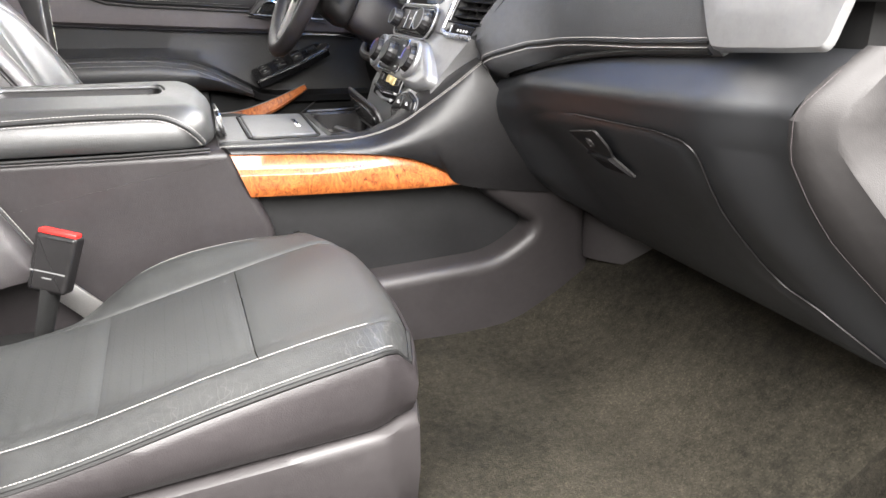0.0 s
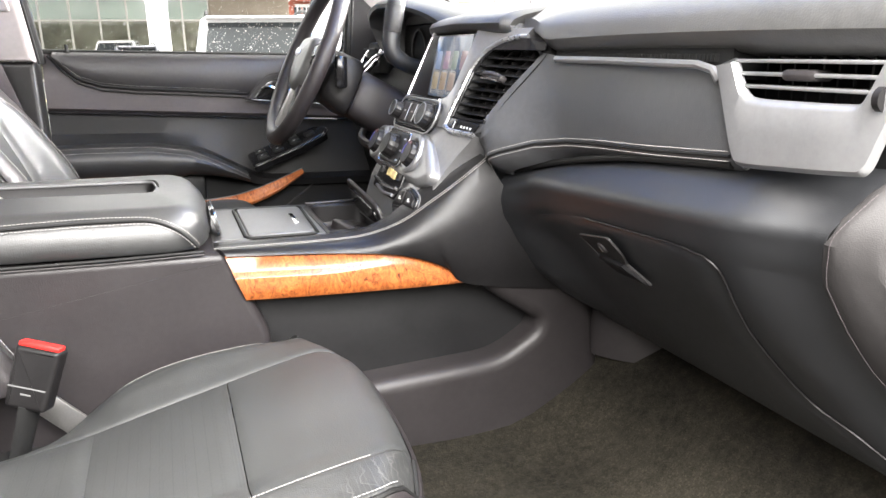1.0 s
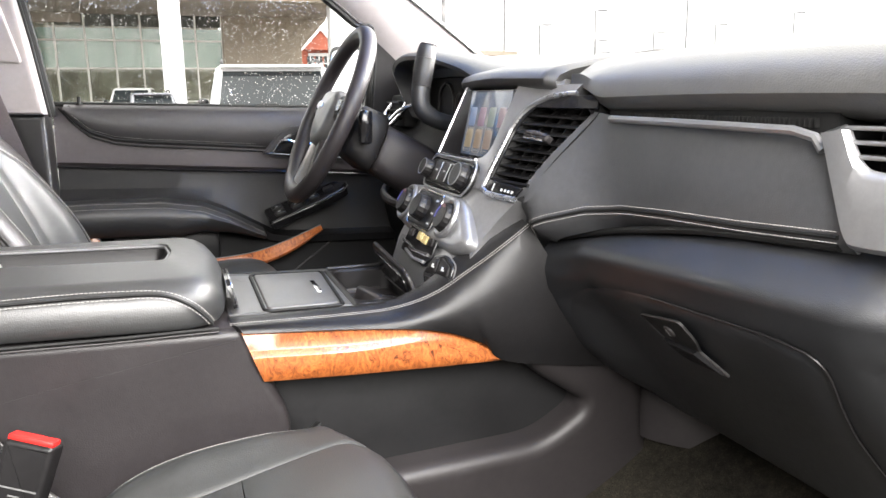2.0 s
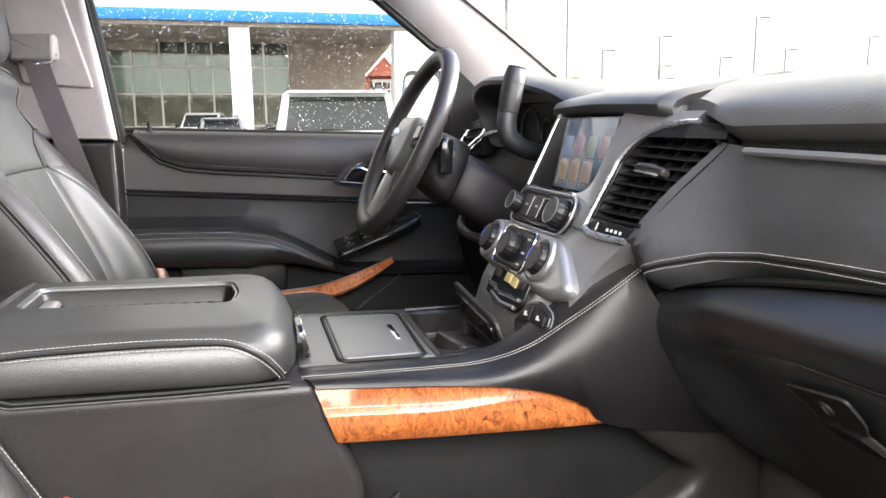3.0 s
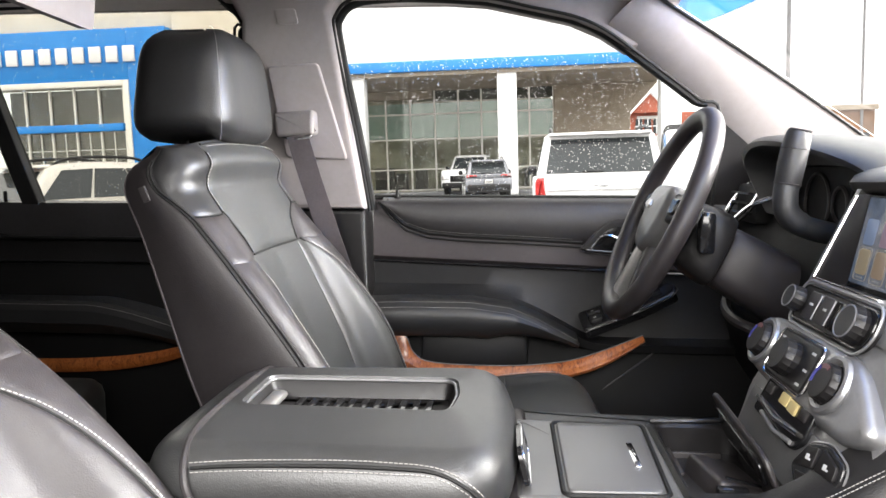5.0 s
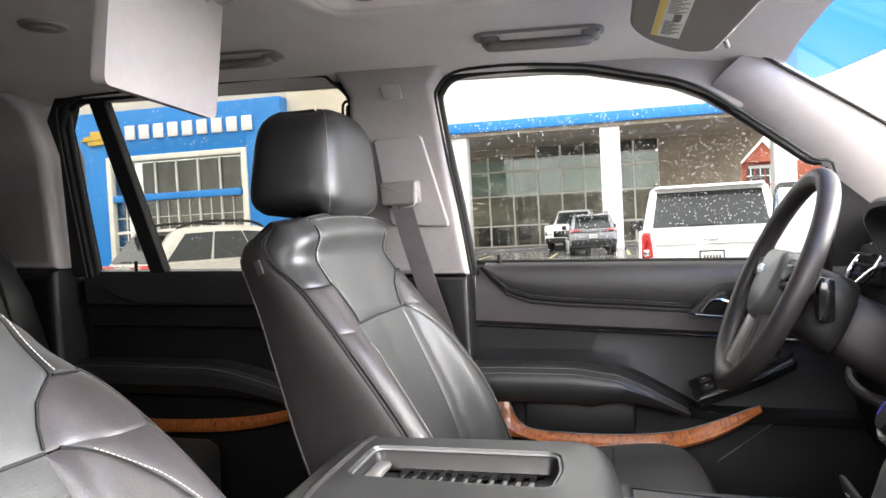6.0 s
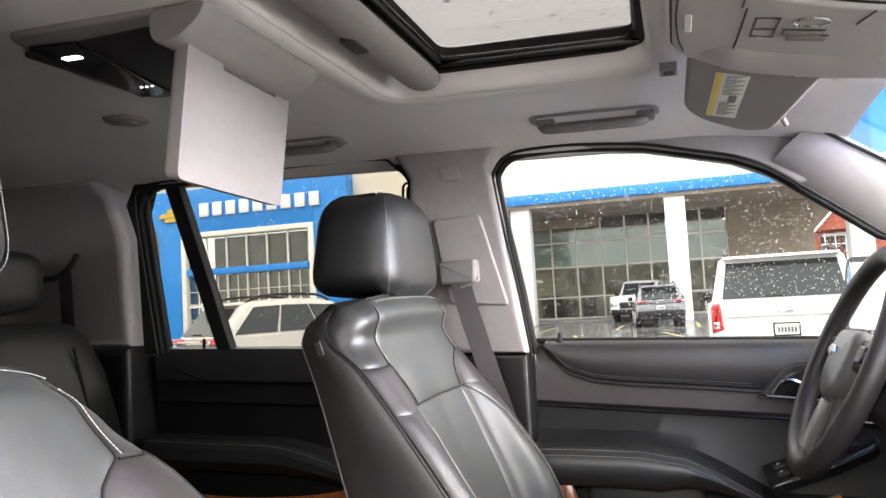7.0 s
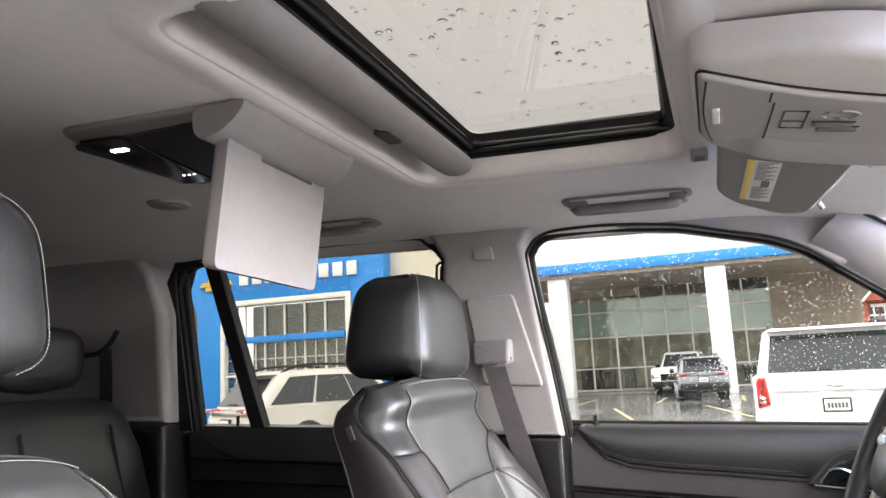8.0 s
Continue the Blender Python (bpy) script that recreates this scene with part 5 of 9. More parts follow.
    for k, col in enumerate(tiles):
        r, c = divmod(k, 4)
        x0, y0 = -0.072 + 0.0405 * c, -0.003 - 0.037 * r
        tile = [(x0, y0), (x0 + 0.027, y0), (x0 + 0.027, y0 + 0.032), (x0, y0 + 0.032)]
        if r:
            bm = B()
            tube(bm, [m @ Vector((p.x, p.y, 0.0022)) for p in arc_poly([(x0 - 0.002, y0 - 0.007), (x0 + 0.029, y0 - 0.007), (x0 + 0.029, y0 + 0.034), (x0 - 0.002, y0 + 0.034)], 0.005)], 0.0006, 4, loop=True)
            part("tile_frame", bm, tile_material((0.45, 0.40, 0.33)), scr)
        bm = B()
        pad(bm, arc_poly(tile, 0.005), 0.0005, 0.0002, m=m @ Matrix.Translation((0, 0, 0.0022)))
        part("app_tile", bm, tile_material(col), scr)
        bm = B()
        box(bm, x0 + 0.006, x0 + 0.021, y0 - 0.0045, y0 - 0.002, 0.0022, 0.0027, m=m)
        part("caption_bar", bm, tile_material((0.4, 0.4, 0.4)), scr)

    # visor above the screen
    bm = B()
    rows = []
    for y in steps(0.124, -0.226, 30):
        k = abs(y + 0.05) / 0.18
        e = smooth((abs(y + 0.051) - 0.164) / 0.011)
        rows.append([Vector((x + 0.014 * k * k + 0.012 * e, y, z - 0.004 * k - 0.004 * e)) for x, z in ((0.44, 1.302), (0.400, 1.3025), (0.382, 1.305), (0.374, 1.312), (0.372, 1.320), (0.378, 1.329), (0.396, 1.337), (0.43, 1.345), (0.48, 1.355), (0.54, 1.362))])
    sheet(bm, rows, 0.02, False)
    part("visor", bm, "dash_visor", st, "black padded visor over the screen")

    # radio strip
    m = stack_frame(SC, 1.161, 0.45)
    outline = arc_poly([(-0.088, -0.027), (0.100, -0.027), (0.116, -0.008), (0.112, 0.027), (-0.088, 0.027)], [0.016, 0.014, 0.014, 0.018, 0.016])
    bm = B()
    pad(bm, outline, 0.008, 0.003, m=m)
    radio = part("radio_panel", bm, "plastic", st, "black radio control panel")
    for d, mt in ((-0.003, "silver"), (0.004, "gloss")):
        bm = B()
        tube(bm, [m @ Vector((p.x, p.y, 0.0075)) for p in inset(outline, d)], 0.0018, 6, loop=True)
        part("bright_edge", bm, mt, radio)
    for a, r in ((-0.082, 0.017), (0.080, 0.022)):
        k = knob("volume_knob", m, a, 0, r, 0.024, radio)
        bm = B()
        tube(bm, [m @ Vector((a + r * 0.86 * math.cos(t), r * 0.86 * math.sin(t), 0.0240)) for t in (2 * math.pi * i / 28 for i in range(28))], 0.0010, 5, loop=True)
        part("bright_edge", bm, "silver", k)
    for a in (-0.034, 0.004, 0.036):
        bm = B()
        pad(bm, arc_poly([(a - 0.015, -0.018), (a + 0.015, -0.018), (a + 0.015, 0.018), (a - 0.015, 0.018)], 0.003), 0.006, 0.0015, m=m @ Matrix.Translation((0, 0, 0.0075)))
        part("button", bm, "plastic_grey" if a < 0.03 else "gloss", radio)
    bm = B()
    for a, b, w, h in ((-0.038, 0.000, 0.009, 0.003), (0.000, 0.000, 0.009, 0.003), (-0.018, -0.016, 0.0025, 0.032), (0.019, -0.016, 0.0025, 0.032)):
        box(bm, a, a + w, b, b + h, 0.0134, 0.0139, m=m)
    part("marks", bm, "mark", radio)

    # climate pod, standing proud
    m = stack_frame(SC + 0.004, 1.097, 0.50)
    pod = arc_poly([(-0.152, 0.0), (-0.136, 0.036), (-0.070, 0.041), (0.080, 0.041), (0.128, 0.036), (0.200, -0.022), (0.165, -0.046), (0.070, -0.046), (-0.075, -0.042), (-0.136, -0.034)], [0.03, 0.03, 0.03, 0.03, 0.04, 0.022, 0.05, 0.03, 0.03, 0.03], 6)
    bm = B()
    pad(bm, pod, 0.030, 0.012, m=m @ Matrix.Translation((0, 0, -0.016)), steps=6)
    for v in bm.verts:
        q = m.inverted() @ v.co
        v.co = m @ (q + Vector((0, 0, -0.10 * max(0.0, q.x - 0.128))))
    climate = part("climate_pod", bm, "silver", st, "satin silver climate control pod")
    bm = B()
    block = arc_poly([(-0.060, -0.030), (0.060, -0.030), (0.060, 0.030), (-0.060, 0.030)], 0.010)
    pad(bm, block, 0.006, 0.003, m=m @ Matrix.Translation((0, 0, 0.0125)))
    part("button_block", bm, "plastic", climate, "black button block")
    bm = B()
    tube(bm, [m @ Vector((p.x, p.y, 0.0165)) for p in inset(block, -0.002)], 0.0016, 6, loop=True)
    part("bright_edge", bm, "chrome", climate)
    knob("fan_knob", m @ Matrix.Translation((0, 0, 0.013)), 0.0, 0, 0.023, 0.024, climate)
    for a in (-0.106, 0.102):
        mm = m @ Matrix.Translation((0, 0, 0.008))
        bm = B()
        tube(bm, [mm @ Vector((a + 0.029 * math.cos(t), 0.029 * math.sin(t), 0.006)) for t in (2 * math.pi * k / 32 for k in range(32))], 0.0055, 8, loop=True)
        part("knob_ring", bm, "silver", climate, "silver ring")
        bm = B()
        cyl(bm, mm @ Vector((a, 0, 0.002)), mm @ Vector((a, 0, 0.008)), 0.030, n=32)
        part("knob_well", bm, "gloss", climate, "gloss black collar")
        k = knob("temperature_knob", mm, a, 0, 0.0235, 0.020, climate)
        for a0, a1, col in ((0.72, 0.40, "blue"), (0.66, -0.30, "red")):
            bm = B()
            arc = [math.pi * (a0 + a1 * i / 8) for i in range(9)]
            rows = [[mm @ Vector((a + q * math.cos(t), q * math.sin(t), 0.0206)) for q in (0.0140, 0.0192)] for t in arc]
            sheet(bm, rows if a1 > 0 else rows[::-1], 0.0008, True)
            part("temperature_arc", bm, arc_mark(col), k, col + " temperature mark")
    bm = B()
    for a, b in ((-0.052, 0.018), (-0.052, -0.004), (-0.052, -0.022), (0.040, 0.018), (0.040, -0.004), (0.040, -0.022)):
        box(bm, a, a + 0.010, b, b + 0.003, 0.0186, 0.0191, m=m)
    part("marks", bm, "mark", climate)

    # sockets
    m = stack_frame(-0.046, 1.048, 0.45)
    bm = B()
    pad(bm, arc_poly([(-0.070, -0.022), (0.060, -0.028), (0.078, -0.012), (0.074, 0.026), (-0.066, 0.026)], 0.007), 0.006, 0.002, m=m @ Matrix.Translation((0, 0, 0.003)))
    usb = part("socket_panel", bm, "gloss", st, "gloss black socket panel")
    for pts, mt in ((((-0.066, -0.006, 0.011), (0.0, -0.012, 0.013), (0.066, -0.008, 0.011)), "chrome"), (((-0.040, -0.018, 0.010), (0.014, -0.024, 0.012), (0.058, -0.021, 0.010)), "silver")):
        bm = B()
        tube(bm, [m @ Vector(p) for p in pts], 0.0028, 8)
        part("bright_edge", bm, mt, usb, "bright lower edge")
    bm = B()
    pad(bm, arc_poly([(-0.012, 0.006), (0.012, 0.006), (0.012, 0.020), (-0.012, 0.020)], 0.002), 0.003, 0.001, m=m @ Matrix.Translation((0, 0, 0.0085)))
    bm2 = B()
    pad(bm2, arc_poly([(0.015, 0.005), (0.037, 0.004), (0.037, 0.018), (0.015, 0.019)], 0.002), 0.003, 0.001, m=m @ Matrix.Translation((0, 0, 0.0085)))
    part("switch", bm, blank_amber(), usb, "pale amber switch label")
    part("switch", bm2, blank_amber(), usb, "pale amber switch label")
    for a in (-0.056, 0.046):
        bm = B()
        pad(bm, arc_poly([(a, 0.006), (a + 0.018, 0.006), (a + 0.018, 0.019), (a, 0.019)], 0.002), 0.003, 0.001, m=m @ Matrix.Translation((0, 0, 0.0085)))
        part("socket_cover", bm, "plastic_grey", usb)
    # seat heater switches
    m = frame_matrix((stack_x(-0.171, 1.027) - 0.009, -0.171, 1.027), (0.24, -1, 0.05), (0.42, 0.10, 1))
    shape = arc_poly([(-0.040, -0.006), (-0.024, 0.024), (0.004, 0.030), (0.034, 0.016), (0.036, -0.006), (0.002, -0.032), (-0.018, -0.030)], 0.008)
    bm = B()
    pad(bm, shape, 0.008, 0.003, m=m)
    sw = part("seat_switch_panel", bm, "gloss", st, "black seat heater switches")
    bm = B()
    tube(bm, [m @ Vector((p.x, p.y, 0.0035)) for p in inset(shape[::-1], -0.0015)], 0.0012, 5, loop=True)
    part("bright_edge", bm, "silver", sw)
    for quad in (((-0.033, -0.004), (-0.004, -0.001), (-0.004, 0.022), (-0.021, 0.020)), ((0.000, -0.001), (0.029, -0.003), (0.028, 0.012), (0.003, 0.024)), ((-0.026, -0.009), (0.020, -0.008), (0.001, -0.026), (-0.015, -0.025))):
        bm = B()
        pad(bm, arc_poly(quad, 0.003), 0.003, 0.001, m=m @ Matrix.Translation((0, 0, 0.008)))
        part("button", bm, "plastic", sw)
    bm = B()
    for a, b in ((-0.017, 0.006), (0.011, 0.004), (-0.007, -0.018)):
        box(bm, a, a + 0.005, b, b + 0.006, 0.0110, 0.0114, m=m)
        box(bm, a + 0.004, a + 0.008, b, b + 0.002, 0.0110, 0.0114, m=m)
    part("marks", bm, "mark", sw)

    # passenger-side vent, on a plane that wraps forward
    vent = base("centre_vent", (0.36, -0.22, 1.13), "black louvred air vent with silver surround beside the screen", "air vent")
    VP = lambda y, z, d=0.0: Vector((0.333 + 0.45 * (z - 1.155) - 0.24 * (y + 0.234) + d, y, z))
    left_y = lambda z: interp(z, (1.150, 1.187, 1.244, 1.262, 1.275, 1.284, 1.290, 1.294), (-0.167, -0.169, -0.174, -0.182, -0.194, -0.210, -0.227, -0.262))
    right_y = lambda z: interp(z, (1.146, 1.170, 1.215, 1.267, 1.285, 1.294), (-0.247, -0.260, -0.286, -0.322, -0.318, -0.30))
    bm = B()
    zs = steps(1.149, 1.293, 24)
    sheet(bm, [[VP(left_y(z) - 0.001, z, 0.001) for z in zs], [VP(left_y(z) - 0.005, z, 0.014) for z in zs], [VP(left_y(z) - 0.010, z, 0.034) for z in zs], [VP(right_y(z), z, 0.034) for z in zs], [VP(right_y(z) - 0.003, z, 0.004) for z in zs]], 0.0)
    part("housing", bm, "rubber", vent, "dark vent throat")
    edge = [VP(left_y(z), z, -0.003) for z in steps(1.155, 1.294, 34)]
    bm = B()
    tube(bm, spline([VP(-0.246, 1.1465, -0.001), VP(-0.21, 1.1475, -0.003), VP(-0.176, 1.1495, -0.003)], 4)[:-1] + edge + [VP(-0.276, 1.2945, -0.001)], 0.0042, 8)
    part("surround", bm, "silver_bright", vent, "satin silver surround")
    bm = B()
    tube(bm, [VP(left_y(z) - 0.006, z, -0.001) for z in steps(1.170, 1.288, 30)] + [VP(-0.25, 1.2895, 0.0), VP(-0.29, 1.284, 0.002), VP(right_y(1.268) + 0.006, 1.270, 0.002)], 0.0028, 8)
    tube(bm, [VP(left_y(1.17) - 0.006, 1.170, 0.0), VP(-0.21, 1.168, 0.0), VP(right_y(1.167) + 0.002, 1.167, 0.002)], 0.0028, 8)
    part("inner_frame", bm, "gloss", vent, "gloss black inner frame")
    # gloss cap over the uppermost slats
    bm = B()
    solid(bm, [[VP(left_y(z) - 0.006 + (right_y(z) - 0.004 - left_y(z) + 0.006) * t, z, 0.002 - 0.003 * math.sin(math.pi * t)) for t in steps(0, 1, 8)] for z in steps(1.2735, 1.2905, 5)], 0.004)
    part("cap", bm, "gloss", vent, "gloss black cap above the slats")
    for k in range(8):
        z = 1.178 + 0.0122 * k
        bm = B()
        a, b = VP(left_y(z) - 0.006, z, 0.004), VP(right_y(z - 0.004) - 0.006, z - 0.004, 0.012)
        rows = []
        for t in steps(0, 1, 6):
            p = a.lerp(b, t) + Vector((-0.003 * math.sin(math.pi * t), 0, 0))
            rows.append([p + Vector((x, 0, h)) for x, h in ((0.024, 0.0045), (0.004, 0.0022), (-0.001, 0.0010), (-0.002, -0.0004), (0.001, -0.0016), (0.024, 0.0008))])
        loft(bm, rows)
        part("slat", bm, "slat_black", vent)
    for s in (0.30, 0.50, 0.70, 0.88):
        bm = B()
        rows = [[VP(left_y(z) + (right_y(z) - left_y(z)) * s, z, d) for d in (0.012, 0.030)] for z in steps(1.172, 1.286, 6)]
        solid(bm, rows, 0.0018)
        part("vane", bm, "plastic", vent)
    bm = B()
    p = VP(-0.243, 1.233, -0.008)
    pad(bm, arc_poly([(-0.026, -0.005), (0.024, -0.006), (0.026, 0.004), (0.0, 0.0075), (-0.024, 0.005)], 0.004), 0.012, 0.004, m=frame_matrix(p + Vector((0.006, 0, 0)), (0.24, -1, -0.12), (0.45, 0, 1)))
    tab = part("tab", bm, "plastic_grey", vent, "grey vent tab with bright edge")
    bm = B()
    tube(bm, [VP(-0.222, 1.2335, -0.013), VP(-0.243, 1.2325, -0.016), VP(-0.264, 1.2300, -0.013)], 0.0016, 6)
    part("bright_edge", bm, "chrome", tab)
    mm = frame_matrix(VP(-0.211, 1.1575, -0.001), (0.24, -1, -0.06), (0.45, 0, 1))
    bm = B()
    pad(bm, arc_poly([(-0.040, -0.0085), (0.030, -0.0085), (0.042, 0.008), (-0.040, 0.010)], 0.003), 0.003, 0.001, m=mm @ Matrix.Translation((0, 0, -0.001)))
    ind = part("indicator", bm, "gloss", vent, "black indicator strip")
    bm = B()
    box(bm, -0.022, -0.0195, -0.006, 0.005, 0.0021, 0.0025, m=mm)
    for a in (-0.002, 0.006, 0.014, 0.022):
        box(bm, a, a + 0.004, -0.0035, 0.0005, 0.0021, 0.0025, m=mm)
    part("marks", bm, "mark", ind)
    return st


def display_material():
    m = material("lit_display", (0.02, 0.02, 0.03), 0.1)
    b = m.node_tree.nodes["Principled BSDF"]
    n = node(m, "ShaderNodeTexNoise", Scale=14.0, Detail=2.0)
    m.node_tree.links.new(coords(m), n.inputs["Vector"])
    m.node_tree.links.new(ramp(m, n.outputs["Fac"], [(0.35, (0.06, 0.07, 0.09)), (0.5, (0.18, 0.24, 0.34)), (0.65, (0.32, 0.33, 0.36))]), b.inputs["Emission Color"])
    b.inputs["Emission Strength"].default_value = 0.16
    return m


def tile_material(col):
    return material("lit_tile", tuple(0.05 + c * 0.10 for c in col), 0.2, emit=col, emit_strength=0.11)


def arc_mark(col):
    return material(col + "_mark", (0.03, 0.03, 0.22) if col == "blue" else (0.10, 0.03, 0.04), 0.3)


def blank_amber():
    return material("amber_label", (0.6, 0.48, 0.22), 0.35)


def knob(name, m, a, b, r, h, parent):
    bm = B()
    prof = [(r, 0.004), (r, h * 0.55), (r * 0.96, h * 0.62), (r * 0.92, h * 0.94), (r * 0.84, h)]
    n = 36
    rings = []
    for rr, z in prof:
        rings.append([m @ Vector((a + rr * (1 - (0.035 if i % 2 and z < h * 0.95 else 0)) * math.cos(2 * math.pi * i / n), b + rr * (1 - (0.035 if i % 2 and z < h * 0.95 else 0)) * math.sin(2 * math.pi * i / n), z)) for i in range(n)])
    loft(bm, rings)
    k = part(name, bm, "plastic", parent, "black ribbed knob", angle=25)
    return k


dashboard = build_dash()
build_cluster(dashboard)
build_stack()


# ---- centre console ----
def build_console():
    con = base("centre_console", (0.1, CY, 0.62), "wide black centre console with burl wood and open cup bin", "centre console")
    # shoulder running up into the dash
    inner = [(-0.06, -0.165, 0.985), (0.10, -0.157, 0.985), (0.17, -0.157, 0.990), (0.22, -0.163, 1.012), (0.262, -0.176, 1.050), (0.305, -0.192, 1.088), (0.345, -0.200, 1.115)]
    mid = [(-0.06, -0.203, 0.984), (0.10, -0.196, 0.984), (0.17, -0.198, 0.989), (0.225, -0.207, 1.008), (0.272, -0.217, 1.040), (0.318, -0.228, 1.075), (0.357, -0.241, 1.110)]
    lowr = [(-0.045, -0.231, 0.979), (0.10, -0.233, 0.973), (0.19, -0.234, 0.965), (0.245, -0.234, 0.954), (0.295, -0.235, 0.934), (0.345, -0.237, 0.901), (0.57, -0.247, 0.876)]
    a, b, c = spline(inner, 8), spline(mid, 8), spline(lowr, 8)
    bm = B()
    rows = []
    for p, q, r in zip(a, b, c):
        row = [p.lerp(q, t) + Vector((0, 0, 0.004 * math.sin(math.pi * t))) for t in (0, 0.35, 0.7, 1)]
        k = smooth((q.x - 0.05) / 0.3)
        for t in (0.12, 0.3, 0.5, 0.7, 0.88, 1.0):
            s = q.lerp(r, t)
            row.append(s + Vector((-0.025 * k * math.sin(math.pi * t), -(0.006 + 0.012 * k) * math.sin(math.pi * t), 0.006 * math.sin(math.pi * t) * (1 - k))))
        rows.append(row)
    sheet(bm, rows, 0.012, True)
    part("side_shoulder", bm, "shoulder", con, "black padded shoulder sweeping up to the dash")
    bm = B()
    off = Vector((0, -0.0055, 0.001))
    stitches(bm, [q + Vector((0, 0, 0.001)) for q in b])
    stitches(bm, [q + off - Vector((0, 0.002, 0)) for q in b])
    part("stitching", bm, "thread", con, "twin pale grey stitching")
    # top plate
    bm = B()
    pad(bm, arc_poly([(-0.06, -0.163), (0.120, -0.155), (0.120, 0.075), (-0.06, 0.085)], 0.006), 0.03, 0.005, m=Matrix.Translation((0, 0, 0.956)))
    part("top_plate", bm, "console_top", con, "charcoal console top")
    bm = B()
    pad(bm, arc_poly([(-0.004, -0.152), (0.100, -0.147), (0.108, 0.062), (-0.004, 0.066)], 0.010), 0.008, 0.003, crown=0.002, m=Matrix.Translation((0, 0, 0.982)))
    d = part("bin_door", bm, "console_top", con, "closed charcoal sliding bin door")
    bm = B()
    tube(bm, [(p.x, p.y, 0.9865) for p in arc_poly([(-0.009, -0.158), (0.105, -0.153), (0.113, 0.068), (-0.009, 0.072)], 0.012)], 0.0030, 6, loop=True)
    part("gap", bm, "rubber", con, "dark gap round the bin door")
    bm = B()
    box(bm, 0.078, 0.086, -0.085, -0.012, 0.9895, 0.9925, 0.001)
    part("grip", bm, "chrome", d, "bright grip strip")
    bm = B()
    pad(bm, arc_poly([(-0.06, 0.075), (0.24, 0.085), (0.24, 0.145), (-0.06, 0.15)], 0.01), 0.05, 0.012, m=Matrix.Translation((0, 0, 0.928)))
    part("driver_shoulder", bm, "soft", con)
    # cup holder bin
    bm = B()
    outer = arc_poly([(0.120, -0.160), (0.245, -0.160), (0.262, 0.085), (0.120, 0.085)], 0.012)
    inn = arc_poly([(0.130, -0.140), (0.225, -0.132), (0.240, 0.072), (0.130, 0.072)], 0.022)
    rings = [[(p.x, p.y, z) for p in q] for q, z in ((outer, 0.95), (outer, 0.984), (inset(outer, 0.004), 0.988), (inset(inn, -0.004), 0.988), (inn, 0.984), (inset(inn, 0.002), 0.915))]
    loft(bm, rings, True, True)
    part("cup_bin", bm, "plastic", con, "open black cup holder bin")
    bm = B()
    tube(bm, [(0.125, 0.078, 0.990), (0.24, 0.082, 0.992)], 0.003, 6)
    part("edge_bead", bm, "plastic", con)
    fm = frame_matrix((0.232, 0.078, 0.980), (0.0, -1, -0.02), (-0.35, 0, 0.9))
    bm = B()
    pad(bm, arc_poly([(0, 0), (0.205, 0), (0.195, 0.048), (0.01, 0.062)], 0.014), 0.008, 0.003, m=fm)
    lid_flap = part("bin_lid", bm, "plastic", con, "hinged black bin lid standing open")
    bm = B()
    tube(bm, [fm @ Vector((p.x, p.y, 0.004)) for p in arc_poly([(0, 0), (0.205, 0), (0.195, 0.048), (0.01, 0.062)], 0.014)], 0.0036, 8, loop=True)
    part("rim", bm, "plastic_grey", lid_flap, "worn lighter rim of the lid")
    bm = B()
    pad(bm, arc_poly([(0.02, 0.008), (0.185, 0.008), (0.178, 0.038), (0.026, 0.050)], 0.010), 0.003, 0.001, m=fm @ Matrix.Translation((0, 0, 0.008)))
    part("lining", bm, "gloss", lid_flap, "ribbed gloss lining of the lid")
    bm = B()
    box(bm, -0.032, 0.034, -0.046, 0.046, 0.0, 0.052, 0.006, 3, m=Matrix.Translation((0.186, -0.030, 0.916)) @ pose(0, 0, 0, 0, 16, 10))
    div = part("cup_divider", bm, "plastic_grey", con, "charcoal tilted cup divider")
    bm = B()
    box(bm, -0.020, 0.028, -0.036, -0.030, 0.050, 0.0545, 0.001, m=Matrix.Translation((0.186, -0.030, 0.916)) @ pose(0, 0, 0, 0, 16, 10))
    part("divider_lip", bm, "gloss", div)
    bm = B()
    box(bm, 0.134, 0.150, -0.020, 0.066, 0.955, 0.958, 0.001)
    box(bm, 0.150, 0.214, 0.050, 0.056, 0.930, 0.958, 0.002)
    part("bin_step", bm, "plastic_grey", con, "ledge inside the bin")
    bm = B()
    for yy in (-0.118, -0.095):
        box(bm, 0.17, 0.205, yy, yy + 0.014, 0.94, 0.972, 0.003)
    part("socket", bm, "gloss", con, "black power socket caps")
    # wood on the passenger's side
    top = spline([(-0.047, 0, 0.978), (0.083, 0, 0.973), (0.176, 0, 0.966), (0.237, 0, 0.955), (0.293, 0, 0.934), (0.330, 0, 0.9115)], 6)
    bot = spline([(-0.020, 0, 0.909), (0.085, 0, 0.906), (0.176, 0, 0.9045), (0.237, 0, 0.9035), (0.293, 0, 0.9035), (0.330, 0, 0.9045)], 6)
    bm = B()
    rows = []
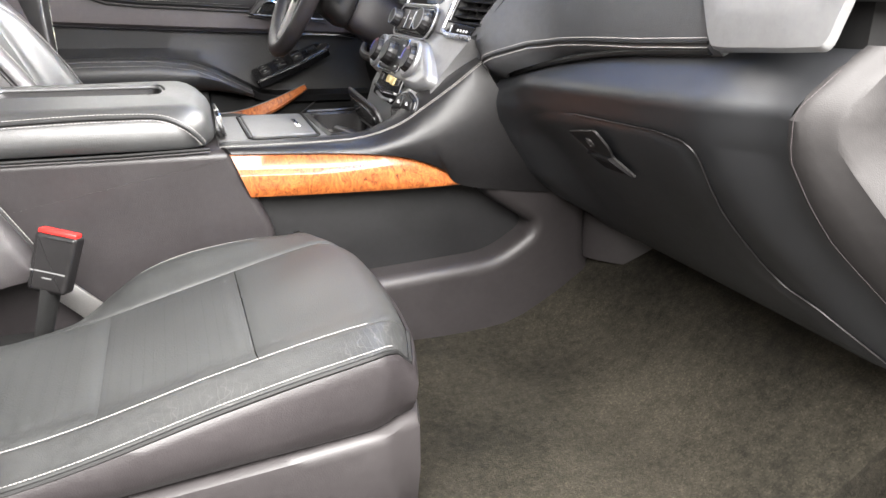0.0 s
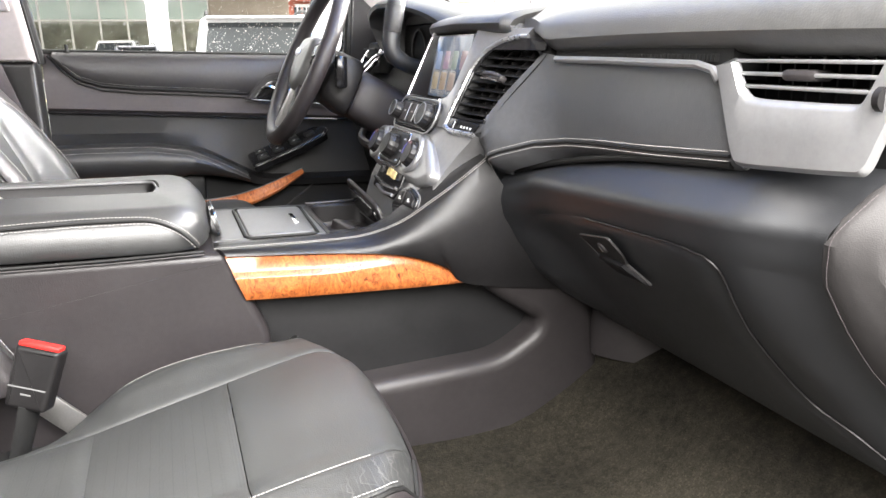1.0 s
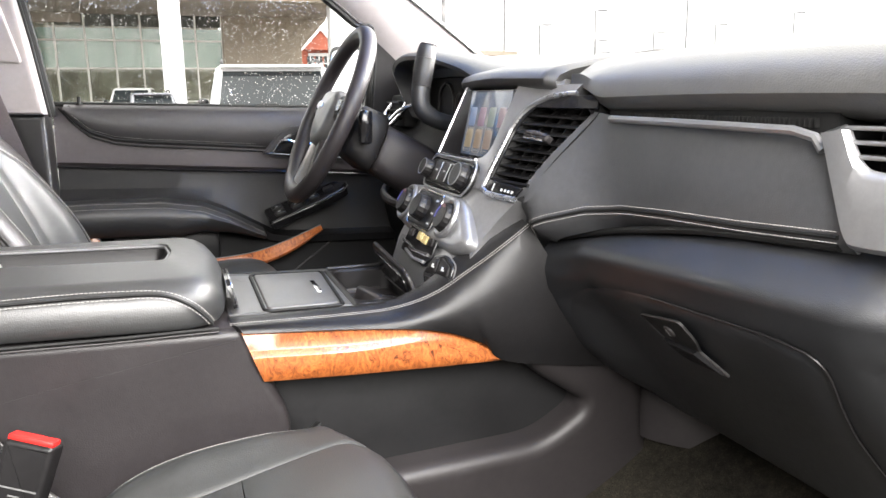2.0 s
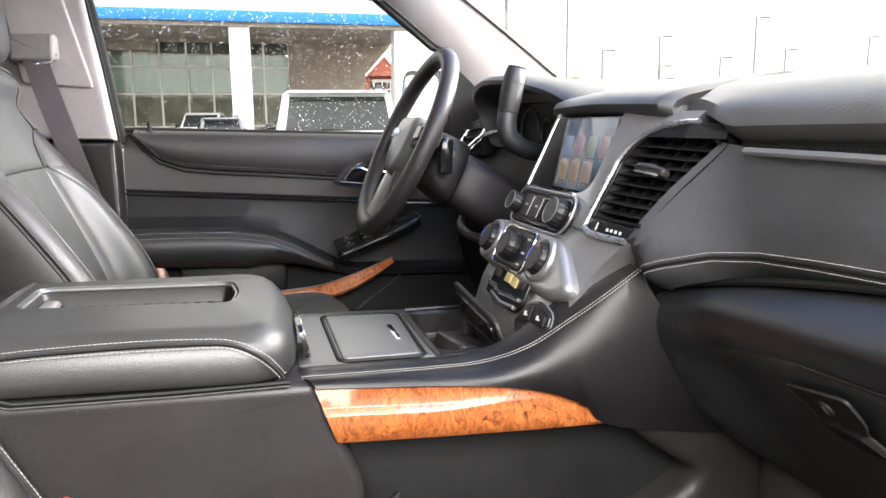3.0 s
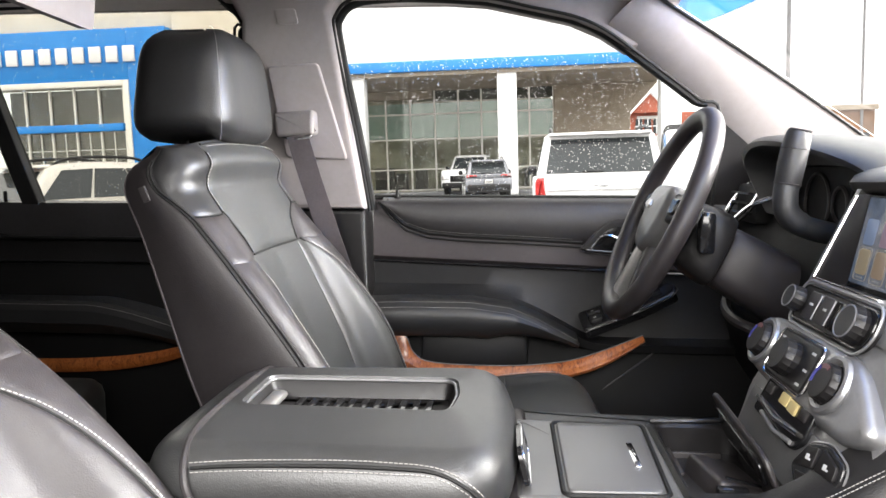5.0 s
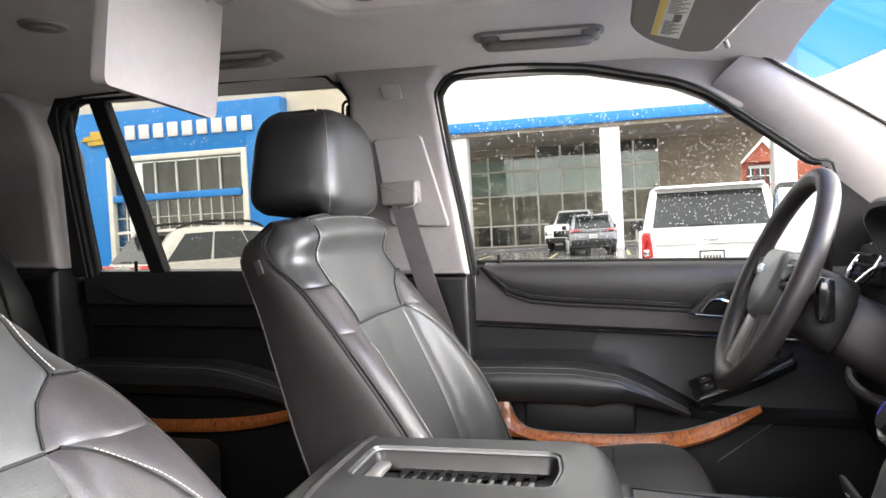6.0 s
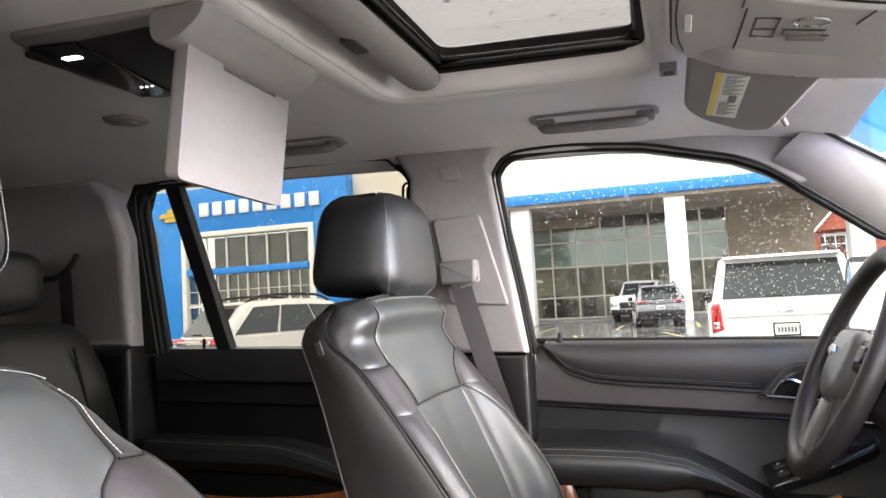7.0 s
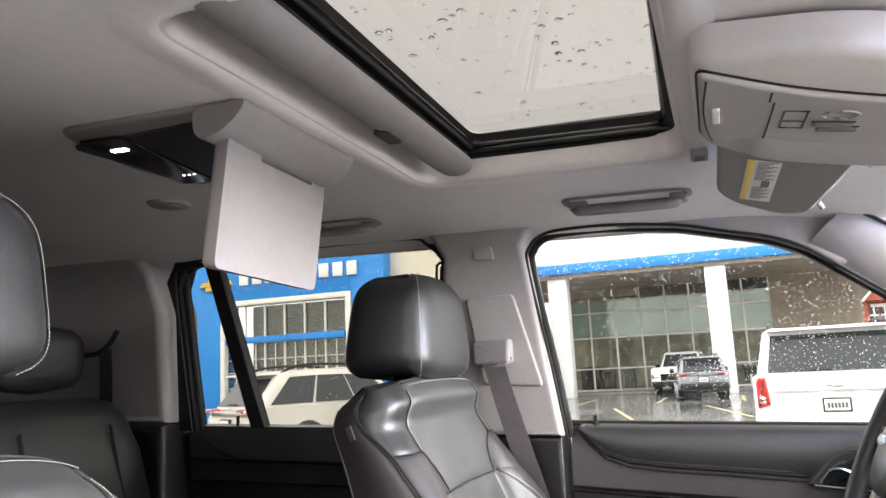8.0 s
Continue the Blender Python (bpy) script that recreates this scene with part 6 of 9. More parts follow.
    for p, q in zip(top, bot):
        taper = 1 - smooth((p.x - 0.08) / 0.20)
        rows.append([Vector((p.x + (q.x - p.x) * t, -0.2240 - d, p.z + (q.z - p.z) * t)) for t, d in ((0, 0.0), (0.05, 0.003), (0.34 - 0.22 * (1 - taper), 0.0042), (0.36 - 0.22 * (1 - taper), 0.0052), (0.46 - 0.27 * (1 - taper), 0.0052 + 0.0055 * taper), (0.48 - 0.27 * (1 - taper), 0.0056 + 0.0058 * taper), (0.72, 0.0095), (0.95, 0.0068), (1, 0.004))])
    sheet(bm, rows, 0.006, True)
    part("wood_trim", bm, "wood", con, "glossy orange-brown burl wood strip")
    # side panel with pocket
    bm = B()
    low = [(-0.03, 0.56), (0.66, 0.60), (0.585, 0.76), (0.575, 0.925), (0.345, 0.925), (0.385, 0.876), (0.470, 0.822), (0.464, 0.803), (0.400, 0.762), (0.12, 0.745), (-0.03, 0.742)]
    pad(bm, arc_poly(low, [0.0, 0, 0, 0.004, 0.002, 0.02, 0.02, 0.02, 0.04, 0.03, 0]), 0.095, 0.022, m=xz(None, -0.140), steps=4)
    part("side_panel", bm, "plastic_grey", con, "charcoal side panel around the map pocket")
    # pocket's inner shade is put into its darker material
    bm = B()
    pad(bm, [(-0.05, 0.70), (0.53, 0.70), (0.53, 0.905), (-0.05, 0.905)], 0.02, 0.001, m=xz(None, -0.158))
    part("map_pocket", bm, "recess_shade", con, "recessed dark map pocket")
    # rear box under the lid
    bm = B()
    side = [(-0.95, 0.56), (0.008, 0.56), (0.016, 0.850), (-0.046, 0.984), (-0.44, 0.984), (-0.47, 0.90), (-0.95, 0.84)]
    pad(bm, arc_poly(side, [0, 0, 0.02, 0.01, 0.02, 0.03, 0.03]), 0.36, 0.012, m=xz(None, 0.135))
    part("storage_box", bm, "leather_side", con, "charcoal storage box under the armrest")
    bm = B()
    tube(bm, [(-0.44, -0.2255, 1.012), (-0.40, -0.2275, 0.995), (-0.36, -0.2275, 0.9835), (-0.20, -0.2275, 0.985), (-0.075, -0.2275, 0.988)], 0.0026, 6)
    part("seam", bm, "rubber", con)
    bm = B()
    tube(bm, [(-0.44, -0.2268, 1.006), (-0.40, -0.2286, 0.990), (-0.365, -0.2288, 0.9795), (-0.20, -0.2288, 0.9805), (-0.075, -0.2288, 0.984)], 0.0012, 6)
    part("edge_bead", bm, "plastic_grey", con, "worn edge of the storage box")
    bm = B()
    box(bm, -0.05, 0.60, -0.155, 0.12, 0.58, 0.93)
    box(bm, 0.42, 0.60, -0.20, 0.0, 0.86, 1.02)
    part("core", bm, "rubber", con)
    # armrest lid
    lid = base("armrest_lid", (-0.25, CY, 0.985), "padded black leather armrest lid with a ribbed tray", "armrest")
    out = arc_poly([(-0.465, -0.222), (-0.072, -0.236), (-0.052, CY), (-0.072, 0.138), (-0.465, 0.125)], [0.075, 0.065, 0.12, 0.065, 0.075], 8)
    tray = arc_poly([(-0.392, -0.078), (-0.140, -0.084), (-0.132, -0.02), (-0.140, 0.046), (-0.392, 0.040)], [0.018, 0.018, 0.02, 0.018, 0.018], 8)
    bm = B()
    rings = []
    for ins, z in ((0.004, 0.987), (0.0, 0.992), (-0.001, 1.003), (0.002, 1.018), (0.007, 1.030), (0.015, 1.039), (0.025, 1.045), (0.036, 1.0485)):
        rings.append([(p.x, p.y, z + 0.004 * smooth((p.x + 0.46) / 0.2)) for p in inset(out, ins)])
    for ins, z in ((-0.012, 1.0515), (-0.008, 1.0530), (-0.003, 1.0530), (0.0, 1.047)):
        rings.append([(p.x, p.y, z) for p in inset(tray, ins)])
    loft(bm, rings, True, False)
    part("cushion", bm, "worn_leather", lid, "black leather lid cushion")
    bm = B()
    rings = [[(p.x, p.y, z) for p in inset(tray, ins)] for ins, z in ((0.0, 1.047), (0.006, 1.036), (0.010, 1.026), (0.030, 1.026))]
    loft(bm, rings, True, False)
    bm.faces.new([v for v in bm.verts][-len(rings[0]):])
    tr = part("tray", bm, "plastic", lid, "recessed black tray")
    bm = B()
    tube(bm, [(p.x, p.y, 1.0485) for p in inset(tray, 0.001)], 0.0022, 6, loop=True)
    part("rim", bm, "silver_dark", tr, "satin rim round the tray")
    bm = B()
    for k in range(11):
        x = -0.345 + 0.017 * k
        box(bm, x, x + 0.009, -0.050, 0.015, 1.0245, 1.032, 0.002)
    part("ribs", bm, "gloss", tr, "ribbed tray floor")
    bm = B()
    box(bm, -0.384, -0.362, -0.060, 0.020, 1.030, 1.0405, 0.006, m=Matrix.Translation((0, 0, 0)))
    part("tray_end", bm, "steel", tr, "bright tray end")
    upper = spline([(-0.396, -0.2190, 1.0345), (-0.34, -0.2185, 1.0390), (-0.25, -0.2190, 1.0425), (-0.19, -0.2215, 1.0430), (-0.14, -0.2250, 1.0405), (-0.107, -0.2310, 1.0275), (-0.088, -0.2345, 1.011), (-0.078, -0.2330, 0.997)], 6)
    lower = spline([(-0.394, -0.2225, 1.0255), (-0.34, -0.2240, 1.0300), (-0.25, -0.2265, 1.0335), (-0.19, -0.2290, 1.0345), (-0.145, -0.2310, 1.0335), (-0.115, -0.2345, 1.0225), (-0.097, -0.2365, 1.009), (-0.086, -0.2350, 0.996)], 6)
    for path in (upper, lower):
        bm = B()
        stitches(bm, path, gap=0.0052, size=0.0038, w=0.00055, lift=(0, -0.0010, 0.0008))
        part("stitching", bm, "thread", lid, "pale grey stitching")
    bm = B()
    tube(bm, [p.lerp(q, 0.5) + Vector((0, 0.0006, -0.0002)) for p, q in zip(upper, lower)], 0.0020, 6)
    part("seam", bm, "rubber", lid, "dark seam between the stitch lines")
    bm = B()
    tube(bm, spline([(-0.412, 0.118, 1.035), (-0.414, 0.09, 1.047), (-0.414, 0.0, 1.0515), (-0.414, -0.12, 1.0515), (-0.410, -0.180, 1.0485), (-0.404, -0.214, 1.036), (-0.398, -0.2285, 1.014), (-0.388, -0.231, 0.992)], 6), 0.0042, 8)
    part("hinge_trim", bm, "plastic_grey", lid, "satin black trim across the hinge end")
    bm = B()
    lm = frame_matrix((-0.050, -0.10, 0.990), (0, 1, 0), (-0.25, 0, 1))
    pad(bm, arc_poly([(-0.055, 0.0), (0.055, 0.0), (0.045, 0.042), (-0.045, 0.042)], 0.012), 0.006, 0.002, m=lm)
    latch = part("latch", bm, "gloss", lid, "gloss black lid latch")
    bm = B()
    tube(bm, [lm @ Vector((p.x, p.y, 0.006)) for p in arc_poly([(-0.055, 0.0), (0.055, 0.0), (0.045, 0.042), (-0.045, 0.042)], 0.012)], 0.0012, 6, loop=True)
    part("bright_edge", bm, "chrome", latch)


build_console()


# ---- seats ----
def scuffed_leather():
    """Black leather with creases and a few pale crossing scratches."""
    m = leather("scuffed_leather", (0.020, 0.0205, 0.0205), (0.034, 0.0345, 0.034), (0.40, 0.52), 700, 0.6)
    ln = m.node_tree.links
    b = m.node_tree.nodes["Principled BSDF"]
    mask = node(m, "ShaderNodeTexNoise", Scale=7.0, Detail=3.0, Roughness=0.5)
    ln.new(coords(m), mask.inputs["Vector"])
    where = ramp(m, mask.outputs["Fac"], [(0.46, (0, 0, 0)), (0.60, (1, 1, 1))])
    total = None
    for scale, stretch in ((46.0, (1.0, 0.35, 1.0)), (58.0, (0.3, 1.0, 0.6))):
        w = m.node_tree.nodes.new("ShaderNodeTexWave")
        w.inputs["Scale"].default_value, w.inputs["Distortion"].default_value, w.inputs["Detail"].default_value = scale, 9.0, 2.0
        ln.new(coords(m, stretch), w.inputs["Vector"])
        line = ramp(m, w.outputs["Fac"], [(0.975, (0, 0, 0)), (1.0, (1, 1, 1))])
        if total:
            mx = m.node_tree.nodes.new("ShaderNodeMixRGB")
            mx.blend_type, mx.inputs["Fac"].default_value = "LIGHTEN", 1.0
            ln.new(total, mx.inputs["Color1"]), ln.new(line, mx.inputs["Color2"])
            total = mx.outputs[0]
        else:
            total = line
    cut = m.node_tree.nodes.new("ShaderNodeMixRGB")
    cut.blend_type, cut.inputs["Fac"].default_value = "MULTIPLY", 1.0
    ln.new(total, cut.inputs["Color1"]), ln.new(where, cut.inputs["Color2"])
    mix = m.node_tree.nodes.new("ShaderNodeMixRGB")
    old = b.inputs["Base Color"].links[0].from_socket
    ln.new(cut.outputs[0], mix.inputs["Fac"])
    ln.new(old, mix.inputs["Color1"])
    mix.inputs["Color2"].default_value = (0.050, 0.049, 0.048, 1)
    ln.new(mix.outputs[0], b.inputs["Base Color"])
    return relief(m, cut.outputs[0], 0.2, 0.0006)


def seat_back_F(cy, side, shift, lean, tall):
    """The backrest's skin: u runs round it (0 at the outer rear edge), v up. side: +1 if its inner side faces +y."""
    ring = [(-0.248, -0.105), (-0.262, -0.02), (-0.258, 0.050), (-0.234, 0.072), (-0.195, 0.067), (-0.160, 0.046), (-0.08, 0.034), (0.0, 0.030), (0.08, 0.034), (0.160, 0.046), (0.195, 0.067), (0.234, 0.072), (0.258, 0.050), (0.262, -0.02), (0.248, -0.105)]
    high = (-0.090, -0.052, -0.014, 0.006, 0.014, 0.020, 0.025, 0.026, 0.025, 0.020, 0.014, 0.006, -0.014, -0.052, -0.090)
    pts = spline([(a, b, 0) for a, b in ring], 6)
    tops = spline([(a, b, 0) for (a, _), b in zip(ring, high)], 6)

    def F(u, v):
        k = u * (len(pts) - 1)
        i = max(0, min(len(pts) - 2, int(math.floor(k))))
        p = pts[i].lerp(pts[i + 1], k - i)
        q = tops[i].lerp(tops[i + 1], k - i)
        z = 0.83 + tall * v
        w = interp(v, (0, 0.35, 0.6, 0.8, 0.92, 1.0), (1.03, 1.05, 1.03, 0.98, 0.97, 0.90) if side > 0 else (1.0, 1.02, 1.0, 0.955, 0.925, 0.86))
        wing = interp(u * 14, (0, 1, 2, 3, 4, 5, 6, 7, 8, 9, 10, 11, 12, 13, 14), (0, 0.55, 1.0, 1.05, 0.8, 0.2, 0, -0.1, 0, 0.2, 0.8, 1.05, 1.0, 0.55, 0))
        wing *= flow(v, (0, 0.25, 0.42, 0.56, 0.66, 0.76, 0.86, 1.0), (0.046, 0.047, 0.050, 0.050, 0.042, 0.024, 0.006, 0.0))
        s = smooth((z - 0.96) / 0.28)
        x = -0.532 - 0.385 * (z - 1.0) + 0.04 * smooth((z - 1.30) / 0.08) + shift + lean * (z - 1.1)
        d = (p.y + (q.y - p.y) * s + 0.085) * (1 - 0.55 * smooth((v - 0.93) / 0.07)) + 0.03 * smooth((v - 0.93) / 0.07)
        return Vector((x + d + wing, cy + side * p.x * w, z - ((0.012 if side > 0 else 0.005) * (p.x / 0.25) ** 2 + (0.045 if side > 0 else 0.010) * (p.x / 0.25) ** 4) * smooth((v - 0.7) / 0.3)))
    return F, len(pts) - 1


def build_seat(name, cy, side, label, shift=0.0, lean=0.0, tall=0.552, up=0.0, raised=0.0, ahead=0.0, tilt=0.0):
    seat = base(name, (-0.2, cy, 0.6), label, "car seat", "", "front seats")
    F, n = seat_back_F(cy, side, shift, lean, tall)
    U = lambda i: i / 14.0
    seam_u = lambda v: flow(v, (0, 0.5, 0.76, 0.82, 0.88, 0.94, 1.0), (2.1, 2.0, 1.98, 1.8, 1.35, 0.85, 0.55))
    leaf_u = lambda v: flow(v, (0, 0.3, 0.45, 0.54, 0.60, 0.64, 0.66), (3.20, 3.25, 3.42, 3.75, 4.25, 4.85, 5.30))
    yoke_u = lambda v: interp(v, (0.655, 0.70, 0.735, 0.76, 0.775, 0.785, 0.80, 0.94, 1.0), (5.42, 5.28, 5.08, 4.75, 4.40, 4.12, 4.02, 4.0, 4.0))
    def out(u, v, d):
        """A point lifted off the backrest's skin along its normal."""
        a = U(u)
        n = (F(a + 1e-3, v) - F(a - 1e-3, v)).cross(F(a, v + 1e-3) - F(a, v - 1e-3)).normalized()
        return F(a, v) + (n if side > 0 else -n) * d

    flip = side < 0
    near = lambda f, s: (lambda v: U(f(v))) if s > 0 else (lambda v: U(14 - f(v)))

    def strip(a, b, v0, v1, s, *rest):
        """A panel between two seams, mirrored to the other side of the back for s < 0."""
        u0, u1 = near(a, s), near(b, s)
        return panel(B(), F, u0 if s > 0 else u1, u1 if s > 0 else u0, v0, v1, *rest, flip)

    back = None
    for s in (1, -1):
        p = part("side_panel" if back else "backrest", strip(lambda v: 0.0, seam_u, 0, 1, s, 14, 44, 0.003, 0.02), "leather_side", back or seat, "black leatherette seat side")
        back = back or p
        part("side_strip", strip(seam_u, leaf_u, 0, 0.655, s, 14, 44, 0.0025, 0.02), "leather_side", back, "dark leatherette strip along the bolster")
        part("side_strip", strip(seam_u, yoke_u, 0.655, 0.784, s, 22, 14, 0.0015, 0.02), "leather_side", back, "dark leatherette strip along the bolster")
        part("shoulder", strip(seam_u, lambda v: 4.0, 0.788, 1.0, s, 16, 20, 0.003, 0.02), "leather_dark", back, "black leather shoulder panel")
        # tilted seat: darker leatherette puts the bolster's turned-away shade into its colour
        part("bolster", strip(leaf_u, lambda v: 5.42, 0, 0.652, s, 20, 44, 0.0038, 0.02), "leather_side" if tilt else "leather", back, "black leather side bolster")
        cross = steps(2.0, 4.0, 14)
        bm = B()
        tube(bm, [out(k if s > 0 else 14 - k, 0.786, 0.0012) for k in cross], 0.0016, 6)
        part("seam", bm, "rubber", back, "dark cross seam")
        for e in (-0.07, 0.07):
            bm = B()
            tube(bm, [out((seam_u(v) + e) if s > 0 else 14 - seam_u(v) - e, v, 0.0022) for v in steps(0.02, 0.96, 50)], 0.0017, 6)
            part("piping", bm, "rubber", back, "black double seam")
        bm = B()
        stitches(bm, [out((seam_u(v) + 0.16) if s > 0 else 14 - seam_u(v) - 0.16, v, 0.0030) for v in steps(0.02, 0.94, 60)], lift=(0, 0, 0), w=0.0003)
        part("stitching", bm, "webbing", back)
        bm = B()
        stitches(bm, [out((leaf_u(v) - 0.09) if s > 0 else 14 - leaf_u(v) + 0.09, v, 0.0046) for v in steps(0.02, 0.64, 60)], lift=(0, 0, 0), gap=0.0055, size=0.004, w=0.0006)
        stitches(bm, [out(3.93 if s > 0 else 10.07, v, 0.0048) for v in steps(0.79, 0.97, 30)], lift=(0, 0, 0), gap=0.0055, size=0.004, w=0.0006)
        part("stitching", bm, "thread", back, "pale grey stitching")
        bm = B()
        tube(bm, [out(leaf_u(v) if s > 0 else 14 - leaf_u(v), v, 0.0012) for v in steps(0.02, 0.655, 50)], 0.0017, 6)
        part("seam", bm, "rubber", back, "dark seam along the bolster")
        bm = B()
        tube(bm, [out(yoke_u(v) if s > 0 else 14 - yoke_u(v), v, 0.0014) for v in steps(0.66, 0.97, 40)], 0.0017, 6)
        part("seam", bm, "rubber", back, "dark seam along the yoke")
        bm = B()
        tube(bm, [out(0.05 if s > 0 else 13.95, v, 0.001) for v in steps(0.05, 0.93, 30)], 0.0022, 6)
        part("edge_piping", bm, "webbing", back, "thin piping along the rear edge")
    part("centre_insert", panel(B(), F, U(5.42), U(8.58), 0, 0.652, 22, 30, 0.0035, 0.02, flip), "perforated", back, "perforated leather insert")
    part("yoke", panel(B(), F, near(yoke_u, 1), near(yoke_u, -1), 0.656, 1.0, 28, 40, 0.0032, 0.02, flip), "leather", back, "smooth black leather upper panel")
    bm = B()
    tube(bm, [out(k, 0.654, 0.0010) for k in steps(5.42, 8.58, 20)], 0.0018, 6)
    part("seam", bm, "rubber", back, "dark seam under the yoke")
    bm = B()
    tube(bm, [out(4.0 + 6.0 * k / 24, 0.992, 0.0016) for k in range(25)], 0.0018, 6)
    part("seam", bm, "rubber", back, "dark seam over the yoke")
    bm = B()
    stitches(bm, [out(k, 0.978, 0.0075) for k in steps(4.1, 9.9, 30)], lift=(0, 0, 0))
    part("stitching", bm, "thread", back)
    # shell behind, closing the back and top
    bm = B()
    sheet(bm, [[F(U(0), v).lerp(F(U(14), v), t) + Vector((-0.03 * math.sin(math.pi * t), 0, 0)) for v in steps(0, 1, 16)] for t in steps(0, 1, 10)], 0.0)
    sheet(bm, [[F(u, 1.0).lerp(F(1 - u, 1.0), t) + Vector((0, 0, 0.010 * math.sin(math.pi * t))) for t in steps(0, 1, 8)] for u in steps(0, 0.5, 20)], 0.0)
    part("back_shell", bm, "leather_side", back, "charcoal seat back shell")
    # airbag tag
    bm = B()
    p = F(U(0.95), 0.86) if side > 0 else F(U(13.05), 0.86)
    pad(bm, arc_poly([(-0.006, -0.012), (0.006, -0.012), (0.006, 0.012), (-0.006, 0.012)], 0.002), 0.004, 0.001, m=frame_matrix(p + Vector((0, -0.003, 0)), (0.93, 0, 0.36), (-0.36, 0, 0.93)))
    part("airbag_tag", bm, "plastic_grey", back, "small grey tag")
    # headrest
    bm = B()
    hx, hz = -0.626 + shift + lean * 0.36, 1.475 + up
    rings = []
    sec = [(math.cos(a), math.sin(a)) for a in (2 * math.pi * i / 40 for i in range(40))]
    sup = lambda c, e: math.copysign(abs(c) ** e, c)
    for v in steps(-1, 1, 20):
        k = ((1 - abs(v) ** (4.2 if v > 0 else 6)) ** (0.42 if v > 0 else 0.34)) if abs(v) < 1 else 0.05
        z = hz + 0.106 * v
        rings.append([(hx + sup(c, 0.50) * (0.086 - 0.010 * v) * k + 0.012, cy + sup(s, 0.42) * (0.138 - 0.014 * v) * k, z - 0.010 * abs(s) ** 3 * v) for c, s in sec])
    loft(bm, rings)
    head = part("headrest", bm, "leather_dark", seat, "rounded black leather headrest")
    for sy in (-1, 1):
        bm = B()
        loopy = []
        for v in steps(-0.9, 0.985, 30):
            k = (1 - abs(v) ** (4.2 if v > 0 else 6)) ** (0.42 if v > 0 else 0.34)
            loopy.append(Vector((hx + 0.012 + (0.086 - 0.010 * v) * k * 0.80, cy + sy * (0.138 - 0.014 * v) * k * 0.90, hz + 0.106 * v + 0.0)))
        stitches(bm, [p + Vector((0.003, sy * 0.001, 0)) for p in loopy], lift=(0, 0, 0))
        part("stitching", bm, "thread", head)
    for a in (-0.05, 0.05):
        bm = B()
        cyl(bm, (hx - 0.005, cy + a, 1.30), (hx - 0.005, cy + a, 1.42), 0.006, n=12)
        part("post", bm, "rubber", head, "dark headrest post")

    # cushion
    ic, oc = cy + side * 0.235, cy - side * 0.222

    def C(u, v):
        """u from the inner edge (0) to the outer edge (1), v from rear (0) to front (1)."""
        x = -0.44 + (0.556 + ahead) * v
        corner = (0.050 if u < 0.5 else 0.022) * smooth((v - 0.80) / 0.2) * abs(2 * u - 1) ** 3 + 0.035 * smooth((v - 0.86) / 0.14) * smooth((0.25 - u) / 0.25)
        rise = flow(v, (0.15, 0.30, 0.46, 0.60, 0.73, 0.85, 0.95, 1.0), (-0.09, -0.045, 0.008, 0.024, 0.030, 0.024, 0.004, -0.004)) * (1 - tilt)
        rise += flow(v, (0.15, 0.30, 0.38, 0.46, 0.58, 0.73, 0.85, 1.0), (-0.06, -0.02, 0.012, 0.033, 0.037, 0.024, 0.006, -0.004)) * tilt
        rise *= smooth((0.24 - u) / 0.20)
        y = ic + (oc - ic) * u
        bolster = rise + 0.014 * smooth((u - 0.78) / 0.12) * (1 - 0.75 * smooth((v - 0.55) / 0.45))
        edge = -0.030 * smooth((abs(2 * u - 1) - 0.72) / 0.28) ** 1.5 * (1 - 0.6 * tilt * smooth((u - 0.5) * 4))
        level = flow(v, (0, 0.3, 0.6, 0.82, 0.93, 0.98, 1.0), (0.800, 0.805, 0.828, 0.848, 0.847, 0.834, 0.818))
        leaned = flow(v, (0, 0.3, 0.6, 0.82, 0.93, 0.98, 1.0), (0.755, 0.778, 0.822, 0.856, 0.866, 0.857, 0.842))
        z = level + (leaned - level) * tilt + bolster + edge + raised
        y -= (oc - ic) * (u - 0.5) * (0.20 if u < 0.5 else 0.09) * smooth((v - 0.86) / 0.14) ** 2
        return Vector((x - corner, y, z))

    cush = part("cushion", panel(B(), C, 0.22, 0.88, 0.681, 0.998, 28, 32, 0.003, 0.02, side < 0), "leather", seat, "smooth black leather cushion front")
    part("cushion_insert", panel(B(), C, 0.22, 0.88, 0.375, 0.679, 28, 20, 0.003, 0.02, side < 0), "perforated", cush, "perforated leather insert")
    part("cushion_insert", panel(B(), C, 0.22, 0.88, 0.0, 0.383, 28, 20, 0.008, 0.02, side < 0), "perforated", cush, "perforated leather rear roll")
    part("inner_bolster", panel(B(), C, 0.0, 0.219, 0.12, 1.0, 24, 48, 0.0035, 0.03, side < 0), "leather", cush, "black leather bolster")
    part("outer_bolster", panel(B(), C, 0.881, 0.999, 0, 0.998, 20, 60, 0.0025, 0.02, side < 0), scuffed_leather(), cush, "creased and scuffed leather bolster")
    bm = B()
    stitches(bm, [C(0.892, v) + Vector((0, 0, 0.0046)) for v in steps(0.03, 0.90, 40)], lift=(0, 0, 0))
    stitches(bm, [C(0.07, v) + Vector((0, 0, 0.0042)) for v in steps(0.26, 0.84, 50)], lift=(0, 0, 0))
    stitches(bm, [C(0.985, v) + Vector((0, -side * 0.002, 0.004)) for v in steps(0.03, 0.96, 40)], lift=(0, 0, 0))
    part("stitching", bm, "thread", cush, "pale grey stitching")
